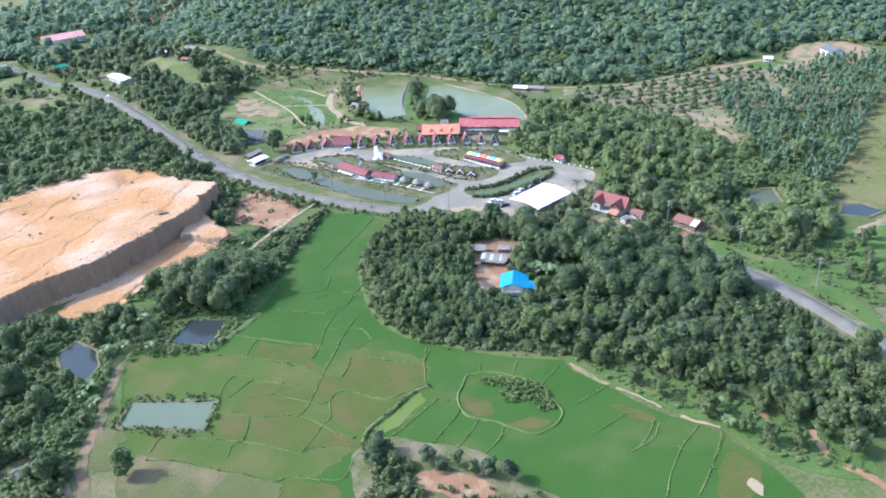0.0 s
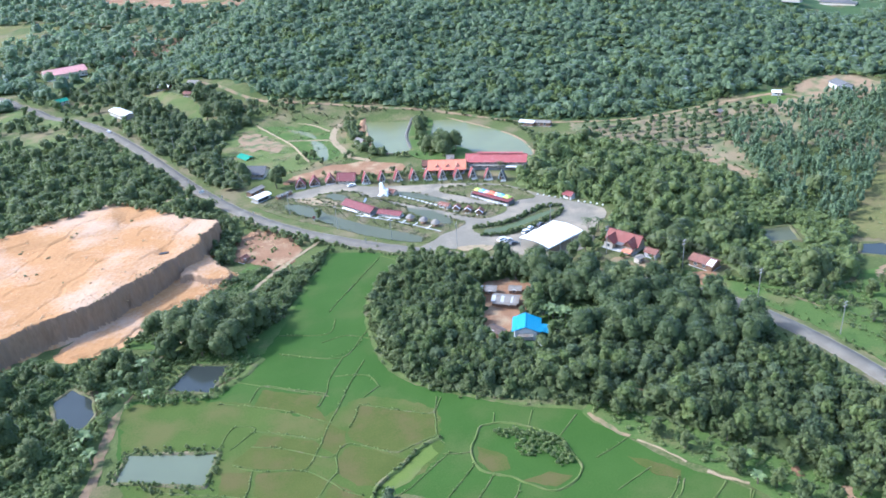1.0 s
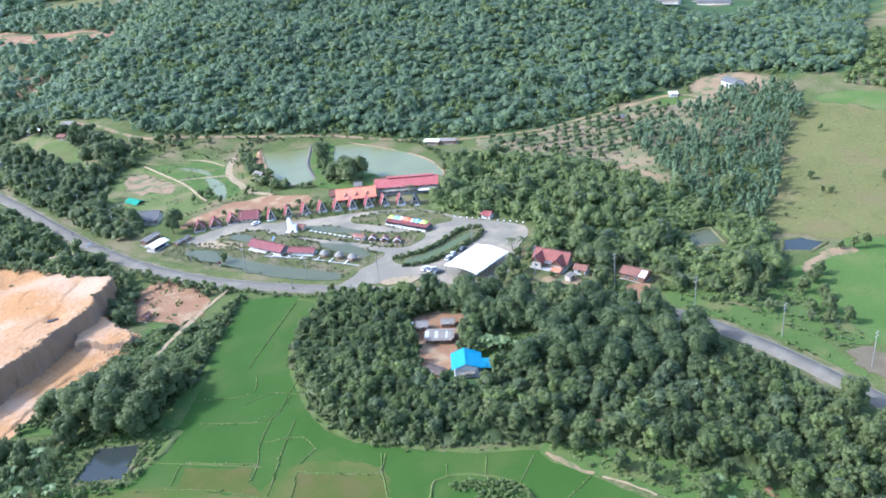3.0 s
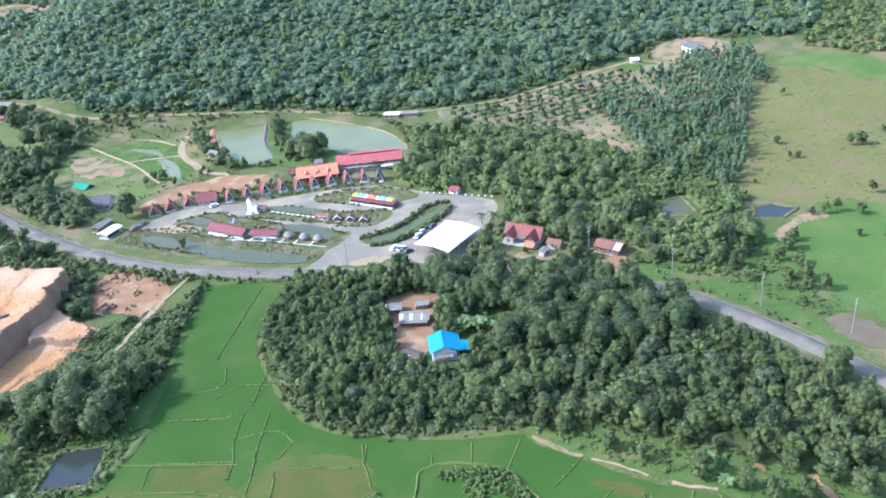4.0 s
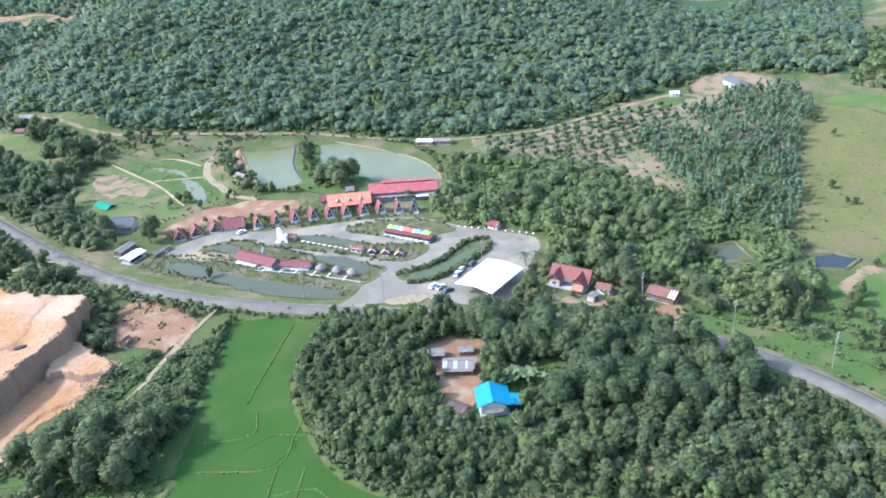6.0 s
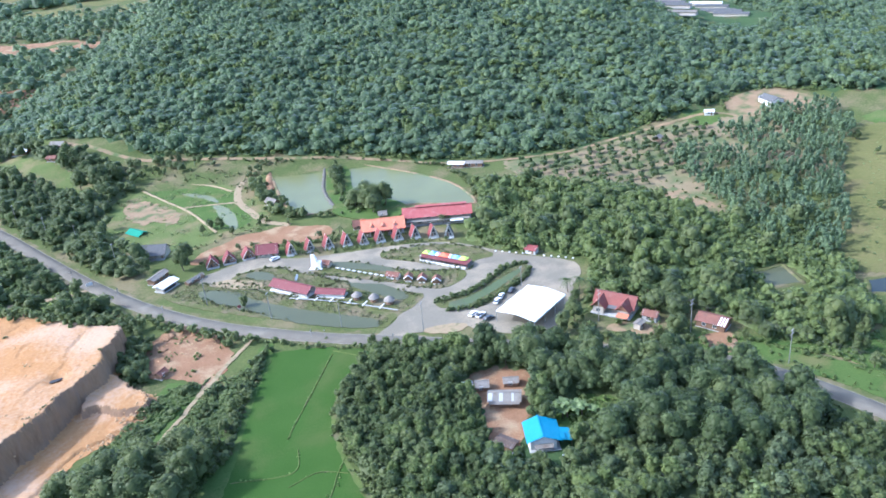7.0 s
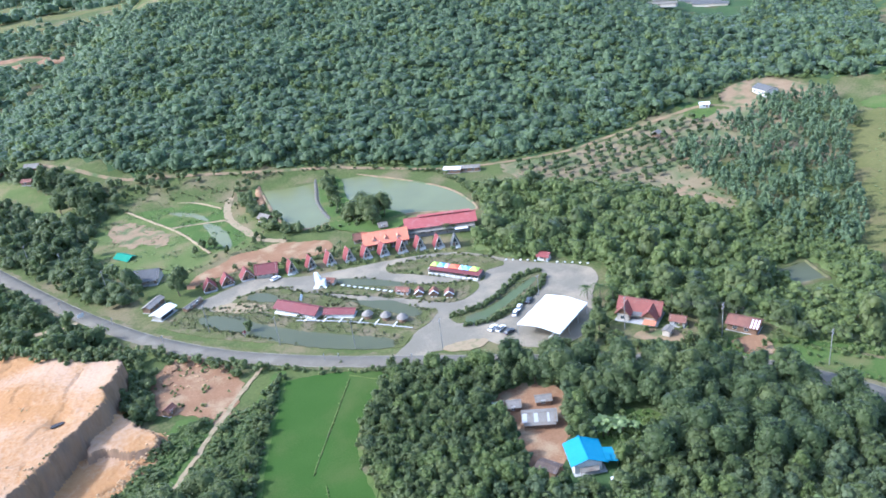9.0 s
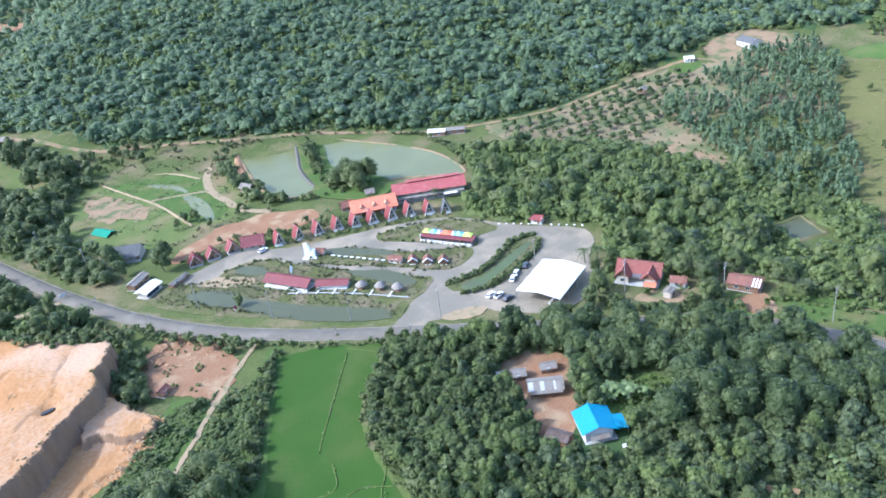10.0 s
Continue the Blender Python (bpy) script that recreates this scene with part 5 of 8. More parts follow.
small = small[np.argsort(small[:, 1] + 0.2 * small[:, 0])]
rest, rest_light, rest_grey = [], [], []
for n, (x, y) in enumerate(small):
    s = r.uniform(0.8, 1.15) if x < 92 else r.uniform(0.65, 1.4)
    pick, turn = int(r.integers(6)), r.uniform(0, 6.28)
    grey = (116 < x < 150 and 148 < y < 180 and r.uniform() < 0.5) or r.uniform() < 0.05
    light = r.uniform() < 0.28 or (58 < x < 90 and 180 < y < 226 and r.uniform() < 0.5)
    leaf = M_LEAF_GREY if grey else M_LEAF_LIGHT if light else M_LEAF
    if n < 60:
        tree(x, y, s, leaf=leaf, pick=pick, turn=turn, group="grove trees", tall=r.uniform(0.9, 1.25), label="pale grey-green tree in the grove" if grey else "light green tree in the grove" if light else "leafy dark green tree in the grove")
    else:
        wide = r.choice((0.82, 1.0, 1.0, 1.2))
        (rest_grey if grey else rest_light if light else rest).append((TREES[pick], x, y, -0.2, (s * wide, s * wide, s * r.uniform(0.8, 1.15) / wide ** 0.5), turn))
joined("grove", rest, M_LEAF, "dark green trees filling the grove", "grove")
joined("grove", rest_grey, M_LEAF_GREY, "pale grey-green teak trees in the grove", "grove")
joined("grove", rest_light, M_LEAF_LIGHT, "lighter trees filling the grove", "grove")
fill = clear_of(scatter(GROVE, 3.0, seed=240, margin=1.0), 4.6)
fill = fill[edge_distance(path_line, fill[:, 0], fill[:, 1], False) > 2.5]
joined("understorey", crowns(fill, BUSHES, 1.1, 1.8, 241, -1.6), M_LEAF, "leafy understorey between the grove's trees", "understorey")
ug = clear_of(scatter(GROVE, 2.6, seed=45), 4.2)
ug = ug[edge_distance(GROVE, ug[:, 0], ug[:, 1]) < 5]
joined("undergrowth", crowns(ug, BUSHES, 0.5, 1.2, 46, 0.2), M_LEAF, "low undergrowth under the grove", "undergrowth")
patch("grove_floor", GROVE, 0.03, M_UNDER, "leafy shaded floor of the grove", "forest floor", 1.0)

# ---- building materials ----
def sheet_roof(name, c1, c2, rough=0.45, spacing=0.35, worn=None):
    """Ribbed roof sheets: ribs run down the slope; colour varies with wear."""
    m = surface(name, c1, c2, rough, 0.5, 3.0, 0.0, worn, 0.62, 0.35, spec=0.4, world_space=False, random_amount=0.3)
    nt = m.node_tree
    N, K = nt.nodes.new, nt.links.new
    w = N("ShaderNodeTexWave")
    w.inputs["Scale"].default_value = 1.0 / spacing / 3.0
    K(N("ShaderNodeTexCoord").outputs["Object"], w.inputs["Vector"])
    bp = N("ShaderNodeBump")
    bp.inputs["Strength"].default_value, bp.inputs["Distance"].default_value = 0.35, 0.06
    K(w.outputs[1], bp.inputs["Height"])
    K(bp.outputs[0], nt.nodes["Principled BSDF"].inputs["Normal"])
    return m


M_RED = sheet_roof("red_roof", (0.17, 0.036, 0.034), (0.245, 0.062, 0.057), 0.7, worn=(0.27, 0.125, 0.105))
M_SHAKE = sheet_roof("dark_board_roof", (0.075, 0.05, 0.038), (0.15, 0.115, 0.095), 0.9, 0.6, worn=(0.26, 0.23, 0.21))
M_MAROON = sheet_roof("maroon_roof", (0.145, 0.036, 0.037), (0.195, 0.056, 0.056), 0.7, worn=(0.2, 0.095, 0.088))
M_ORANGE = sheet_roof("orange_roof", (0.52, 0.17, 0.085), (0.62, 0.23, 0.13), worn=(0.56, 0.27, 0.18))
M_PINKRED = sheet_roof("faded_red_roof", (0.3, 0.074, 0.068), (0.375, 0.105, 0.096), 0.7, worn=(0.36, 0.165, 0.145))
M_BRICKRED = sheet_roof("brick_red_roof", (0.18, 0.056, 0.042), (0.245, 0.08, 0.06), 0.75, worn=(0.24, 0.12, 0.09))
M_PINK = sheet_roof("faded_pink_roof", (0.46, 0.2, 0.17), (0.56, 0.29, 0.25), 0.7)
M_BLUE = sheet_roof("blue_roof", (0.025, 0.21, 0.34), (0.04, 0.26, 0.40))
M_RUST = sheet_roof("rusty_roof", (0.17, 0.075, 0.052), (0.25, 0.115, 0.08), 0.85, worn=(0.15, 0.095, 0.075))
M_GREYROOF = sheet_roof("grey_roof", (0.17, 0.15, 0.122), (0.26, 0.232, 0.195), 0.9, worn=(0.16, 0.115, 0.08))
M_SLATE = sheet_roof("dark_grey_roof", (0.085, 0.084, 0.082), (0.135, 0.132, 0.128), 0.85)
M_WHITEROOF = sheet_roof("white_roof", (0.72, 0.72, 0.72), (0.82, 0.82, 0.82), 0.5)
M_FABRIC = surface("white_canvas", (0.83, 0.83, 0.83), (0.88, 0.88, 0.88), 0.7, 0.2, 2.0, 0.05)
M_WHITE = surface("white_paint", (0.58, 0.57, 0.53), (0.68, 0.67, 0.63), 0.6, 0.6, 5.0, 0.05, (0.6, 0.58, 0.54), 0.68, 0.4, world_space=False)
M_CREAM = surface("cream_render", (0.44, 0.385, 0.31), (0.54, 0.48, 0.395), 0.8, 0.6, 5.0, 0.1, (0.42, 0.37, 0.30), 0.66, 0.4, world_space=False)
M_CONCRETE = surface("concrete", (0.36, 0.355, 0.34), (0.46, 0.45, 0.43), 0.85, 0.5, 5.0, 0.1, (0.28, 0.27, 0.25), 0.64, 0.5, world_space=False)
M_WOOD = surface("brown_timber", (0.17, 0.10, 0.06), (0.27, 0.17, 0.105), 0.8, 0.8, 6.0, 0.2, world_space=False)
# Near-black for dark parts, and for painted shade in openings and hollows.
M_DARK = surface("dark_interior", (0.03, 0.03, 0.032), (0.05, 0.05, 0.052), 0.6, 1.0, 5.0, 0.0, world_space=False)
M_GLASS = surface("dark_window_glass", (0.035, 0.045, 0.05), (0.06, 0.075, 0.085), 0.12, 1.0, 4.0, 0.0, spec=0.6, world_space=False)
M_THATCH = surface("grey_thatch", (0.20, 0.175, 0.15), (0.31, 0.28, 0.24), 0.95, 0.8, 6.0, 0.6, (0.15, 0.12, 0.10), 0.6, 0.8, world_space=False)
M_METAL = surface("galvanised_steel", (0.40, 0.41, 0.42), (0.52, 0.53, 0.54), 0.45, 0.8, 5.0, 0.0, metal=0.6, world_space=False)
M_TYRE = surface("tyre_rubber", (0.02, 0.02, 0.02), (0.035, 0.035, 0.035), 0.8, 2.0, 8.0, 0.0, world_space=False)
M_CAR_WHITE = surface("white_car_paint", (0.78, 0.78, 0.79), (0.82, 0.82, 0.83), 0.2, 0.5, 4.0, 0.0, spec=0.6, world_space=False)
M_CAR_DARK = surface("dark_car_paint", (0.06, 0.065, 0.075), (0.09, 0.095, 0.105), 0.25, 0.5, 4.0, 0.0, spec=0.6, world_space=False)
M_NET = surface("green_netting", (0.02, 0.19, 0.11), (0.035, 0.25, 0.155), 0.8, 0.5, 5.0, 0.3, world_space=False)
M_HEAP = surface("rubble", (0.36, 0.225, 0.11), (0.47, 0.32, 0.175), 0.95, 0.5, 3.0, 0.5, world_space=False)
TENT_COLOURS = {"lime": (0.55, 0.68, 0.12), "light blue": (0.28, 0.52, 0.82), "white": (0.8, 0.8, 0.8), "orange-red": (0.82, 0.16, 0.08), "pink": (0.75, 0.35, 0.45)}
M_TENT = {k: surface("canvas_" + k.replace(" ", "_").replace("-", "_"), c, tuple(min(1, v * 1.12) for v in c), 0.7, 0.4, 4.0, 0.05, world_space=False) for k, c in TENT_COLOURS.items()}


# ---- small shape makers ----
def box(bm, x0, x1, y0, y1, z0, z1):
    v = [bm.verts.new((x, y, z)) for z in (z0, z1) for x, y in ((x0, y0), (x1, y0), (x1, y1), (x0, y1))]
    for q in ((3, 2, 1, 0), (4, 5, 6, 7), (0, 1, 5, 4), (1, 2, 6, 5), (2, 3, 7, 6), (3, 0, 4, 7)):
        bm.faces.new([v[i] for i in q])
    return bm


def boxed(*a):
    return box(bmesh.new(), *a)


def plate(bm, pts, t):
    """A flat plate of thickness t below the polygon pts."""
    p = [Vector(q) for q in pts]
    n = (p[1] - p[0]).cross(p[2] - p[0]).normalized()
    if n.z < 0:
        n = -n
    a, b = [bm.verts.new(q) for q in p], [bm.verts.new(q - n * t) for q in p]
    bm.faces.new(a), bm.faces.new(b[::-1])
    for i in range(len(a)):
        j = (i + 1) % len(a)
        bm.faces.new((a[i], b[i], b[j], a[j]))
    return bm


def plated(pts, t=0.1):
    return plate(bmesh.new(), pts, t)


def rod(bm, p, q, r0, r1=None, n=8):
    p, q, r1 = Vector(p), Vector(q), r0 if r1 is None else r1
    side = (q - p).orthogonal().normalized()
    other = (q - p).normalized().cross(side)
    lo, hi = ([bm.verts.new(c + (side * math.cos(k * math.tau / n) + other * math.sin(k * math.tau / n)) * w) for k in range(n)] for c, w in ((p, r0), (q, r1)))
    for k in range(n):
        bm.faces.new((lo[k], lo[(k + 1) % n], hi[(k + 1) % n], hi[k]))
    bm.faces.new(lo[::-1]), bm.faces.new(hi)
    return bm


def rodded(*a, **k):
    return rod(bmesh.new(), *a, **k)


def at(x, y, angle, z=None):
    return pose(x, y, float(height(x, y)) if z is None else z, 0, 0, angle)


def gable_shell(bm, x0, x1, y0, y1, h, rise, t=0.15):
    """Walls with gable ends; the ridge runs along x."""
    box(bm, x0, x1, y0, y0 + t, 0, h)
    box(bm, x0, x1, y1 - t, y1, 0, h)
    ym = (y0 + y1) / 2
    for a in (x0, x1 - t):
        lo = [bm.verts.new((a, y, z)) for y, z in ((y0, 0), (y1, 0), (y1, h), (ym, h + rise), (y0, h))]
        hi = [bm.verts.new((a + t, y, z)) for y, z in ((y0, 0), (y1, 0), (y1, h), (ym, h + rise), (y0, h))]
        bm.faces.new(lo[::-1]), bm.faces.new(hi)
        for i in range(5):
            j = (i + 1) % 5
            bm.faces.new((lo[i], lo[j], hi[j], hi[i]))
    return bm


def gable_roof(root, L, D, h, rise, mat, over=0.7, ridge_at=0.0, t=0.1, cap=True, name="roof_panel"):
    """Two roof panels and a ridge cap; the ridge runs along x."""
    a = L / 2 + over
    zr = h + rise
    for sgn in (-1, 1):
        run = D / 2 - sgn * ridge_at
        drop = rise * over / run
        part(name, plated([(-a, ridge_at, zr), (a, ridge_at, zr), (a, sgn * (D / 2 + over), h - drop), (-a, sgn * (D / 2 + over), h - drop)], t), mat, root)
    if cap:
        part("ridge_cap", boxed(-a - 0.05, a + 0.05, ridge_at - 0.2, ridge_at + 0.2, zr - 0.04, zr + 0.08), mat, root)


def window(parent, x, y, z, w, h, axis="x", out=-1):
    """A framed dark pane on a wall that runs along x or y."""
    f, g = bmesh.new(), bmesh.new()
    for s in ((-w / 2 - 0.08, -w / 2), (w / 2, w / 2 + 0.08), (-0.03, 0.03)):
        box(f, s[0], s[1], -0.06, 0.06, 0, h)
    for s in ((-0.08, 0), (h, h + 0.08)):
        box(f, -w / 2 - 0.08, w / 2 + 0.08, -0.06, 0.06, *s)
    box(g, -w / 2, w / 2, -0.03, 0.03, 0, h)
    m = pose(x, y, z, 0, 0, 0 if axis == "x" else 90)
    fr = part("window", f, M_WHITE, parent)
    fr.matrix_basis = m
    part("pane", g, M_GLASS, fr, "dark window pane")
    return fr


def door(parent, x, y, w=0.9, h=2.05, mat=None, axis="x"):
    d = part("door", boxed(-w / 2, w / 2, -0.06, 0.06, 0, h), mat or M_WOOD, parent)
    d.matrix_basis = pose(x, y, 0.02, 0, 0, 0 if axis == "x" else 90)
    return d


def house(name, x, y, angle, L, D, h, rise, roof, wall, label, category="house", over=0.7, ridge_at=0.0, windows=2, porch=0.0, z=None):
    root = thing(name, at(x, y, angle, z), label, category)
    part("wall", gable_shell(bmesh.new(), -L / 2, L / 2, -D / 2, D / 2, h, rise), wall, root)
    part("floor_slab", boxed(-L / 2 - 0.3, L / 2 + 0.3, -D / 2 - 0.3 - porch, D / 2 + 0.3, -0.6, 0.12), M_CONCRETE, root)
    gable_roof(root, L, D, h, rise, roof, over, ridge_at)
    for i in range(windows):
        window(root, -L / 2 + L * (i + 0.7) / (windows + 0.6), -D / 2 - 0.02, 0.95, min(1.2, L / (windows + 2)), 1.1)
    door(root, L / 2 - 1.2, -D / 2 - 0.03)
    if porch:
        part("porch_roof", plated([(-L / 2, -D / 2, h - 0.1), (L / 2, -D / 2, h - 0.1), (L / 2, -D / 2 - porch, h - 0.55), (-L / 2, -D / 2 - porch, h - 0.55)], 0.08), roof, root)
        for a in np.linspace(-L / 2 + 0.15, L / 2 - 0.15, 4):
            part("post", rodded((a, -D / 2 - porch + 0.15, 0), (a, -D / 2 - porch + 0.15, h - 0.5), 0.07), M_WOOD, root)
    return root


# ---- resort: steep gabled cabins ----
def cabin(roof, wall, label):
    """A steep A-shaped cabin, front towards -y, with a forward-leaning gable."""
    root = thing("cabin", Matrix.Identity(4), label, "cabin", "row of cabins")
    hw, top, back = 1.95, 6.0, 4.2
    for sgn in (-1, 1):
        part("roof_panel", plated([(0, -1.5, top), (0, back + 0.4, top - 0.4), (sgn * hw * 1.12, back + 0.1, 0.35), (sgn * hw * 1.12, -0.25, 0.35)], 0.14), roof, root)
        bm = bmesh.new()
        plate(bm, [(sgn * 0.0, -1.62, top + 0.05), (sgn * 0.30, -1.56, top - 0.05), (sgn * (hw * 1.12 + 0.12), -0.32, 0.3), (sgn * (hw * 1.12 - 0.25), -0.30, 0.3)], 0.12)
        part("bargeboard", bm, M_WHITE, root, "white gable board")
    bm = bmesh.new()
    tri = [(-hw + 0.1, 0.25, 0.3), (hw - 0.1, 0.25, 0.3), (0.12, -0.65, 5.7), (-0.12, -0.65, 5.7)]
    plate(bm, tri, 0.1)
    part("front_wall", bm, M_CONCRETE, root, "grey-white gable wall")
    part("back_wall", plated([(-hw, back, 0.3), (hw, back, 0.3), (0, back - 0.1, 5.9)], 0.1), wall, root)
    part("gable_window", plated([(-0.85, -0.12, 2.7), (0.85, -0.12, 2.7), (0.2, -0.5, 4.6), (-0.2, -0.5, 4.6)], 0.14), M_GLASS, root, "dark triangular gable window")
    d = part("door", boxed(-0.95, -0.1, -0.07, 0.07, 0.35, 2.35), M_WOOD, root)
    d.matrix_basis = pose(0, 0.16, 0, 9.5, 0, 0)
    w = part("window", boxed(0.25, 1.05, -0.06, 0.06, 1.1, 2.2), M_GLASS, root)
    w.matrix_basis = pose(0, 0.14, 0, 9.5, 0, 0)
    part("deck", boxed(-2.2, 2.2, -1.5, 0.5, 0.1, 0.35), M_WHITE, root)
    part("floor_slab", boxed(-hw - 0.1, hw + 0.1, -0.2, back, -0.4, 0.3), M_CONCRETE, root)
    bm = bmesh.new()
    for a in (-2.1, -1.4, -0.7, 0.9, 1.5, 2.1):
        box(bm, a - 0.04, a + 0.04, -1.45, -1.37, 0.35, 1.2)
    for a, b in ((-2.14, -0.66), (0.86, 2.14)):
        box(bm, a, b, -1.46, -1.36, 1.15, 1.24)
        box(bm, a, b, -1.44, -1.38, 0.7, 0.76)
    part("railing", bm, M_WHITE, root, "white balcony railing")
    part("step", boxed(-0.7, 0.7, -2.0, -1.5, -0.2, 0.18), M_CONCRETE, root)
    part("finial", rodded((0, -1.55, top - 0.1), (0, -1.9, top + 0.75), 0.07, 0.02), M_WHITE, root)
    return root


CABIN_LABEL = "steep A-shaped cabin with red roof and white gable"
first = cabin(M_RED, M_WHITE, CABIN_LABEL)
first.matrix_basis = at(87.0, 378.0, -6)
for x, y, a in ((95.2, 375.8, -6), (103.2, 373.5, -5), (111.0, 370.6, -6), (117.6, 367.0, -8), (124.6, 364.0, -8), (132.0, 360.8, -10), (139.2, 357.6, -12)):
    copy_thing(first, at(x, y, a))
copy_thing(first, at(146.0, 352.8, -16))
grey_cabin = cabin(M_SLATE, M_WHITE, "steep A-shaped cabin with dark roof and white gable")
grey_cabin.matrix_basis = at(151.4, 348.0, -30)


def low_cabin():
    """A smaller red cabin with deep roof planes and a shaded front."""
    root = thing("cabin", Matrix.Identity(4), "small cabin with red roof planes and dark timber gable", "cabin", "row of cabins")
    for sgn in (-1, 1):
        part("roof_panel", plated([(0, -0.9, 4.9), (0, 5.0, 4.9), (sgn * 2.9, 4.9, 0.9), (sgn * 2.9, -0.3, 0.9)], 0.12), M_RED, root)
        part("bargeboard", plated([(0, -1.0, 5.0), (sgn * 0.25, -0.98, 4.9), (sgn * 3.0, -0.36, 0.85), (sgn * 2.7, -0.36, 0.85)], 0.1), M_WHITE, root, "white gable board")
    part("front_wall", plated([(-2.5, 0.3, 0.3), (2.5, 0.3, 0.3), (2.5, 0.28, 1.2), (0.1, 0.1, 4.6), (-0.1, 0.1, 4.6), (-2.5, 0.28, 1.2)], 0.1), M_WOOD, root)
    part("back_wall", plated([(-2.5, 4.7, 0.3), (2.5, 4.7, 0.3), (2.5, 4.68, 1.2), (0, 4.6, 4.6), (-2.5, 4.68, 1.2)], 0.1), M_WOOD, root)
    for sgn in (-1, 1):
        part("side_wall", boxed(sgn * 2.5 - 0.06, sgn * 2.5 + 0.06, 0.3, 4.7, 0.2, 1.3), M_WHITE, root)
    part("floor_slab", boxed(-2.7, 2.7, -1.2, 4.9, -0.3, 0.3), M_CONCRETE, root)
    door(root, -0.6, 0.2, 0.9, 2.0, M_DARK)
    window(root, 1.0, 0.18, 1.1, 0.9, 0.9)
    return root


lc = low_cabin()
lc.matrix_basis = at(54.0, 388, -10)
copy_thing(lc, at(61.5, 387.6, -8))
copy_thing(lc, at(70.0, 386.6, -6))
house("lodge", 78.5, 385.5, -27, 8.4, 6.0, 2.6, 2.6, M_MAROON, M_CREAM, "red-roofed lodge between the cabins", "lodge", 0.9, windows=3)

# ---- resort: restaurant and long hall ----
root = thing("restaurant", at(131, 374, -24), "open restaurant under an orange tiled roof with three dormers", "restaurant")
gable_roof(root, 18.6, 9.5, 3.6, 2.9, M_ORANGE, 1.0, 0.8)
part("floor_slab", boxed(-9.3, 9.3, -4.8, 4.8, -0.3, 0.3), M_CONCRETE, root)
part("back_wall", boxed(-9.3, 9.3, 4.4, 4.6, 0, 3.6), M_CREAM, root)
part("counter", boxed(-8.5, 8.5, -2.0, -1.2, 0.3, 1.2), M_WOOD, root)
for i in range(7):
    part("column", boxed(-9.2 + i * 3.07 - 0.14, -9.2 + i * 3.07 + 0.14, -4.7, -4.42, 0, 3.6), M_WHITE, root)
part("fascia", boxed(-10.3, 10.3, -5.86, -5.74, 2.75, 3.1), M_PINKRED, root, "red eaves board")
for x in (-5.2, 0.2, 5.6):
    dm = part("dormer", plated([(x - 1.3, -4.0, 3.95), (x, -4.1, 5.5), (x, -1.0, 5.6), (x - 1.3, -2.2, 4.7)], 0.08), M_ORANGE, root)
    part("dormer_roof", plated([(x + 1.3, -4.0, 3.95), (x, -4.1, 5.5), (x, -1.0, 5.6), (x + 1.3, -2.2, 4.7)], 0.08), M_ORANGE, dm)
    part("dormer_front", plated([(x - 1.0, -3.85, 4.0), (x + 1.0, -3.85, 4.0), (x, -3.9, 5.2)], 0.08), M_WHITE, dm, "white dormer front")
    part("dormer_vent", plated([(x - 0.5, -3.97, 4.15), (x + 0.5, -3.97, 4.15), (x, -4.0, 4.9)], 0.05), M_ORANGE, dm)
part("lantern_roof", plated([(-10.5, 3.2, 6.0), (-7.5, 3.2, 6.0), (-7.2, 5.6, 4.6), (-10.8, 5.6, 4.6)], 0.1), M_ORANGE, root)

root = thing("long_hall", at(157.5, 369.5, -29), "long two-storey hall with a stepped faded red roof", "hall")
part("wall", gable_shell(bmesh.new(), -15.5, 15.5, -4.6, 4.6, 4.6, 2.0), M_CREAM, root)
part("floor_slab", boxed(-15.9, 15.9, -6.2, 5.0, -0.3, 0.25), M_CONCRETE, root)
gable_roof(root, 31.0, 9.2, 4.6, 2.3, M_PINKRED, 1.1, 0.6)
part("clerestory", boxed(-9.5, 13.5, 0.2, 1.6, 6.6, 7.25), M_MAROON, root, "dark clerestory strip")
part("upper_roof", plated([(-10.2, -0.2, 7.25), (14.2, -0.2, 7.25), (14.2, 1.0, 7.8), (-10.2, 1.0, 7.8)], 0.08), M_PINKRED, root)
part("upper_roof", plated([(-10.2, 2.3, 7.2), (14.2, 2.3, 7.2), (14.2, 1.0, 7.8), (-10.2, 1.0, 7.8)], 0.08), M_PINKRED, root)
part("porch_roof", plated([(-14.5, -4.6, 3.1), (15.2, -4.6, 3.1), (15.2, -7.0, 2.5), (-14.5, -7.0, 2.5)], 0.08), M_GREYROOF, root, "grey lean-to roof")
for i in range(9):
    part("post", rodded((-14 + i * 3.6, -6.8, 0), (-14 + i * 3.6, -6.8, 2.6), 0.09), M_CONCRETE, root)
for i in range(7):
    window(root, -12.6 + i * 4.2, -4.64, 3.3, 1.8, 0.9)
    window(root, -12.6 + i * 4.2, -4.64, 0.9, 1.8, 1.3)
part("awning", plated([(6, -7.05, 2.62), (12, -7.05, 2.62), (12, -8.2, 2.3), (6, -8.2, 2.3)], 0.05), M_WHITEROOF, root, "white awning sheet")

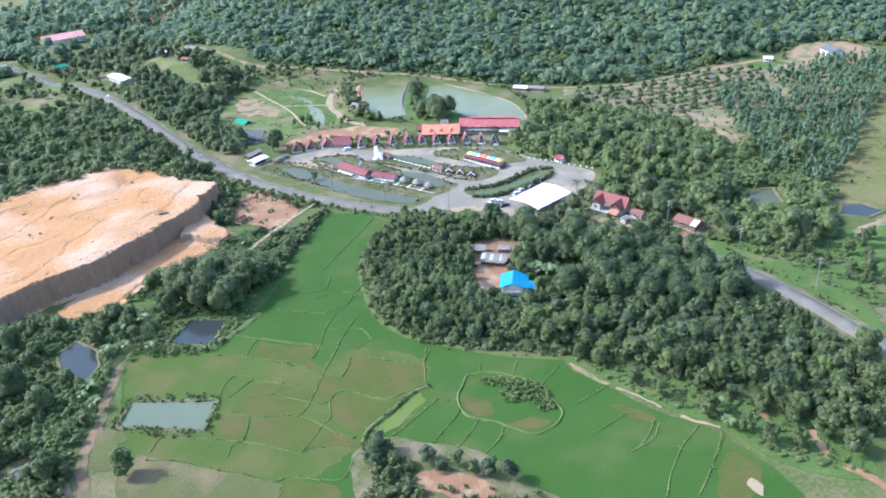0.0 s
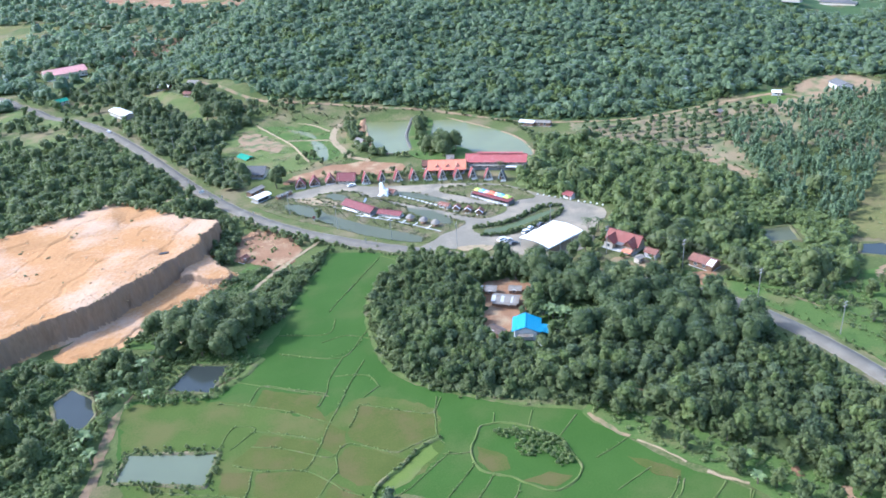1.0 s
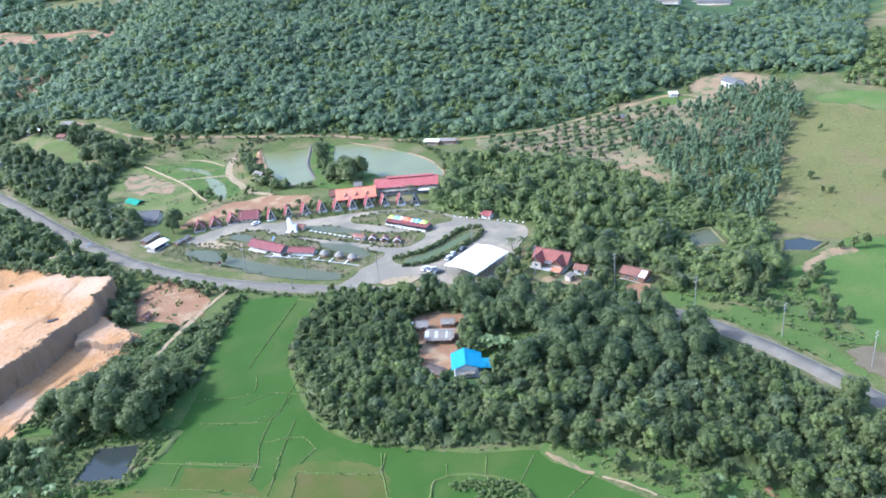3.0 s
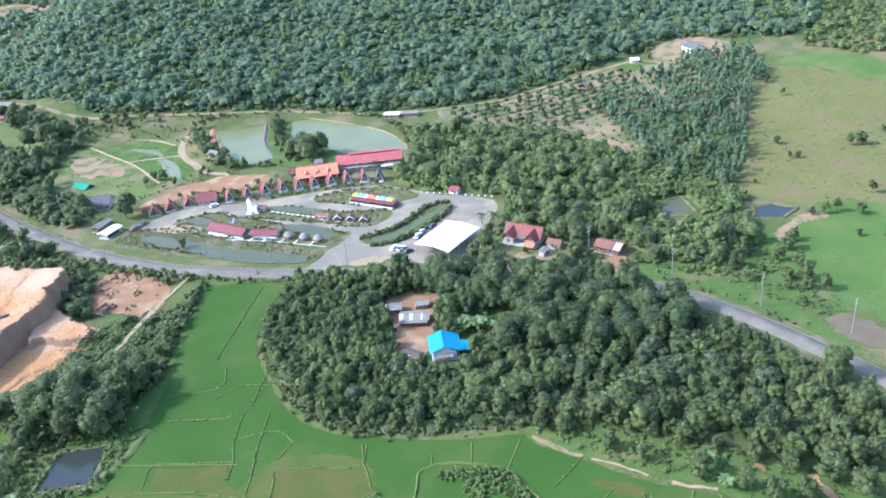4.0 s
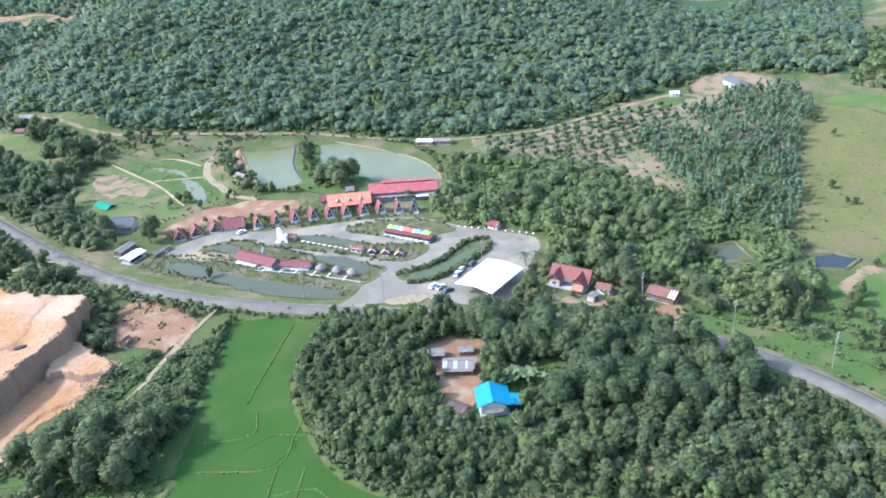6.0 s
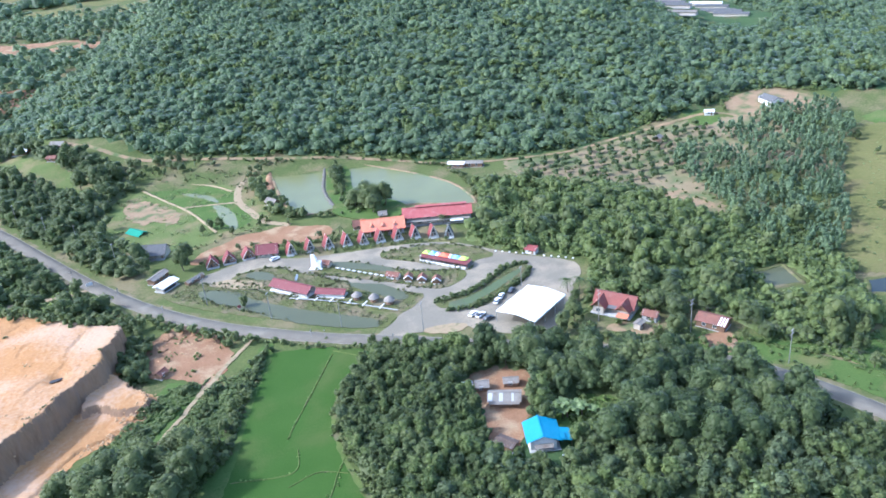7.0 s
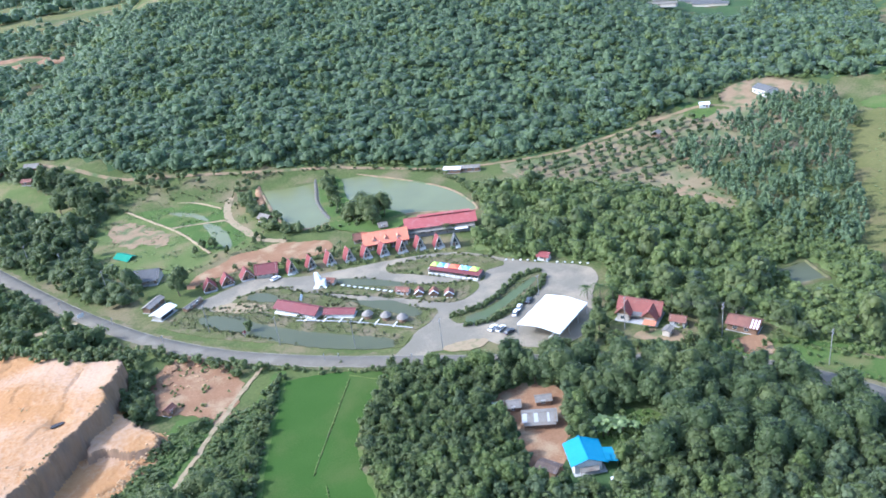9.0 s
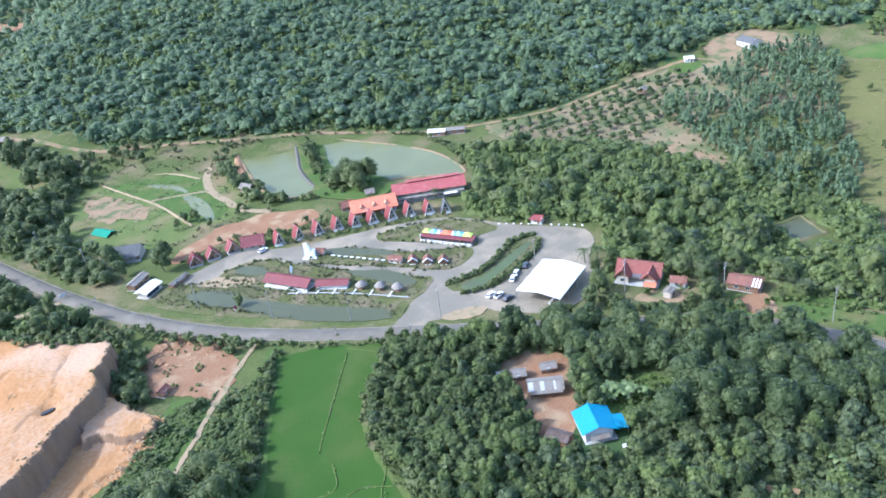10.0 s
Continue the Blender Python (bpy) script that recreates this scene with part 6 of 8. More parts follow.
# ---- resort: pavilions, market stalls, garden ----
def pavilion(x, y, a, L, D, h, rise, label):
    root = thing("pavilion", at(x, y, a), label, "pavilion")
    gable_roof(root, L, D, h, rise, M_MAROON, 0.9)
    part("floor_slab", boxed(-L / 2 - 0.5, L / 2 + 0.5, -D / 2 - 0.9, D / 2 + 0.4, -0.2, 0.5), M_WHITE, root, "white terrace floor")
    part("back_wall", boxed(-L / 2, L / 2, D / 2 - 0.2, D / 2, 0, h), M_WHITE, root)
    part("half_wall", boxed(-L / 2, L / 2, -D / 2, -D / 2 + 0.15, 0.5, 1.2), M_WHITE, root)
    part("end_wall", boxed(-L / 2, -L / 2 + 0.2, -D / 2, D / 2 - 0.2, 0.5, h), M_WHITE, root)
    for i in range(6):
        px = -L / 2 + 0.2 + i * (L - 0.4) / 5
        part("column", boxed(px - 0.1, px + 0.1, -D / 2 - 0.02, -D / 2 + 0.18, 1.2, h), M_WHITE, root)
    for i in range(3):
        part("table", boxed(-L / 2 + L * (i + 0.6) / 3.4 - 0.8, -L / 2 + L * (i + 0.6) / 3.4 + 0.8, -1.0, 0.4, 0.5, 1.25), M_WOOD, root)
    return root


pavilion(75.5, 343.5, -60, 18.5, 5.6, 2.7, 1.5, "long open pavilion with maroon roof and white floor")
pavilion(86.8, 330.0, -43, 11.0, 3.6, 2.3, 0.9, "small maroon-roofed pavilion with white half walls")
walk_root = thing("boardwalk", at(0, 0, 0, 0), "white boardwalk with cross planks over the canal", "boardwalk")
bw = ((72, 338), (80, 330), (89.5, 319.5), (102.5, 302))
for off in (0.4,):
    line = offset_line(bw, off)
    o = ribbon("rail_plank", line, 0.5, 0.7, M_CONCRETE, profile=((-1, -0.15), (-1, 0), (1, 0), (1, -0.15)), parent=walk_root)
for i, (x, y) in enumerate(curve(bw, 3.2)[1:-1:2]):
    pl = part("cross_plank", boxed(-0.3, 0.3, -1.2, 2.6, 0.62, 0.72), M_WHITE, walk_root)
    pl.matrix_basis = pose(x, y, 0, 0, 0, -55)
    part("stilt", rodded((0, 0.4, -0.5), (0, 0.4, 0.62), 0.08), M_CONCRETE, walk_root).matrix_basis = pose(x, y, 0, 0, 0, -55)


def parasol_hut():
    root = thing("thatched_shelter", Matrix.Identity(4), "round grey thatched shelter on a post", "shelter", "thatched shelters")
    bm = bmesh.new()
    rings = [(0.05, 3.6), (0.7, 3.3), (1.4, 2.75), (2.1, 2.05), (2.15, 1.85)]
    prev = None
    for rr, z in rings:
        ring = [bm.verts.new((rr * math.cos(k * math.tau / 18) * (1 + 0.03 * (k % 3)), rr * math.sin(k * math.tau / 18) * (1 + 0.03 * (k % 2)), z + 0.05 * ((k * 7) % 5 - 2) / 2 * rr / 2)) for k in range(18)]
        if prev:
            for k in range(18):
                bm.faces.new((prev[k], prev[(k + 1) % 18], ring[(k + 1) % 18], ring[k]))
        prev = ring
    part("thatch", bm, M_THATCH, root)
    part("post", rodded((0, 0, -0.2), (0, 0, 3.4), 0.1), M_WOOD, root)
    part("platform", rodded((0, 0, -0.3), (0, 0, 0.55), 1.5, 1.5, n=14), M_WOOD, root)
    part("table", rodded((0, 0, 1.15), (0, 0, 1.22), 0.7, 0.7, n=12), M_WOOD, root)
    return root


ph = parasol_hut()
ph.matrix_basis = at(93.6, 320.4, 0)
copy_thing(ph, at(98.2, 314.6, 40))
copy_thing(ph, at(102.2, 309.0, 80))


def small_hut():
    root = thing("garden_hut", Matrix.Identity(4), "small brown garden hut with white-edged gable roof", "hut", "garden huts")
    part("wall", gable_shell(bmesh.new(), -1.5, 1.5, -1.4, 1.4, 1.9, 1.1, 0.1), M_WOOD, root)
    gable_roof(root, 3.0, 2.8, 1.9, 1.1, M_RUST, 0.5, t=0.07, cap=False)
    for sgn in (-1, 1):
        part("verge_board", plated([(1.45, sgn * 1.95, 1.62), (2.12, sgn * 1.95, 1.62), (2.12, 0, 3.1), (1.45, 0, 3.1)], 0.1), M_WHITEROOF, root, "white verge board")
    part("floor_slab", boxed(-1.8, 1.9, -1.7, 1.7, -0.2, 0.25), M_CONCRETE, root)
    part("bench", boxed(1.7, 2.2, -1.2, 1.2, 0.1, 0.5), M_WHITE, root)
    return root


gh = small_hut()
gh.matrix_basis = at(117.4, 322.2, 236)
copy_thing(gh, at(121.4, 317.8, 236))
copy_thing(gh, at(125.4, 313.0, 236))
house("kiosk", 113.2, 327.6, -52, 5.0, 3.0, 2.1, 0.8, M_RUST, M_WHITE, "low kiosk with dark red roof and white counter", "kiosk", 0.5, windows=2)
house("kiosk", 95.2, 356.2, -52, 3.6, 2.8, 2.0, 1.0, M_RUST, M_CREAM, "tiny red-roofed ticket kiosk beside the white tower", "kiosk", 0.4, windows=1)
for i in range(9):
    x, y = 97.6 + i * 1.5, 350.2 - i * 2.35
    tb = thing("garden_table", at(x, y, -55, 0.3), "small white garden table by the pool", "table", "garden tables")
    part("tabletop", boxed(-0.75, 0.75, -0.45, 0.45, 0.66, 0.74), M_WHITE, tb)
    part("bench", boxed(-0.75, 0.75, 0.65, 0.95, 0.36, 0.44), M_WHITE, tb)
    part("pedestal", rodded((0, 0, 0), (0, 0, 0.66), 0.12, 0.08), M_WHITE, tb)
    part("pedestal", boxed(-0.5, 0.5, 0.74, 0.86, 0, 0.36), M_WHITE, tb)

# white entrance tower
bm = bmesh.new()
for z0, z1, w0, w1, dx0, dx1 in ((0, 2.2, 1.5, 1.35, 0, 0), (2.2, 4.6, 1.35, 1.05, 0, -0.25), (4.6, 6.6, 1.05, 0.7, -0.25, -0.6)):
    lo = [bm.verts.new((dx0 + a * w0, b * w0 * 0.7, z0)) for a, b in ((-1, -1), (1, -1), (1, 1), (-1, 1))]
    hi = [bm.verts.new((dx1 + a * w1, b * w1 * 0.7, z1)) for a, b in ((-1, -1), (1, -1), (1, 1), (-1, 1))]
    for k in range(4):
        bm.faces.new((lo[k], lo[(k + 1) % 4], hi[(k + 1) % 4], hi[k]))
bm.faces.new(hi)
tower = thing("entrance_tower", at(90.5, 357.6, -40), "tall tapering white entrance tower on a plinth", "tower")
part("shaft", bm, M_FABRIC, tower)
part("side_block", boxed(1.4, 2.9, -1.1, 1.0, 0, 3.4), M_FABRIC, tower)
part("plinth", boxed(-2.2, 3.4, -1.8, 1.6, -0.1, 0.45), M_FABRIC, tower)
sb = thing("signboard", at(80.0, 352.0, 62), "long white signboard leaning on two posts", "signboard")
part("panel", plated([(-2.6, -0.4, 1.2), (2.6, -0.4, 1.2), (2.6, 0.4, 1.9), (-2.6, 0.4, 1.9)], 0.08), M_WHITE, sb)
for a in (-2, 2):
    part("post", rodded((a, 0, 0), (a, 0, 1.5), 0.06), M_METAL, sb)

root = thing("market_stalls", at(137.0, 326.0, -59.5), "long market stall block with bright canvas tops", "market stall")
part("floor_slab", boxed(-11.5, 11.5, -2.2, 3.0, -0.1, 0.5), M_CONCRETE, root)
part("back_wall", boxed(-11.3, 11.3, 2.5, 2.7, 0.4, 2.6), M_WOOD, root)
part("red_roof", plated([(-11.6, -2.3, 2.2), (11.6, -2.3, 2.2), (11.6, 1.2, 2.9), (-11.6, 1.2, 2.9)], 0.08), M_MAROON, root)
for i in range(9):
    part("counter", boxed(-11 + i * 2.5, -9.0 + i * 2.5, -3.1, -2.5, 0.3, 1.1), M_WHITE, root)
    part("post", boxed(-11.2 + i * 2.8 - 0.06, -11.2 + i * 2.8 + 0.06, -2.2, -2.08, 0.4, 2.2), M_WOOD, root)
for i, (k, x, w) in enumerate((("lime", -9.9, 1.6), ("light blue", -6.8, 1.5), ("white", -4.3, 0.8), ("orange-red", -1.0, 2.4), ("white", 2.0, 0.6), ("light blue", 4.4, 1.7), ("lime", 8.0, 1.9))):
    bm = bmesh.new()
    ring = [bm.verts.new((x + a * w, 1.4 + b * 1.6, 2.95)) for a, b in ((-1, -1), (0, -1.05), (1, -1), (1.05, 0), (1, 1), (0, 1.05), (-1, 1), (-1.05, 0))]
    mid = [bm.verts.new((x + (q.co.x - x) * 0.55, 1.4 + (q.co.y - 1.4) * 0.55, 3.55)) for q in ring]
    tip = bm.verts.new((x, 1.4, 4.15))
    for n in range(8):
        bm.faces.new((ring[n], ring[(n + 1) % 8], mid[(n + 1) % 8], mid[n]))
        bm.faces.new((mid[n], mid[(n + 1) % 8], tip))
    part("canvas_top", bm, M_TENT[k], root, k + " canvas stall top")
for sgn in (-1, 1):
    part("end_sheet", boxed(sgn * 11.4 - 0.15, sgn * 11.4 + 0.15, -2.0, 2.5, 0.4, 2.5), M_WHITE if sgn < 0 else M_SLATE, root)

# big white canopy over the car park
root = thing("canopy", at(141, 269.8, 24), "large white canvas canopy on steel legs", "canopy")
bm = bmesh.new()
nxx, nyy = 12, 9
grid = [[bm.verts.new((-11.2 + 22.4 * i / nxx, -8.1 + 16.2 * j / nyy, 4.4 + 1.0 * (1 - abs(2 * j / nyy - 1)) + 0.12 * math.sin(i * 1.7) - 0.10 * (i % 3 == 0))) for j in range(nyy + 1)] for i in range(nxx + 1)]
for i in range(nxx):
    for j in range(nyy):
        bm.faces.new((grid[i][j], grid[i + 1][j], grid[i + 1][j + 1], grid[i][j + 1]))
part("canvas", bm, M_FABRIC, root)
part("valance", boxed(-11.2, 11.2, -8.16, -8.1, 3.9, 4.4), M_FABRIC, root)
for a in (-11, -3.7, 3.7, 11):
    for b in (-7.9, 7.9):
        part("leg", rodded((a, b, -0.1), (a, b, 4.3), 0.09), M_METAL, root)
for b in (-4, 0, 4):
    tb2 = thing("long_table", at(141 + b * 1.2, 268 + b, 24), "plain folding table under the canopy", "table", "canopy tables")
    part("tabletop", boxed(-3, 3, -0.4, 0.4, 0.7, 0.75), M_WHITE, tb2)
    for a in (-2.8, 2.8):
        part("leg", boxed(a - 0.05, a + 0.05, -0.35, 0.35, 0, 0.7), M_METAL, tb2)

# ---- parked cars ----
def car(paint, label, pickup=False):
    root = thing("car", Matrix.Identity(4), label, "car", "parked cars")
    bm = bmesh.new()
    prof = [(-2.15, 0.35), (2.1, 0.35), (2.2, 0.6), (2.15, 0.85), (1.25, 0.98), (-1.9, 1.02), (-2.2, 0.9), (-2.22, 0.6)]
    sides = [[bm.verts.new((x, s * (0.84 if z > 0.4 else 0.8), z)) for x, z in prof] for s in (-1, 1)]
    bm.faces.new(sides[0]), bm.faces.new(sides[1][::-1])
    for k in range(len(prof)):
        j = (k + 1) % len(prof)
        bm.faces.new((sides[0][k], sides[1][k], sides[1][j], sides[0][j]))
    part("body", bm, paint, root)
    bm = bmesh.new()
    lo = [bm.verts.new(q) for q in ((-0.6 if pickup else -1.85, -0.76, 1.0), (1.2, -0.76, 0.97), (1.2, 0.76, 0.97), (-0.6 if pickup else -1.85, 0.76, 1.0))]
    hi = [bm.verts.new(q) for q in ((-0.45 if pickup else -1.45, -0.62, 1.5), (0.45, -0.62, 1.5), (0.45, 0.62, 1.5), (-0.45 if pickup else -1.45, 0.62, 1.5))]
    for k in range(4):
        bm.faces.new((lo[k], lo[(k + 1) % 4], hi[(k + 1) % 4], hi[k]))
    part("window", bm, M_GLASS, root, "dark car windows")
    part("roof", boxed(-0.47 if pickup else -1.48, 0.48, -0.64, 0.64, 1.48, 1.54), paint, root)
    if pickup:
        part("bed", boxed(-2.0, -0.7, -0.7, 0.7, 1.03, 1.05), M_DARK, root)
    for a in (-1.4, 1.4):
        for b in (-0.8, 0.8):
            w = part("wheel", rodded((a, b - 0.11, 0.32), (a, b + 0.11, 0.32), 0.32, n=14), M_TYRE, root)
            part("hub", rodded((a, b - 0.12, 0.32), (a, b + 0.12, 0.32), 0.18, n=10), M_METAL, w)
    for b in (-0.6, 0.6):
        part("headlight", boxed(2.1, 2.2, b - 0.18, b + 0.18, 0.66, 0.82), M_WHITE, root)
        part("tail_light", boxed(-2.23, -2.15, b - 0.14, b + 0.14, 0.7, 0.86), M_RED, root)
    return root


c = car(M_CAR_WHITE, "white saloon car parked on gravel")
c.matrix_basis = at(135.4, 284.2, 40, 0.18)
copy_thing(c, at(138.8, 286.4, 40, 0.18))
copy_thing(c, at(123.2, 281.4, 20, 0.18))
copy_thing(c, at(79.0, 377.4, 15, 0.18))
copy_thing(c, at(-46.5, 556, 112, 0.3))
c2 = car(M_CAR_WHITE, "white pickup truck parked on gravel", True)
c2.matrix_basis = at(125.0, 279.2, 20, 0.18)
c3 = car(M_CAR_DARK, "dark hatchback parked by the canopy")
c3.matrix_basis = at(144.6, 288.0, 35, 0.18)
copy_thing(c3, at(126.0, 275.4, 10, 0.18))

# kiosk and low walls at the back of the car park
house("kiosk", 171, 311.5, -60, 4.4, 3.4, 2.3, 1.1, M_RED, M_WHITE, "small red-roofed guard kiosk at the wood's edge", "kiosk", 0.6, windows=1)
for k in range(12):
    x, y = 158 + k * 1.9, 322 - k * 2.4
    if k not in (5, 6):
        b2 = part("boulder", bmesh.new(), M_WHITE, None)
        bm = bmesh.new()
        bmesh.ops.create_icosphere(bm, subdivisions=1, radius=0.55)
        for v in bm.verts:
            v.co *= 1 + 0.25 * math.sin(v.co.x * 9 + k) * math.cos(v.co.y * 7)
            v.co.z *= 0.6
        bm.to_mesh(b2.data)
        bm.free()
        b2.matrix_world = at(x + 1.5, y, k * 40, 0.4)
        tagged(b2, "whitewashed boulder edging the car park", "boulder", "edging boulders")

# ---- houses along the road ----
root = thing("thai_house", at(167.3, 253.6, -61), "raised house with red gabled roofs and twin front gables", "house")
part("wall", gable_shell(bmesh.new(), -7.0, 7.0, -3.0, 3.0, 3.4, 2.0), M_CREAM, root)
part("floor_slab", boxed(-7.4, 7.4, -6.6, 3.4, -0.2, 0.35), M_CONCRETE, root)
gable_roof(root, 14.0, 6.0, 3.4, 3.0, M_BRICKRED, 0.9)
for x in (-4.6, 4.4):
    wing = part("wing_wall", boxed(x - 2.0, x + 2.0, -6.2, -3.0, 0.3, 3.2), M_CREAM, root)
    for sgn in (-1, 1):
        part("wing_roof", plated([(x, -7.2, 5.9), (x, -0.2, 5.9), (x + sgn * 2.9, -0.2, 2.9), (x + sgn * 2.9, -6.8, 2.9)], 0.12), M_BRICKRED, root)
    part("wing_gable", plated([(x - 2.2, -6.3, 3.2), (x + 2.2, -6.3, 3.2), (x, -6.6, 5.6)], 0.1), M_WOOD, root)
    part("finial", rodded((x, -7.2, 5.8), (x, -7.6, 6.7), 0.08, 0.02), M_WHITE, root)
    window(root, x, -6.23, 1.1, 1.4, 1.2)
part("veranda_roof", plated([(-2.0, -3.0, 3.1), (1.8, -3.0, 3.1), (1.8, -5.2, 2.6), (-2.0, -5.2, 2.6)], 0.08), M_SLATE, root)
part("porch_roof", plated([(3.0, -6.6, 2.5), (7.2, -6.6, 2.5), (7.2, -9.2, 2.0), (3.0, -9.2, 2.0)], 0.08), M_ORANGE, root, "orange porch canopy")
for x in (3.2, 7.0):
    part("post", rodded((x, -9.0, 0), (x, -9.0, 2.1), 0.08), M_WOOD, root)
house("shed", 171.6, 240.6, -60, 5.0, 3.6, 2.4, 1.2, M_RUST, M_CONCRETE, "small rusty-roofed shed beside the red house", "shed", 0.4, windows=1)
house("store", 164.6, 238.6, 20, 3.6, 2.6, 2.3, 0.3, M_GREYROOF, M_CREAM, "small flat-roofed concrete store", "shed", 0.3, windows=1)
root = house("cottage", 185.2, 224.6, -67, 9.6, 6.2, 2.8, 1.3, M_RUST, M_WOOD, "low timber cottage with rust-red sheet roof", "house", 0.6, windows=2)
for a in (2.6, 3.6, 4.6):
    part("pale_sheet", plated([(a, 0.0, 4.16), (a + 0.5, 0.0, 4.16), (a + 0.5, -3.6, 2.66), (a, -3.6, 2.66)], 0.05), M_WHITEROOF, root, "pale replacement roof sheet")

# blue-roofed house in the grove
root = thing("blue_roof_house", at(101.2, 209.8, -116), "low house under a bright blue sheet-metal roof", "house")
part("wall", gable_shell(bmesh.new(), -4.4, 4.4, -3.2, 4.2, 2.7, 1.6), M_WHITE, root)
part("floor_slab", boxed(-4.8, 5.4, -3.6, 5.2, -0.2, 0.2), M_CONCRETE, root)
part("roof_panel", plated([(-4.9, 0.3, 4.9), (4.9, 0.3, 4.9), (4.9, -4.3, 3.1), (-4.9, -4.3, 3.1)], 0.08), M_BLUE, root)
part("roof_panel", plated([(-4.9, 0.3, 4.9), (4.9, 0.3, 4.9), (4.9, 5.8, 2.8), (-4.9, 5.8, 2.8)], 0.08), M_BLUE, root)
part("ridge_cap", boxed(-5.0, 5.0, 0.1, 0.5, 4.88, 4.98), M_BLUE, root)
part("lean_to_roof", plated([(-1.4, 5.6, 2.75), (4.3, 5.6, 2.75), (4.3, 8.6, 2.2), (-1.4, 8.6, 2.2)], 0.06), M_BLUE, root, "lower blue lean-to roof")
part("skylight_hood", plated([(1.4, 5.3, 3.35), (4.5, 5.3, 3.35), (4.5, 6.8, 2.9), (1.4, 6.8, 2.9)], 0.06), M_BLUE, root)
part("front_awning", plated([(4.7, -2.2, 2.3), (4.7, 3.2, 2.3), (6.2, 3.0, 1.9), (6.2, -2.2, 1.9)], 0.06), M_GREYROOF, root, "pale grey front awning")
for a, b in ((-1.2, 8.4), (4.1, 8.4), (6.0, -2.0), (6.0, 2.8)):
    part("post", rodded((a, b, 0), (a, b, 2.2 if b > 5 else 1.95), 0.06), M_WOOD, root)
window(root, 4.42, -1.0, 0.9, 1.2, 1.1, "y")
root = house("farmhouse", 103.2, 230.6, -35, 9.2, 5.2, 2.5, 1.0, M_GREYROOF, M_WOOD, "weathered farmhouse with patched grey sheet roof", "house", 0.6, windows=2, porch=1.4)
for a, b in ((-5.0, -3.6), (-1.6, -0.4), (2.2, 2.9)):
    part("pale_sheet", plated([(a, 0.0, 3.56), (b, 0.0, 3.56), (b, -3.0, 2.41), (a, -3.0, 2.41)], 0.05), M_CONCRETE, root, "pale replacement roof sheet")
house("hut", 109.8, 237.0, -30, 4.4, 3.2, 2.0, 0.9, M_GREYROOF, M_WOOD, "small grey-roofed timber hut", "hut", 0.4, windows=1)
house("hut", 97.2, 243.2, -30, 3.2, 3.2, 1.9, 0.8, M_WHITEROOF, M_WOOD, "small hut with a pale roof", "hut", 0.3, windows=1)
house("hut", 101.2, 240.4, -30, 3.8, 3.4, 2.1, 1.2, M_THATCH, M_WOOD, "thatched brown timber hut", "hut", 0.4, windows=1)
house("shed", 92.0, 212.8, -66, 5.6, 3.4, 2.0, 0.5, M_SHAKE, M_WOOD, "open shed with weathered brown roof sheets", "shed", 0.5, windows=1)
tank = thing("water_tank", at(102.4, 197.4, -20), "square pale concrete water tank", "tank")
part("tank_wall", boxed(-1.6, 1.6, -1.2, 1.2, -0.1, 1.8), M_CONCRETE, tank)
part("lid", boxed(-1.7, 1.7, -1.3, 1.3, 1.8, 1.95), M_WHITEROOF, tank)

# houses by the guard post and west of the resort
root = thing("guard_house", at(32.5, 381.4, 34), "roadside shop with a white lean-to roof", "shop")
part("wall", gable_shell(bmesh.new(), -4.2, 4.2, -2.2, 2.2, 2.4, 0.5), M_CREAM, root)
gable_roof(root, 8.8, 4.6, 2.5, 0.6, M_WHITEROOF, 0.7)
part("floor_slab", boxed(-4.8, 4.8, -3.0, 2.6, -0.1, 0.25), M_CONCRETE, root)
# Dark slab on the closed wall, painted as the unlit shop inside.
part("shop_front", boxed(-3.6, 3.0, -2.26, -2.2, 0.3, 2.1), M_DARK, root)
house("shop", 31.0, 391.6, 40, 9.5, 3.6, 2.4, 0.7, M_THATCH, M_WOOD, "long weathered roadside stall with a tan roof", "stall", 0.5, windows=2)
house("shed", 44, 380, 30, 9.0, 2.4, 1.6, 0.5, M_GREYROOF, M_WOOD, "low grey shed at the canal end", "shed", 0.3, windows=2)
house("house", 35.6, 420.0, -31, 11.0, 7.6, 2.8, 2.6, M_SLATE, M_CREAM, "old house with a dark grey roof and pale walls", "house", 0.8, windows=2, porch=2.0)
net = thing("shade_net", at(32.8, 454, -62), "green shade net stretched over nursery beds", "shade net")
part("net_panel", plated([(-5.5, 0.6, 1.9), (5.2, 0.3, 1.7), (5.6, -3.4, 0.4), (-5.2, -3.1, 0.5)], 0.04), M_NET, net)
part("net_panel", plated([(-5.5, 0.6, 1.9), (5.2, 0.3, 1.7), (5.0, 3.2, 0.5), (-5.8, 3.6, 0.4)], 0.04), M_NET, net)
for u in (-5.2, 0.0, 5.0):
    part("post", rodded((u, 0.4, -0.2), (u, 0.4, 1.75), 0.05), M_WOOD, net)
house("cafe", 123.6, 386.0, -20, 4.6, 4.2, 2.3, 1.7, M_RUST, M_WOOD, "small rusty-roofed pavilion by the restaurant", "pavilion", 0.6, windows=1)
house("lake_house", 100.5, 444.5, -70, 6.5, 4.5, 2.2, 1.4, M_GREYROOF, M_WOOD, "grey-roofed fishing house on the lake shore", "house", 0.6, windows=2)
house("lake_shelter", 138.5, 390.5, -20, 3.6, 3.0, 1.8, 1.3, M_THATCH, M_WOOD, "thatched shelter at the islet bridge", "shelter", 0.5, windows=1)
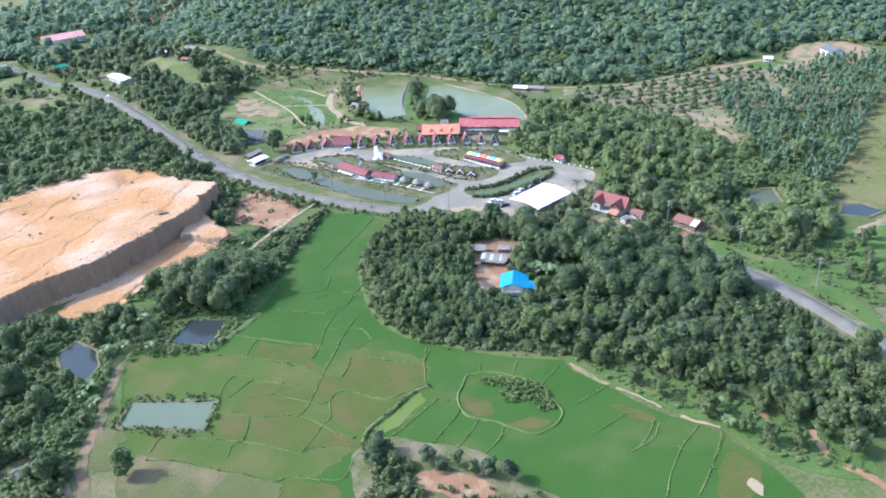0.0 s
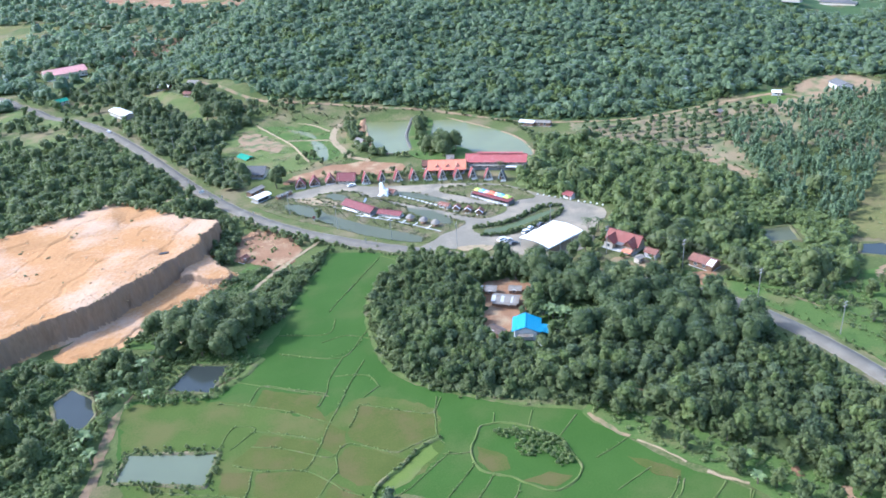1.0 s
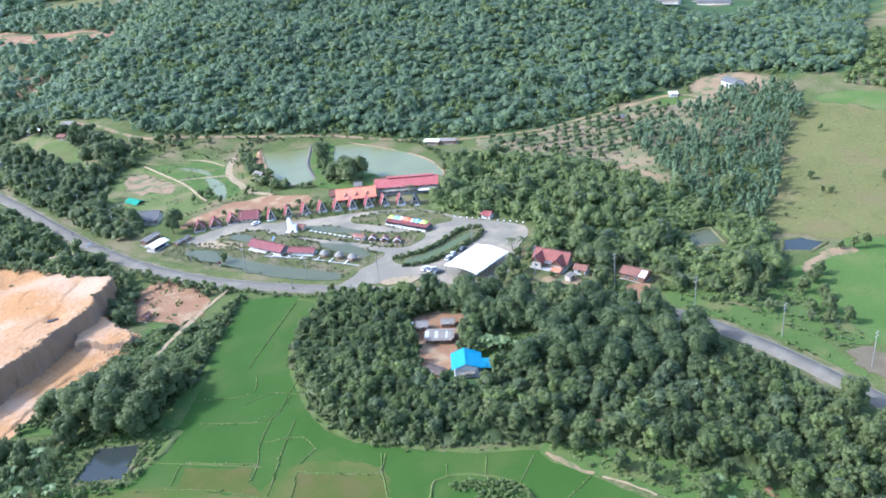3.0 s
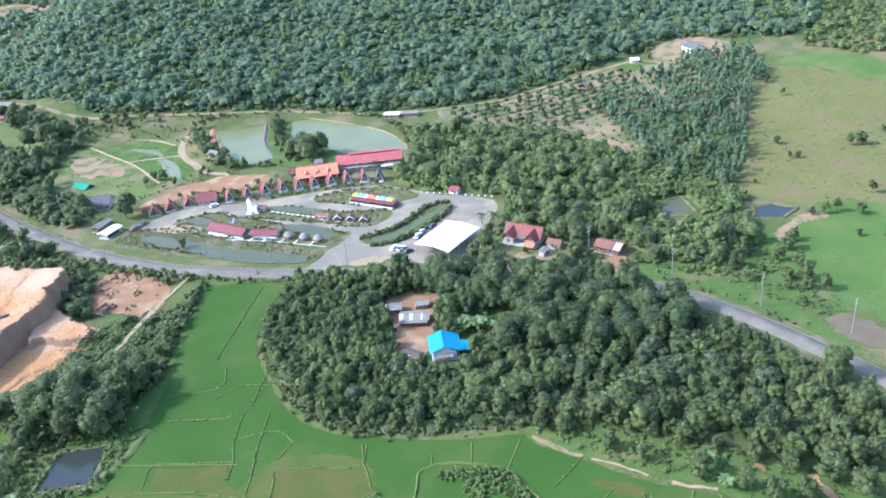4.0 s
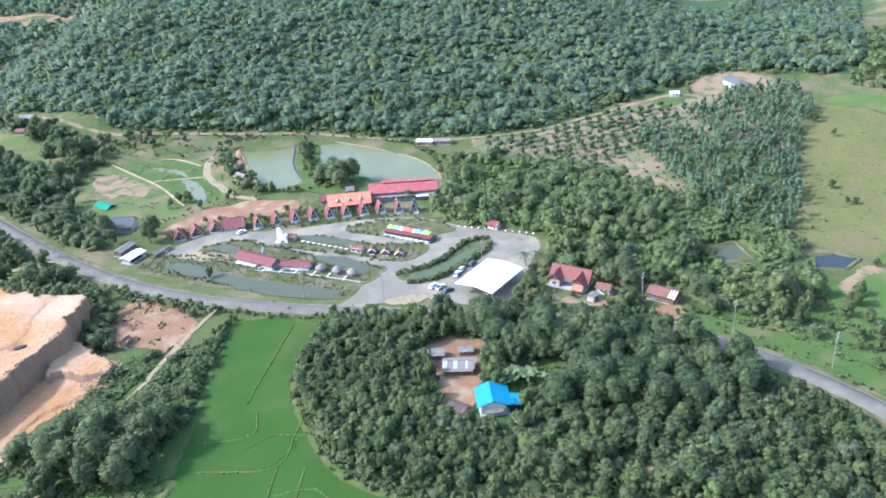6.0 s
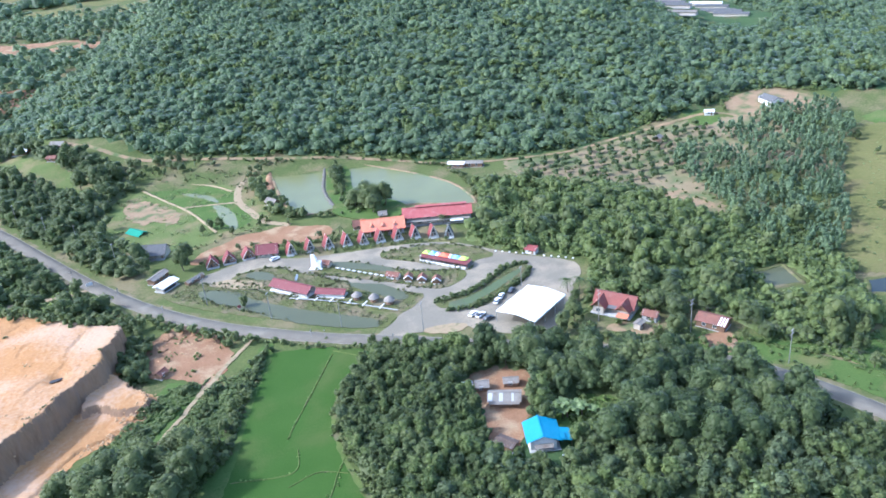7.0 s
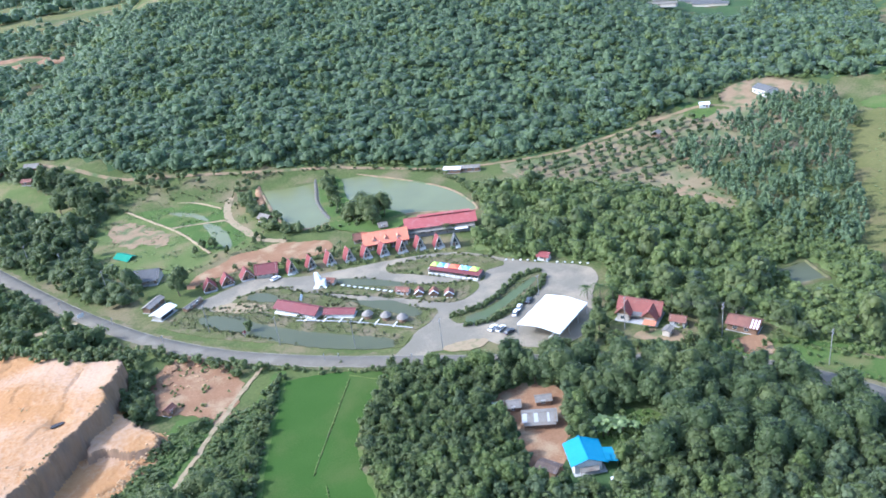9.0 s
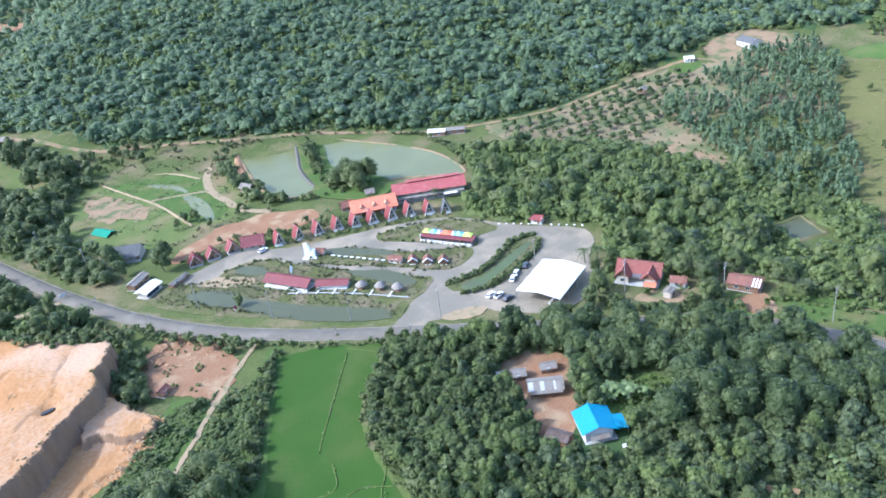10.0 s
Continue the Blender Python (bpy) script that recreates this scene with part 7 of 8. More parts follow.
house("shed", 203, 428.5, -45, 9.0, 4.5, 2.4, 0.8, M_WHITEROOF, M_WOOD, "white-roofed shed at the foot of the hill", "shed", 0.4, windows=2)
house("shed", 211, 423, -40, 10.0, 4.5, 2.4, 0.8, M_GREYROOF, M_WOOD, "long grey-roofed shed at the foot of the hill", "shed", 0.4, windows=2)
house("hill_house", 391, 374.3, -102, 12.0, 8.5, 3.4, 1.6, M_SLATE, M_WHITE, "hillside house with dark roof and long white wall", "house", 0.6, windows=3)
house("hut", 355, 388.5, -40, 5, 3.6, 2.2, 0.9, M_WHITEROOF, M_WHITE, "white hut below the hillside house", "hut", 0.5, windows=1)
root = thing("lookout", at(303, 376, 20), "small timber lookout shelter in the orchard", "shelter")
gable_roof(root, 3.4, 3.4, 4.6, 0.9, M_GREYROOF, 0.5)
part("platform", boxed(-1.8, 1.8, -1.8, 1.8, 2.4, 2.6), M_WOOD, root)
for a in (-1.6, 1.6):
    for b in (-1.6, 1.6):
        part("leg", rodded((a, b, -0.2), (a, b, 4.6), 0.1), M_WOOD, root)
house("hut", 16.2, 312.0, 35, 3.4, 2.8, 2.0, 0.9, M_RUST, M_WOOD, "rusty workers' hut in the quarry yard", "hut", 0.4, windows=1)
house("farmhouse", -58.0, 174.5, 25, 4.2, 3.4, 2.2, 1.0, M_GREYROOF, M_WOOD, "farm hut with a weathered grey roof", "hut", 0.4, windows=1)
house("warehouse", -38, 588, -65, 24, 7.5, 3.2, 0.9, M_WHITEROOF, M_CREAM, "roadside warehouse with a white roof", "warehouse", 0.8, windows=4)
house("school", -90, 768, 18, 34, 18, 4.5, 3.2, M_PINK, M_CREAM, "far school building under a long pink-red roof", "school", 1.0, windows=8)
house("cottage", -84, 657, 30, 9, 6, 2.6, 1.4, M_NET, M_CREAM, "far cottage with a turquoise sheet roof", "house", 0.6, windows=2)
house("cottage", -7, 624, -30, 10, 6, 2.6, 1.5, M_WHITEROOF, M_WOOD, "far cottage with a pale roof among trees", "house", 0.6, windows=2)
house("cottage", 15, 610, -40, 9, 6, 2.6, 1.5, M_GREYROOF, M_WOOD, "far cottage with a grey roof among trees", "house", 0.6, windows=2)
house("cottage", 9, 592, -40, 6, 4, 2.3, 1.0, M_RUST, M_WOOD, "far cottage with a rusty roof", "house", 0.5, windows=1)
for k in range(7):
    x, y = 573 - k * 8.5, 678 - k * 15.5
    house("farm_shed", x, y, 118, 34, 6.5, 2.6, 1.2, M_SLATE if k % 3 else M_GREYROOF, M_CREAM, "long far farm shed with a grey sheet roof", "farm shed", 0.6, windows=8)
for k in range(5):
    x, y = 601 - k * 8.5, 627 - k * 15.5
    house("farm_shed", x, y, 118, 30, 6.5, 2.6, 1.2, M_WHITEROOF if k == 0 else M_SLATE, M_CREAM, "long far farm shed with a white sheet roof" if k == 0 else "long far farm shed with a grey sheet roof", "farm shed", 0.6, windows=8)

for x, y, k in ((362, 397, 0.8), (368, 391, 0.7), (371, 398, 0.9), (365, 386, 0.55), (376, 366, 0.45), (383, 360, 0.5), (394, 364, 0.4), (404, 353, 0.45), (408, 357, 0.4)):
    tree(x, y, k, pick=int(x) % 6, turn=x, label="leafy tree round the hillside clearing", group="hillside trees")

# ---- power poles and cables ----
M_POLE = surface("weathered_concrete_pole", (0.23, 0.22, 0.2), (0.31, 0.3, 0.275), 0.9, 0.5, 5.0, 0.1, world_space=False)


def power_pole(x, y, h=12.5, turn=0.0, arms=2, lean=0.0):
    root = thing("power_pole", at(x, y, turn), "tall tapering concrete power pole with crossarms", "power pole", "power poles")
    part("shaft", rodded((0, 0, -0.3), (lean, 0, h), 0.16, 0.1), M_POLE, root)
    for k in range(arms):
        arm = part("crossarm", boxed(lean - 1.1, lean + 1.1, -0.07, 0.07, h - 0.5 - k * 1.4, h - 0.36 - k * 1.4), M_CONCRETE, root)
        for a in (-1.0, 0.0, 1.0):
            part("insulator", rodded((lean + a, 0, h - 0.36 - k * 1.4), (lean + a, 0, h - 0.1 - k * 1.4), 0.07, 0.05, n=6), M_WOOD, arm)
    return root


EAST_LINE = [(156.5, 250.5), (176, 226), (186.0, 194.5), (194.8, 164.6), (202.5, 138), (205, 108)]
FRONT_LINE = [(42.8, 354.5), (60.3, 326.2), (80.0, 304.3), (103.2, 283.2)]
for x, y in EAST_LINE:
    power_pole(x, y, 12.8, 15)
for x, y in FRONT_LINE:
    power_pole(x, y, 12.0, 45, 1)
power_pole(150, 289, 9.0, 20, 1)
for x, y in ((-6, 478), (6, 454), (18, 418), (-18, 510), (-40, 560)):
    power_pole(x, y, 12.0, 60, 1)


def cables(points, wires, turn):
    """Sagging wires, one piece a span."""
    root = thing("power_line", Matrix.Identity(4), "thin sagging power cables between the poles", "power line")
    c, s = math.cos(radians(turn)), math.sin(radians(turn))
    for h, off in wires:
        for (x0, y0), (x1, y1) in zip(points, points[1:]):
            p = [Vector((x0 + off * c + (x1 - x0) * t, y0 + off * s + (y1 - y0) * t, h - 4 * 0.6 * t * (1 - t))) for t in np.linspace(0, 1, 9)]
            n, bm = 4, bmesh.new()
            rings = [[bm.verts.new(q + Vector((0.017 * math.cos(a), 0.017 * math.cos(a), 0.017 * math.sin(a)))) for a in (0, 1.57, 3.14, 4.71)] for q in p]
            for lo, hi in zip(rings, rings[1:]):
                for m in range(n):
                    bm.faces.new((lo[m], lo[(m + 1) % n], hi[(m + 1) % n], hi[m]))
            part("cable", bm, M_SLATE, root)


cables(EAST_LINE, ((12.4, -1.0), (12.4, 0.0), (12.4, 1.0), (11.0, 0.0)), 15)
cables(FRONT_LINE, ((11.7, -1.0), (11.7, 1.0)), 45)
M_POST = surface("marker_post", (0.2, 0.2, 0.2), (0.3, 0.3, 0.3), 0.7, 1.0, 5.0, 0.0, world_space=False)
for x, y in ((-3, 419), (12, 387), (24.6, 358), (66.5, 303), (70.6, 300.0), (89.5, 282)):
    s = thing("road_sign", at(x + 3.0 * 0.6, y + 3.0 * 0.6, 40), "small roadside sign on a thin post", "road sign", "road signs")
    part("post", rodded((0, 0, 0), (0, 0, 3.0), 0.06), M_POST, s)
    part("plate", boxed(-0.35, 0.35, -0.02, 0.02, 2.3, 3.0), M_METAL, s)
bb = thing("billboard", at(4.5, 404.5, 20), "small white roadside billboard", "billboard")
part("panel", boxed(-1.4, 1.4, -0.06, 0.06, 0.8, 2.3), M_WHITE, bb)
for a in (-1.1, 1.1):
    part("post", rodded((a, 0, 0), (a, 0, 0.9), 0.06), M_METAL, bb)
sh = thing("spirit_house", at(52.3, 341.3, 20), "tiny red-roofed spirit house on a post", "shrine")
part("post", rodded((0, 0, 0), (0, 0, 1.3), 0.15), M_WHITE, sh)
part("body", boxed(-0.4, 0.4, -0.4, 0.4, 1.3, 1.9), M_WHITE, sh)
gable_roof(sh, 0.8, 0.8, 1.9, 0.7, M_RED, 0.2, t=0.05, cap=False)

# ---- palms, banana plants, bamboo ----
def palm_mesh():
    """Arching fronds of many leaflets round a crown."""
    r2 = np.random.default_rng(5)
    vs, fs = [], []
    for k in range(15):
        a, lift = k * 2.4, r2.uniform(0.1, 1.1)
        prev = None
        for i in range(9):
            t = i / 8
            out = 3.3 * t
            z = 2.0 * lift * t - 3.2 * t * t * (1.15 - 0.5 * lift)
            c = np.array([out * math.cos(a), out * math.sin(a), z])
            side = np.array([-math.sin(a), math.cos(a), 0])
            if prev is not None:
                w = 0.75 * math.sin(min(1, t + 0.15) * 2.6)
                for sgn in (-1, 1):
                    b = len(vs)
                    tip = c + side * sgn * w + np.array([0, 0, -0.35 * w])
                    vs += [prev, prev * 0.55 + c * 0.45, tip + (c - prev) * 0.35, tip]
                    fs.append([b, b + 1, b + 2, b + 3])
            prev = c
    return np.array(vs), np.array(fs), r2.uniform(0, 0.6, len(fs))


def banana_mesh():
    r2 = np.random.default_rng(9)
    vs, fs = [], []
    for k in range(8):
        a, lift = k * 2.4, r2.uniform(0.5, 1.3)
        prev = None
        for i in range(6):
            t = i / 5
            c = np.array([1.5 * t * math.cos(a), 1.5 * t * math.sin(a), 1.6 * lift * t - 1.5 * t * t])
            side = np.array([-math.sin(a), math.cos(a), 0.25]) * 0.42 * math.sin(0.35 + t * 2.6)
            if prev is not None:
                b = len(vs)
                vs += [prev[0] - prev[1], prev[0] + prev[1], c + side, c - side]
                fs.append([b, b + 1, b + 2, b + 3])
            prev = (c, side)
    return np.array(vs), np.array(fs), r2.uniform(0.3, 1.0, len(fs))


M_BANANA = foliage("banana_leaves", (0.10, 0.16, 0.045), (0.26, 0.33, 0.13), rough=0.35)
PALM, BANANA = palm_mesh(), banana_mesh()
LEAF_MESH = {}


def stemmed(name, x, y, shape, mat, h, s, label, category, group, r0=0.17):
    root = thing(name, Matrix.LocRotScale((x, y, float(height(x, y))), Euler((0, 0, x * 3.1)), (s, s, s)), label, category, group)
    if name not in LEAF_MESH:
        crown = mesh_object("fronds", shape[0] + np.array([0.35, 0, h]), shape[1], mat, root, tint=shape[2])
        bm = bmesh.new()
        rod(bm, (0, 0, -0.3), (0.2, 0, h * 0.5), r0 * 1.3, r0, 8)
        rod(bm, (0.2, 0, h * 0.5), (0.35, 0, h + 0.05), r0, r0 * 0.8, 8)
        trunk = part("trunk", bm, M_BARK, root)
        LEAF_MESH[name] = (trunk.data, crown.data)
    else:
        for n, me in zip(("trunk", "fronds"), LEAF_MESH[name]):
            new(n, me).parent = root
    return root


for x, y, s in ((114, 228, 1.0), (117.5, 230, 0.85), (164, 271, 1.0), (167, 267, 0.9), (161, 274, 0.95), (212, 202, 1.0), (181, 252, 0.9), (194, 236, 0.95), (100, 190, 0.8), (90, 384, 0.6), (113, 384, 0.65), (103, 386, 0.6), (76, 393, 0.6), (157, 363, 0.75), (98, 412, 0.55), (-24, 238, 0.8), (-30, 246, 0.8), (-56, 243, 0.8), (128, 377, 0.55), (-26, 226, 0.75), (-24, 232, 0.8), (-33, 232, 0.7), (-22, 244, 0.75), (-60, 256, 0.8), (-36, 216, 0.6)):
    stemmed("coconut_palm", x, y, PALM, M_PALM, 6.2, s, "coconut palm with drooping fronds", "palm", "coconut palms")
r = np.random.default_rng(51)
for x, y in ((109, 216), (111, 217), (113, 217.5), (115, 216), (117, 214), (118.5, 211), (116, 211.5), (112, 214.5), (120, 209), (114, 213), (136, 158), (139, 155), (142, 152), (133, 161), (146, 149), (197, 222), (125, 118), (127, 127), (-31, 226), (-26, 240), (-24, 222), (-38, 226), (-41, 207), (-33, 238), (-45, 203), (-41, 197)):
    stemmed("banana_plant", x + r.normal(0, 0.4), y + r.normal(0, 0.4), BANANA, M_BANANA, 1.9, r.uniform(1.3, 1.9), "banana plant with broad pale leaves", "banana plant", "banana plants", 0.13)

# ---- single trees about the place ----
for x, y, s, k in ((180.5, 128, 1.0, "B"), (-10, 250, 1.1, "B"), (7, 254, 1.0, "B"), (13, 263, 1.0, "B"), (-19, 264, 0.9, "B"), (0, 265, 1.0, "B"), (-6, 242, 0.9, "B"), (-64, 215, 1.1, "B"), (-56, 204, 0.8, "B"), (-69, 244, 0.9, "B"), (-50, 172, 0.7, "B"), (-36, 247, 0.7, "B"), (-3, 247, 1.3, "B"), (-13, 257, 1.25, "B"), (3, 259, 1.2, "B"), (-7, 263, 1.1, "B"), (-2, 254, 1.2, "B"), (10, 264, 0.8, "B"), (5, 241.5, 1.15, "B"), (10.5, 247, 1.2, "B"), (0.5, 237.5, 0.95, "B"), (15, 253, 1.05, "B"), (-22, 262, 0.8, "B"), (-17, 247, 0.9, "B"), (8, 252, 0.8, "B"), (42.5, 394, 1.0, "B"), (46, 402, 0.85, "B"), (139, 405, 1.25, "B"), (146, 403, 1.1, "B"), (133, 411, 0.95, "B"), (137, 398, 0.95, "B"), (141, 415, 1.0, "B"), (138, 446, 0.7, "B"), (141, 458, 0.75, "B"), (28, 535, 1.35, "B"), (18, 540, 1.1, "B"), (38, 537, 1.0, "B"), (150, 256, 0.75, "B"), (142, 252, 0.7, "B"), (176, 243, 0.85, "B"), (179, 236, 0.9, "B"), (185, 245, 0.85, "B"), (190, 232, 0.8, "B"), (171, 228, 0.75, "B"), (195, 217, 0.8, "B"), (192, 208, 0.6, "B")):
    tree(x, y, s, shapes=BIG, pick=int(x) % 4, turn=x, label="broad dark green shade tree", group="shade trees")
for x, y, s in ((55, 343.5, 0.75), (69, 431, 0.95), (65, 434, 0.9), (60, 429, 0.8), (72, 419, 0.7), (86, 421, 0.6), (89, 427, 0.6), (74, 538, 0.9), (116, 530, 0.9), (121, 527, 0.8), (130, 522, 0.9), (108, 533, 0.8), (-18, 530, 1.0), (-5, 476, 0.9), (3, 475, 0.9), (139, 449, 0.9), (137, 439, 0.8), (148, 466, 0.7), (136, 434, 0.8), (138, 421, 0.7), (134, 414, 0.6), (137, 425, 0.5), (150, 478, 0.6)):
    tree(x, y, s, pick=int(x) % 6, turn=x, label="leafy green tree standing alone", group="single trees")
for x, y, s in ((105, 388, 0.5), (121, 386, 0.5), (110, 384, 0.45), (98, 385, 0.5), (88, 390, 0.5), (82, 392, 0.45), (92, 383, 0.4), (107, 379.5, 0.4), (114, 376.5, 0.4), (121, 373.5, 0.4), (128, 370, 0.38), (153, 372, 0.6), (160, 362, 0.6), (148, 360, 0.4), (69, 400, 0.5), (63, 394, 0.45), (75, 397, 0.5), (57, 394, 0.5)):
    tree(x, y, s, pick=int(x) % 6, turn=x, leaf=M_LEAF, label="small garden tree behind the cabins", group="garden trees")
for x, y, s in ((159, 267, 0.8), (154, 262, 0.7), (160, 258, 0.55), (133, 253, 0.8), (128, 250, 0.7), (137, 248, 0.8), (146, 246, 0.7), (150, 238, 0.7), (156, 234, 0.7), (165, 230, 0.6), (175, 247, 0.9), (187, 238, 0.9), (180, 213, 0.5), (186, 212, 0.6), (178, 262, 0.9), (172, 266, 0.9), (183, 256, 1.0), (191, 250, 0.9), (178, 274, 0.9), (172, 272, 0.7), (160, 244, 0.5)):
    tree(x, y, s, pick=int(x) % 6, turn=x, leaf=M_LEAF_LIGHT if int(x) % 4 == 0 else M_LEAF, label="leafy tree among the roadside houses", group="roadside trees")
patch("knoll", [(24, 132), (26, 146), (33, 151), (40, 150), (46, 145), (57, 138), (64, 128), (67, 119), (71, 110), (60, 92), (30, 98), (17, 114)], 0.16, M_VERGE, "rough grassy knoll at the paddy edge", "knoll", 0.7)
patch("bare_soil", [(40, 134), (47, 133), (55, 127), (58, 121), (52, 116), (46, 124), (40, 129)], 0.22, M_DIRT, "reddish trodden soil under the fruit trees", "bare soil", 0.8)
for x, y, s, leaf in ((45, 137.5, 1.0, M_LEAF_GREY), (52, 132.5, 1.05, M_LEAF), (54.8, 128.2, 0.85, M_LEAF), (58.6, 126.6, 1.0, M_LEAF_GREY), (62.2, 122.8, 1.25, M_LEAF_GREY), (34.5, 145.5, 1.2, M_LEAF_GREY), (31.5, 142, 1.1, M_LEAF_GREY), (47.5, 132.8, 0.7, M_LEAF_GREY), (37, 139, 0.85, M_LEAF), (34, 135, 0.8, M_LEAF)):
    tree(x, y, s, pick=int(x * 3) % 6, turn=x, leaf=leaf, tall=0.85, label="rounded fruit tree at the paddy edge" if leaf is M_LEAF else "rounded pale-leaved fruit tree at the paddy edge", group="fruit trees")
kn = np.concatenate([scatter([(22, 128), (28, 134), (33, 146), (38, 146), (41, 138), (40, 128), (45, 118), (30, 110), (20, 116)], 1.9, seed=171), scatter([(45, 128), (56, 122), (66, 118), (70, 108), (58, 96), (44, 108)], 3.2, seed=172)])
joined("knoll_bushes", crowns(kn, BUSHES, 0.6, 1.7, 173), M_LEAF, "thick rounded bushes on the knoll", "shrubs")
for x, y, s in ((103, 162, 0.75), (107, 157, 0.9), (112, 145, 0.75), (116, 137, 0.7), (128, 135, 0.85), (123, 124, 0.95), (128, 115, 0.75), (137, 120, 0.8), (131, 109, 0.9), (137, 105, 0.85), (145, 105, 1.1), (153, 105, 1.1), (148, 98, 1.1), (124, 142, 0.6), (133, 128, 0.6), (120, 150, 0.8), (142, 113, 0.9)):
    tree(x, y, s * 1.22, pick=int(x) % 6, turn=x, label="small round tree on the grassy margin", group="margin trees")
for x, y, s in ((270, 228, 0.4), (309, 248, 0.7), (360, 284, 0.7), (300, 234, 0.6), (303, 232, 0.55), (333, 222, 1.1), (330, 225, 0.9), (294, 191, 0.95), (353, 224, 0.6), (357, 221, 0.6), (373, 228, 0.8), (341, 207, 0.8), (370, 303, 0.9), (262, 195, 0.6), (270, 190, 1.0), (275, 183, 0.9), (266, 192, 0.8), (259, 173, 0.5), (264, 166, 0.4)):
    tree(x, y, s, pick=int(x) % 6, turn=x, label="lone bushy tree on the dry pasture", group="pasture trees")
for x, y, s in ((206, 157, 0.4), (204, 178, 0.7), (208, 186, 0.9), (216, 190, 1.0), (222, 194, 0.8), (215, 170, 0.7), (219, 166, 0.9), (218, 158, 0.8), (214, 162, 0.7), (210, 166, 0.6), (223, 180, 0.8), (232, 183, 0.9), (226, 174, 0.7), (239, 186, 0.8), (206, 191, 0.7), (212, 178, 0.5), (201, 200, 0.7)):
    tree(x, y, s * 1.25, pick=int(x) % 6, turn=x, label="bushy tree on the roadside bank", group="bank trees")
BAMBOO = [crown_shape(160, 3.4, -2.2, 8.8, 14, 1100, 0.5, 1.5)]
tree(-31.5, 164.0, 1.0, "bamboo_clump", BAMBOO, M_LEAF_LIGHT, "tall dense bamboo clump at the paddy corner")

# ---- hedges, shrubs and rough growth ----
def along(points, off, spacing, seed, spread=0.5):
    r2 = np.random.default_rng(seed)
    line = np.array(offset_line(points, off)) if len(points) > 2 else np.array(points, float)
    line = curve([tuple(q) for q in line[::2]], spacing)
    return line + r2.normal(0, spread, line.shape)


def shrubs(name, pts, lo, hi, seed, label, mat=None, sink=0.1):
    return joined(name, crowns(np.asarray(pts), BUSHES, lo, hi, seed, sink), mat or M_LEAF, label, "shrubs")


shrubs("canal_hedge", np.concatenate([*[along([(118, 299), (132, 297.5), (145, 302.5), (156, 306.5), (162, 304)], 0, 0.85, 61 + 700 * i, 0.6) for i in range(2)], *[along([(118, 290.5), (126, 286.5), (142, 289.5), (153, 293.5), (161, 299)], 0, 1.0, 62 + 700 * i, 0.6) for i in range(2)]]), 0.6, 1.15, 63, "clipped shrub hedges along the green canal")
edges = [along([(59, 368), (64, 357), (74, 341), (85, 325), (96, 308)], 0, 1.9, 164), along([(42, 362), (50, 346), (62, 329), (76, 311), (88, 299)], 0, 2.6, 165), along([(44, 376), (52, 369), (60, 357), (72, 340)], 0, 2.2, 166), along([(119, 348), (127, 337), (137, 322), (142, 315)], 0, 3.2, 64), along([(121, 353), (131, 350), (142, 345), (151, 337), (156, 326)], 0, 2.4, 65), along([(90, 357), (103, 353.5), (113, 341), (124, 327), (137, 317)], 0, 2.0, 66), along([(89, 352), (100, 338), (112, 323), (122, 309.5), (130, 307.5)], 0, 2.6, 67), along([(60, 373), (75, 370), (85, 355), (97, 334), (108, 318), (115, 309)], 0, 1.8, 68), along([(86, 341), (95, 325), (104, 311)], 0, 2.2, 69)]
WET = ([(98, 358), (104, 354), (110, 347), (117, 336), (115, 333), (107, 342), (99, 351)], [(63, 369), (67, 372), (73, 365), (73, 358), (67, 362)], [(95, 337), (101, 331), (107, 325), (111, 313), (109.5, 308), (105, 311), (101, 320), (97, 329)], [(43, 368), (49, 365), (60, 346), (80, 317), (93, 300), (91, 296), (72, 312), (54, 341), (42, 362)], [(119, 291), (124, 288), (142, 293), (156, 299), (158, 302), (131, 294.5), (121, 295)], [(62, 356), (84, 326), (96, 312), (107, 303), (104, 312), (92, 328), (74, 354)], [(124, 340), (140, 314), (150, 320), (136, 342)])
pts = np.concatenate([e + np.random.default_rng(400 + i).normal(0, 0.55, e.shape) for e in edges for i in range(4)])
pts = pts[~inside([(64, 352), (84, 329), (98, 314), (104, 306), (94, 318), (80, 338), (70, 352)], pts[:, 0], pts[:, 1])]
for wet in WET[:5]:
    pts = pts[~inside(wet, pts[:, 0], pts[:, 1])]
shrubs("island_shrubs", pts[::3], 0.3, 0.72, 70, "olive weeds round the garden islands", M_WEED)
shrubs("island_shrubs", pts[1::3], 0.25, 0.6, 270, "low planting round the garden islands", M_LEAF_LIGHT)
shrubs("island_shrubs", pts[2::6], 0.3, 0.7, 170, "dark shrubs round the garden islands")
shrubs("island_shrubs", pts[5::6], 0.3, 0.6, 171, "olive tufts round the garden islands", M_WEED)
lawn = np.concatenate([scatter([(120, 352), (142, 344), (151, 336), (156, 324), (148, 321), (136, 323), (122, 345)], 1.7, seed=281), scatter([(90, 355), (103, 353), (124, 326), (138, 315), (131, 308), (122, 310), (100, 339)], 1.6, seed=282), scatter([(59, 370), (75, 369), (97, 333), (115, 307), (104, 301), (85, 326), (64, 357)], 1.5, seed=283), scatter([(31, 372), (46, 346), (73, 315), (92, 295), (98, 298), (84, 325), (60, 357), (42, 380)], 1.5, seed=284), scatter([(117, 297), (123, 290), (141, 288), (160, 298), (161, 304), (145, 302)], 1.4, seed=285)])
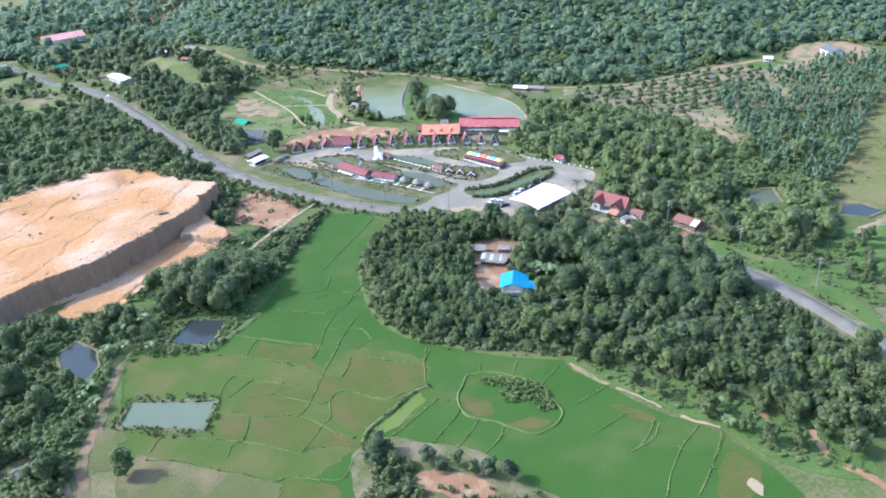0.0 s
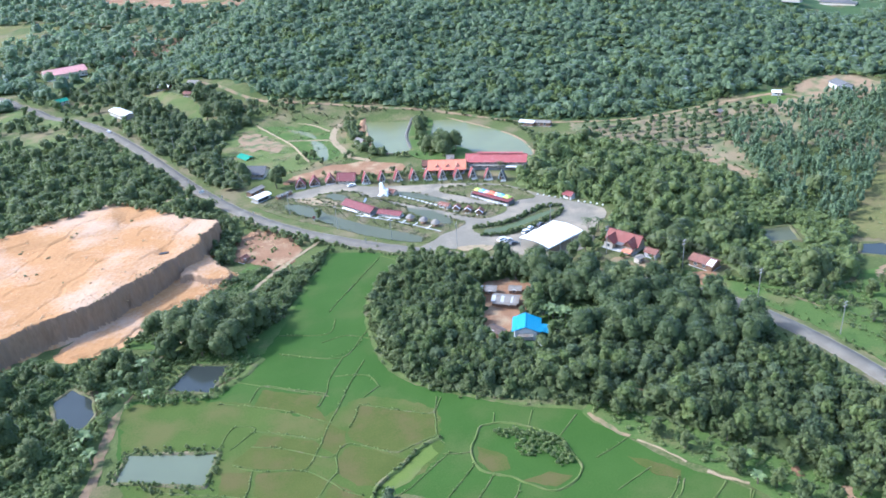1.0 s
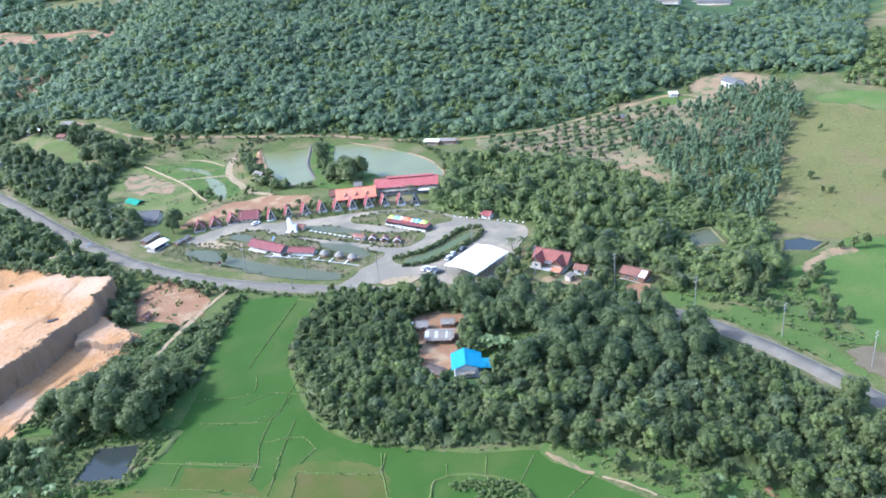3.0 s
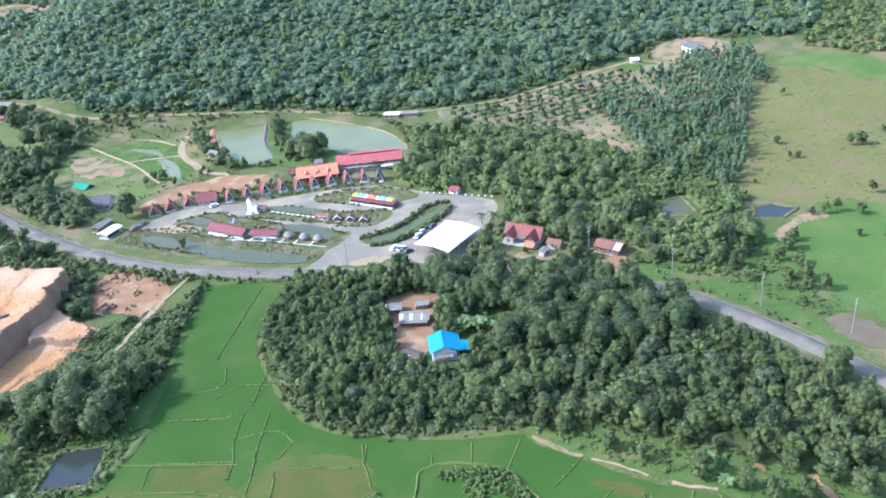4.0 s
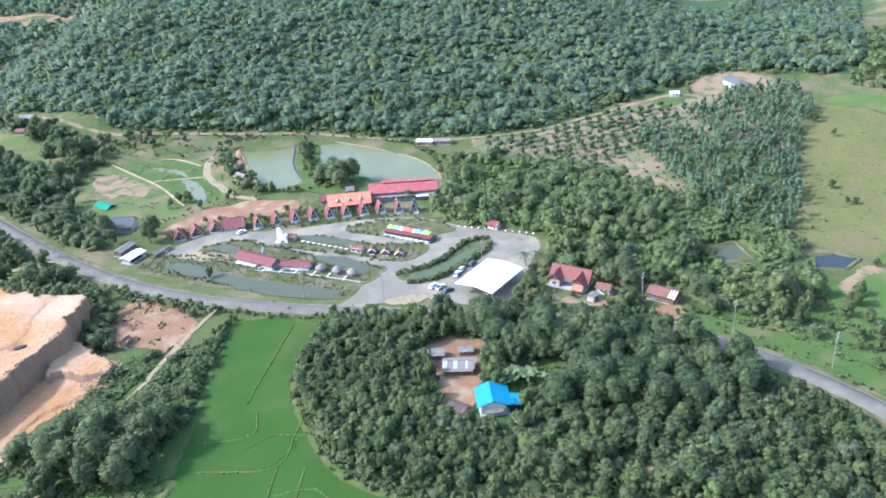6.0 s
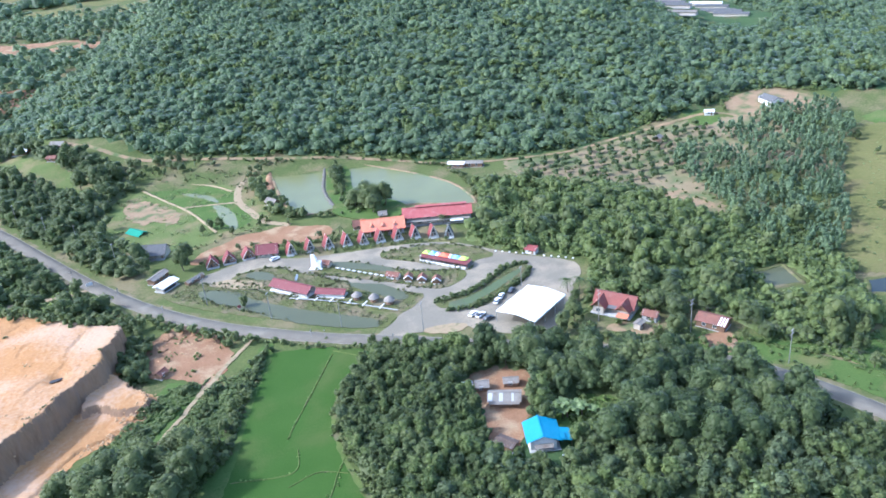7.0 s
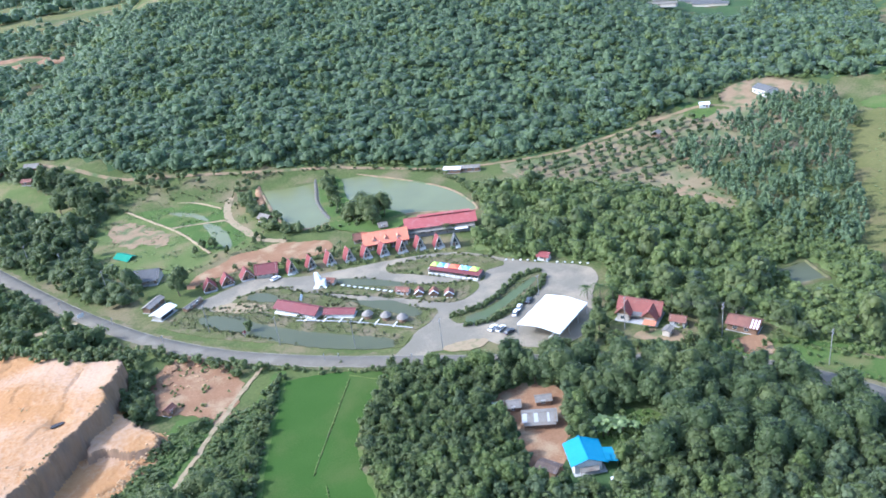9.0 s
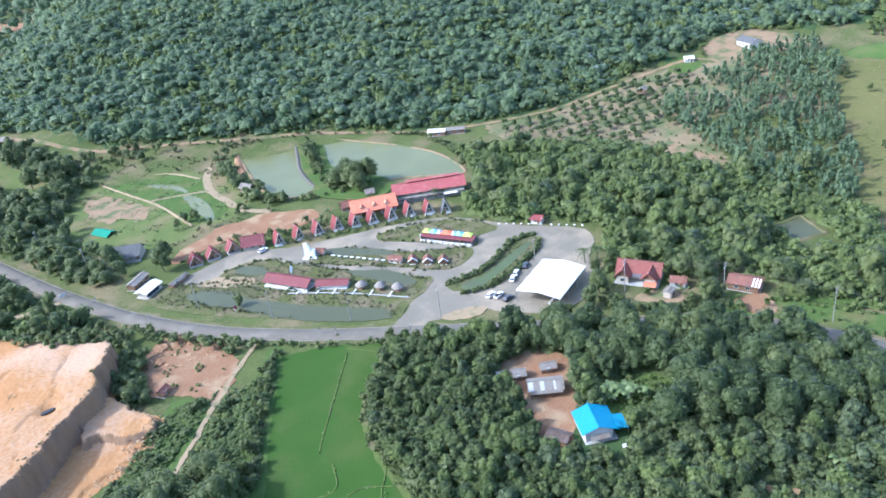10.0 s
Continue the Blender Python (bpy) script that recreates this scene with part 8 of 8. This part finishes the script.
for wet in WET:
    lawn = lawn[~inside(wet, lawn[:, 0], lawn[:, 1])]
lawn = lawn[wobble(lawn[:, 0], lawn[:, 1], 5, 7) > -0.5]
joined("island_grass", [(q, x, y, z + 0.25, (w[0] * 1.2, w[1] * 1.2, w[2] * 0.5), k) for q, x, y, z, w, k in crowns(lawn, BUSHES, 0.15, 0.5, 286)], M_WEED, "rank olive grass on the garden islands", "grass")
shrubs("roadside_shrubs", np.concatenate([along(ROAD[8:14], 5.6, 2.0, 71, 0.9), along(ROAD[11:13], 5.8, 2.2, 72, 0.8)]), 0.5, 1.35, 73, "rough shrubs along the road edge")
edge_line = curve([(53, 307), (48, 300), (43, 291), (36, 280), (29, 267), (22, 254)], 1.4)
r3 = np.random.default_rng(301)
joined("edge_bushes", crowns(np.concatenate([edge_line + r3.normal(-1.2, 0.8, edge_line.shape), edge_line[::2] + r3.normal(-2.2, 1.0, edge_line[::2].shape)]), BUSHES, 0.7, 1.7, 302), M_LEAF, "tall tangled bushes along the paddy's edge", "shrubs")
joined("edge_grass", [(q, x, y, z, (w[0], w[1], w[2] * 0.5), k) for q, x, y, z, w, k in crowns(edge_line + r3.normal(0.6, 0.5, edge_line.shape), BUSHES, 0.5, 0.9, 303)], M_WEED, "dry olive grass on the paddy's edge", "grass")
for x, y, s in ((41, 291.5, 0.55), (36.5, 285, 0.6), (31, 276, 0.75), (26, 267, 0.85), (22, 259, 0.95), (17.5, 252, 1.0), (12, 257, 1.1), (45, 299, 0.4)):
    tree(x, y, s, pick=int(x) % 6, turn=x, label="bushy tree on the bank beside the paddy", group="bank trees")
back_rim = curve([(-92, 352), (-77, 364), (-62, 371), (-48, 377), (-34, 380), (-25, 374), (-11, 357), (0, 346)], 1.5)
rim_pts = np.concatenate([back_rim + r3.normal(0, 1.3, back_rim.shape) + np.array([-1.5, 2.5]), back_rim[::2] + r3.normal(0, 1.5, back_rim[::2].shape)])
joined("rim_bushes", [(q, x, y, float(qz[int((x + 150) / 0.8), int((y - 240) / 0.8)]) - 0.3, w, k) for q, x, y, z, w, k in crowns(rim_pts, BUSHES, 0.9, 2.2, 304)], M_LEAF, "bushes crowding the back rim of the quarry", "shrubs")
lip = curve(RIM[2:], 1.1)
lip = lip[wobble(lip[:, 0], lip[:, 1], 6, 3) > 0.1]
lip = lip + r3.normal(0, 0.35, lip.shape) + np.array([-0.8, 0.9])
joined("rim_weeds", [(q, x, y, float(qz[int((x + 150) / 0.8), int((y - 240) / 0.8)]) - 0.1, w, k) for q, x, y, z, w, k in crowns(lip, BUSHES, 0.2, 0.55, 307)], M_WEED, "straggling weeds on the quarry's lip", "weeds")
qw = scatter([(-70, 290), (-20, 330), (-20, 370), (-60, 366), (-95, 340)], 3.0, seed=330)
qw = qw[wobble(qw[:, 0], qw[:, 1], 9, 3) > 0.62]
joined("quarry_top_weeds", [(q, x, y, float(qz[int((x + 150) / 0.8), int((y - 240) / 0.8)]) - 0.1, (w[0], w[1], w[2] * 0.6), k) for q, x, y, z, w, k in crowns(qw, BUSHES, 0.25, 0.8, 331)], M_WEED, "sparse weeds on the quarry's top", "weeds")
side = scatter([(3, 326), (6, 312), (12, 310), (13, 322), (18, 340), (12, 346), (10, 336)], 2.6, seed=305)
joined("quarry_side_bushes", crowns(side, MID_TREES, 0.35, 0.75, 306), M_LEAF, "leafy bushes below the quarry's end", "shrubs")
shrubs("roadside_shrubs", np.concatenate([along(ROAD[14:21], -7.5, 2.0, 74, 1.4), along(ROAD[15:21], 6.0, 2.2, 75, 0.7)]), 0.3, 0.8, 76, "rough shrubs along the road bank", M_LEAF_LIGHT)
shrubs("lake_shrubs", np.concatenate([along([(104, 480), (101, 460), (100, 438), (105, 420), (116, 410), (128, 404)], 0, 1.9, 77, 1.3), along([(196, 425), (194, 402), (186, 376)], 0, 2.0, 78, 1.2), scatter([(147, 480), (152, 476), (150, 464), (143, 448), (139, 433), (144, 414), (148, 400), (128, 404), (130, 425), (134, 442), (142, 462)], 3.0, seed=79)]), 0.7, 1.8, 80, "shrubs along the lake shore and islet")
shrubs("lake_shrubs", clear_of(scatter([(104, 519), (130, 500), (157, 482), (184, 457), (202, 434), (198, 426), (184, 458), (150, 492), (118, 500)], 2.8, seed=180), 5), 0.5, 1.4, 181, "scrub between lake and hill track")
shrubs("hill_scrub", clear_of(scatter([(60, 558), (104, 524), (157, 488), (205, 440), (235, 421), (268, 408), (300, 404), (340, 399), (330, 420), (290, 432), (230, 452), (160, 510), (110, 545)], 3.4, seed=182), 5), 0.6, 1.7, 183, "light green scrub along the hill foot", M_LEAF_LIGHT)
shrubs("mound_shrubs", scatter([(71, 166), (78, 162), (84, 158), (87, 154), (87, 148), (87, 145), (84, 143), (81, 144), (81, 150), (77, 150), (73, 151), (73, 155), (76, 158), (70, 163)], 1.25, seed=81), 0.4, 0.85, 82, "creeper-covered shrubs on the paddy mound", M_LEAF_LIGHT)
tufts = np.concatenate([along(q, 0, 0.9, 300 + i, 0.25) for i, q in enumerate(BUND_LINES)])
tufts = tufts[wobble(tufts[:, 0], tufts[:, 1], 4, 2) > -0.25]
shrubs("bund_tufts", tufts, 0.1, 0.34, 84, "grass tufts along the paddy bunds", M_LEAF_LIGHT)
shrubs("bund_shrubs", along([(56, 168), (51, 167), (46, 164), (42, 161), (37, 158), (33, 155), (31, 151), (30, 145)], 0, 0.9, 83, 0.35), 0.3, 0.7, 84, "dark shrubs along a paddy bund")
pond_edge = [*[along(straight([(-19, 225), (-10, 238), (3, 232), (-5, 218)], 3.0) + [(-19, 225)], 0, 0.9, 85 + 500 * i, 0.5) for i in range(2)], *[along(straight([(-34, 186), (-30, 197), (-17, 192), (-5, 187), (-10, 174), (-22, 180)], 3.0) + [(-34, 186)], 0, 0.9, 86 + 500 * i, 0.5) for i in range(2)], along([(-54, 234), (-48, 241), (-40, 231), (-39, 221), (-44, 212), (-52, 218), (-55, 233)], 0, 1.2, 87, 0.5)]
shrubs("pond_shrubs", np.concatenate(pond_edge), 0.25, 0.65, 88, "shrubs and reeds round the ponds", M_LEAF_LIGHT)
pw = scatter([(-32, 232), (-16, 247), (8, 241), (13, 233), (5, 223), (-4, 213), (-24, 219)], 1.7, seed=131)
pw = pw[~inside([(-20.5, 225), (-10, 240), (4.5, 232), (-5, 216.5)], pw[:, 0], pw[:, 1])]
shrubs("pond_shrubs", pw, 0.3, 1.0, 132, "tangled weeds round the dark pond", M_LEAF_LIGHT)
pw = scatter([(-37, 186), (-31, 200), (-3, 190), (-8, 171), (-23, 177)], 1.7, seed=133)
pw = pw[~inside([(-35, 185.5), (-30.5, 198.5), (-17, 193.5), (-3.5, 187.5), (-9, 172.5), (-22, 178.5)], pw[:, 0], pw[:, 1])]
shrubs("pond_shrubs", pw, 0.25, 0.8, 134, "weeds along the fish pond bank")
shrubs("house_garden", clear_of(scatter([(146, 254), (158, 244), (168, 232), (180, 216), (176, 214), (160, 228), (146, 244)], 1.9, seed=320), 5), 0.5, 1.3, 321, "garden shrubs before the roadside houses")
shrubs("glade_scrub", scatter([(111, 208), (115, 201), (122, 199), (131, 205), (130, 212), (123, 218), (113, 221)], 1.7, seed=310), 0.4, 1.2, 311, "lush green scrub in the grove's clearing", M_LEAF_LIGHT)
shrubs("cabin_garden", np.concatenate([scatter([(50, 392), (62, 393), (74, 392), (86, 387), (100, 381), (116, 375), (132, 366), (146, 358), (144, 362), (120, 378), (100, 386), (84, 393), (66, 397), (50, 396)], 2.0, seed=312), scatter([(86, 376), (150, 346), (153, 344), (140, 354), (90, 378)], 2.5, seed=313)]), 0.4, 1.1, 314, "garden shrubs round the cabins")
weeds = np.concatenate([scatter([(186, 214), (196, 206), (208, 197), (224, 190), (232, 194), (224, 182), (217, 152), (212, 146), (203, 150), (200, 180), (190, 204)], 2.1, seed=151), scatter([(99, 162), (107, 147), (115, 133), (124, 121), (131, 102), (146, 90), (150, 100), (146, 116), (136, 132), (122, 150), (110, 165)], 2.0, seed=152), scatter([(200, 205), (222, 196), (244, 200), (246, 212), (230, 224), (212, 218)], 2.3, seed=153)])
weeds = weeds[wobble(weeds[:, 0], weeds[:, 1], 5, 4) > -0.35]
joined("weeds", [(q, x, y, z, (w[0] * 1.2, w[1] * 1.2, w[2] * 0.55), k) for q, x, y, z, w, k in crowns(clear_of(weeds, 5.5), BUSHES, 0.3, 0.9, 154)], M_LEAF_LIGHT, "lush low weeds on the grassy banks", "weeds")
pts = scatter([(262, 222), (300, 250), (350, 285), (392, 306), (398, 240), (380, 170), (330, 160), (290, 185)], 4.6, seed=155)
joined("tussocks", [(q, x, y, z, (w[0] * 1.3, w[1] * 1.3, w[2] * 0.4), k) for q, x, y, z, w, k in crowns(pts, BUSHES, 0.2, 0.6, 156)], M_LEAF_LIGHT, "grass tussocks on the dry pasture", "tussocks")
ring = curve(GROVE, 1.1, True)
ring = ring[(ring[:, 0] < 112) & (ring[:, 1] < 272)]
ring = np.concatenate([ring + np.random.default_rng(161).normal(0, 0.9, ring.shape), ring + np.random.default_rng(162).normal(0, 1.5, ring.shape)])
shrubs("grove_edge", clear_of(ring, 5), 0.4, 1.05, 163, "leafy bushes along the edge of the grove")
yw = scatter([(12, 318), (16, 334), (24, 341), (34, 341), (40, 328), (39, 310), (30, 298), (24, 306)], 2.4, seed=164)
shrubs("yard_weeds", yw[wobble(yw[:, 0], yw[:, 1], 5, 2) > 0.35], 0.25, 0.9, 165, "scattered weeds in the bare yard", M_LEAF_LIGHT)
rough = [(-60, 380), (20, 360), (10, 400), (20, 412), (60, 414), (100, 412), (106, 430), (102, 470), (108, 500), (60, 540), (30, 580), (-20, 600), (-40, 540)]
meadow_in = [(20, 470), (30, 492), (48, 516), (60, 524), (82, 500), (92, 482), (96, 450), (88, 426), (60, 420), (36, 424), (24, 440)]
pts = clear_of(scatter(rough, 3.6, seed=89), 6)
pts = pts[wobble(pts[:, 0], pts[:, 1], 9, 5) > -0.1]
pts = pts[~inside(meadow_in, pts[:, 0], pts[:, 1])]
shrubs("scrub", pts[::3], 0.4, 1.3, 90, "scattered scrub on rough grass")
shrubs("scrub", np.concatenate([pts[1::3], pts[2::3]]), 0.3, 0.8, 290, "rank olive growth on rough grass", M_WEED)
mw = scatter(meadow_in, 2.2, seed=291)
mw = mw[(wobble(mw[:, 0], mw[:, 1], 8, 2) > 0.1)]
joined("meadow_tufts", [(q, x, y, z, (w[0] * 1.3, w[1] * 1.3, w[2] * 0.4), k) for q, x, y, z, w, k in crowns(mw, BUSHES, 0.2, 0.6, 292)], M_LEAF_LIGHT, "grass tufts over the meadow", "grass")
pts = clear_of(scatter([(222, 405), (249, 386), (287, 392), (335, 376), (380, 344), (400, 330), (346, 290), (300, 256), (262, 250), (246, 290), (252, 328), (238, 360)], 5.5, seed=91))
shrubs("scrub", pts, 0.35, 0.9, 92, "low scrub on the orchard ground", M_LEAF_LIGHT)
shrubs("scrub", clear_of(scatter([(140, 240), (160, 224), (172, 212), (186, 205), (196, 190), (205, 170), (212, 180), (200, 206), (190, 230), (180, 262), (158, 262), (148, 256)], 3.6, seed=93), 6), 0.4, 1.2, 94, "garden scrub round the roadside houses", M_LEAF_LIGHT)
shrubs("scrub", np.concatenate([scatter([(14, 325), (20, 332), (34, 338), (44, 322), (40, 310), (36, 326), (24, 332)], 3.0, seed=95), scatter([(104, 163), (115, 150), (128, 136), (138, 122), (136, 112), (124, 126), (112, 142)], 3.6, seed=96)]), 0.3, 0.9, 97, "rough weeds and shrubs", M_LEAF_LIGHT)
shrubs("quarry_weeds", scatter([(-22, 372), (-8, 366), (6, 350), (14, 344), (18, 352), (4, 366), (-12, 380), (-40, 384), (-80, 374), (-50, 376)], 2.8, seed=98), 0.8, 1.9, 99, "dense shrubs along the back of the quarry", sink=-2.0)
shrubs("quarry_weeds", scatter([(-66, 258), (-50, 254), (-30, 262), (-20, 272), (-28, 258), (-44, 248), (-64, 246)], 3.0, seed=100), 0.6, 1.6, 101, "rough shrubs below the quarry face")

# ---- stones, heaps and clutter ----
r = np.random.default_rng(111)
for k, (x, y, s) in enumerate(((24, 338, 2.6), (30, 340, 2.2), (20, 330, 1.8), (33, 334, 1.6))):
    bm = bmesh.new()
    bmesh.ops.create_icosphere(bm, subdivisions=4, radius=s)
    for v in bm.verts:
        v.co *= 1 + 0.35 * noise.noise(v.co * 0.7 + Vector((k * 5.0, 0, 0))) + 0.12 * noise.noise(v.co * 2.3)
        v.co.z *= 0.42
    ob = part("earth_mound", bm, M_DIRT if x > 8 else M_QUARRY, None)
    ob.matrix_world = pose(x, y, 0.1 if x > 8 else 2.7, 0, 0, k * 70)
    tagged(ob, "low mound of pale tipped earth", "earth mound", "earth mounds")
rv, rf, base = [], [], 0
terrace_edge = curve([(5, 310), (9.5, 300), (8, 293.5), (3, 290), (-5, 286), (-14, 284)], 0.22)
rim_foot = curve([(-66, 272), (-58, 277), (-48, 282), (-36, 288), (-26, 297)], 0.35)
for x, y in np.concatenate([terrace_edge + r.normal(0, 1.3, terrace_edge.shape), terrace_edge + r.normal(0, 0.8, terrace_edge.shape), rim_foot + r.normal(0, 1.5, rim_foot.shape), np.stack([r.uniform(-75, 0, 160), r.uniform(285, 355, 160)], 1), np.stack([r.uniform(14, 38, 60), r.uniform(318, 342, 60)], 1)]):
    ix, iy = min(int(round((x + 150) / 0.8)), qx.shape[0] - 1), int(round((y - 240) / 0.8))
    s = 0.1 + 0.4 * r.uniform() ** 3
    v = BALL_V * s * np.array([1.2, 1.0, 0.7]) * (1 + 0.25 * r.normal(0, 1, (len(BALL_V), 1)))
    rv.append(v + np.array([x, y, max(float(qz[ix, iy]), 0.1) + 0.1 * s]))
    rf.append(BALL_F + base)
    base += len(v)
tagged(mesh_object("rubble", np.concatenate(rv), np.concatenate(rf), M_HEAP), "pale broken clay lumps along the quarry ledge", "rubble", kind="stuff")
# Flat dark sheet stands for the shade down in the hollow.
pit = patch("pit", [(-17.4, 315.2), (-16.4, 316.6), (-13.8, 316.8), (-12.9, 315.9), (-14.6, 315.0)], 9.35, M_DARK, "flat dark patch painted as shade in a quarry hollow", "puddle", 0.3)
for k in range(26):
    x, y = (17 + r.uniform(0, 15), 322 + r.uniform(0, 13)) if k < 12 else (-2 + r.uniform(0, 9), 289 + r.uniform(0, 9))
    bm = bmesh.new()
    bmesh.ops.create_icosphere(bm, subdivisions=2, radius=r.uniform(0.25, 0.7))
    for v in bm.verts:
        v.co *= 1 + 0.3 * noise.noise(v.co * 1.7 + Vector((k * 3.0, 0, 0)))
        v.co.z *= 0.55
    zz = 0.15
    ob = part("earth_clod", bm, M_HEAP, None)
    ob.matrix_world = pose(x, y, zz + (1.5 if k >= 12 else 0), 0, 0, k * 50)
    tagged(ob, "pale lump of dug earth in the quarry yard", "earth clod", "earth clods")
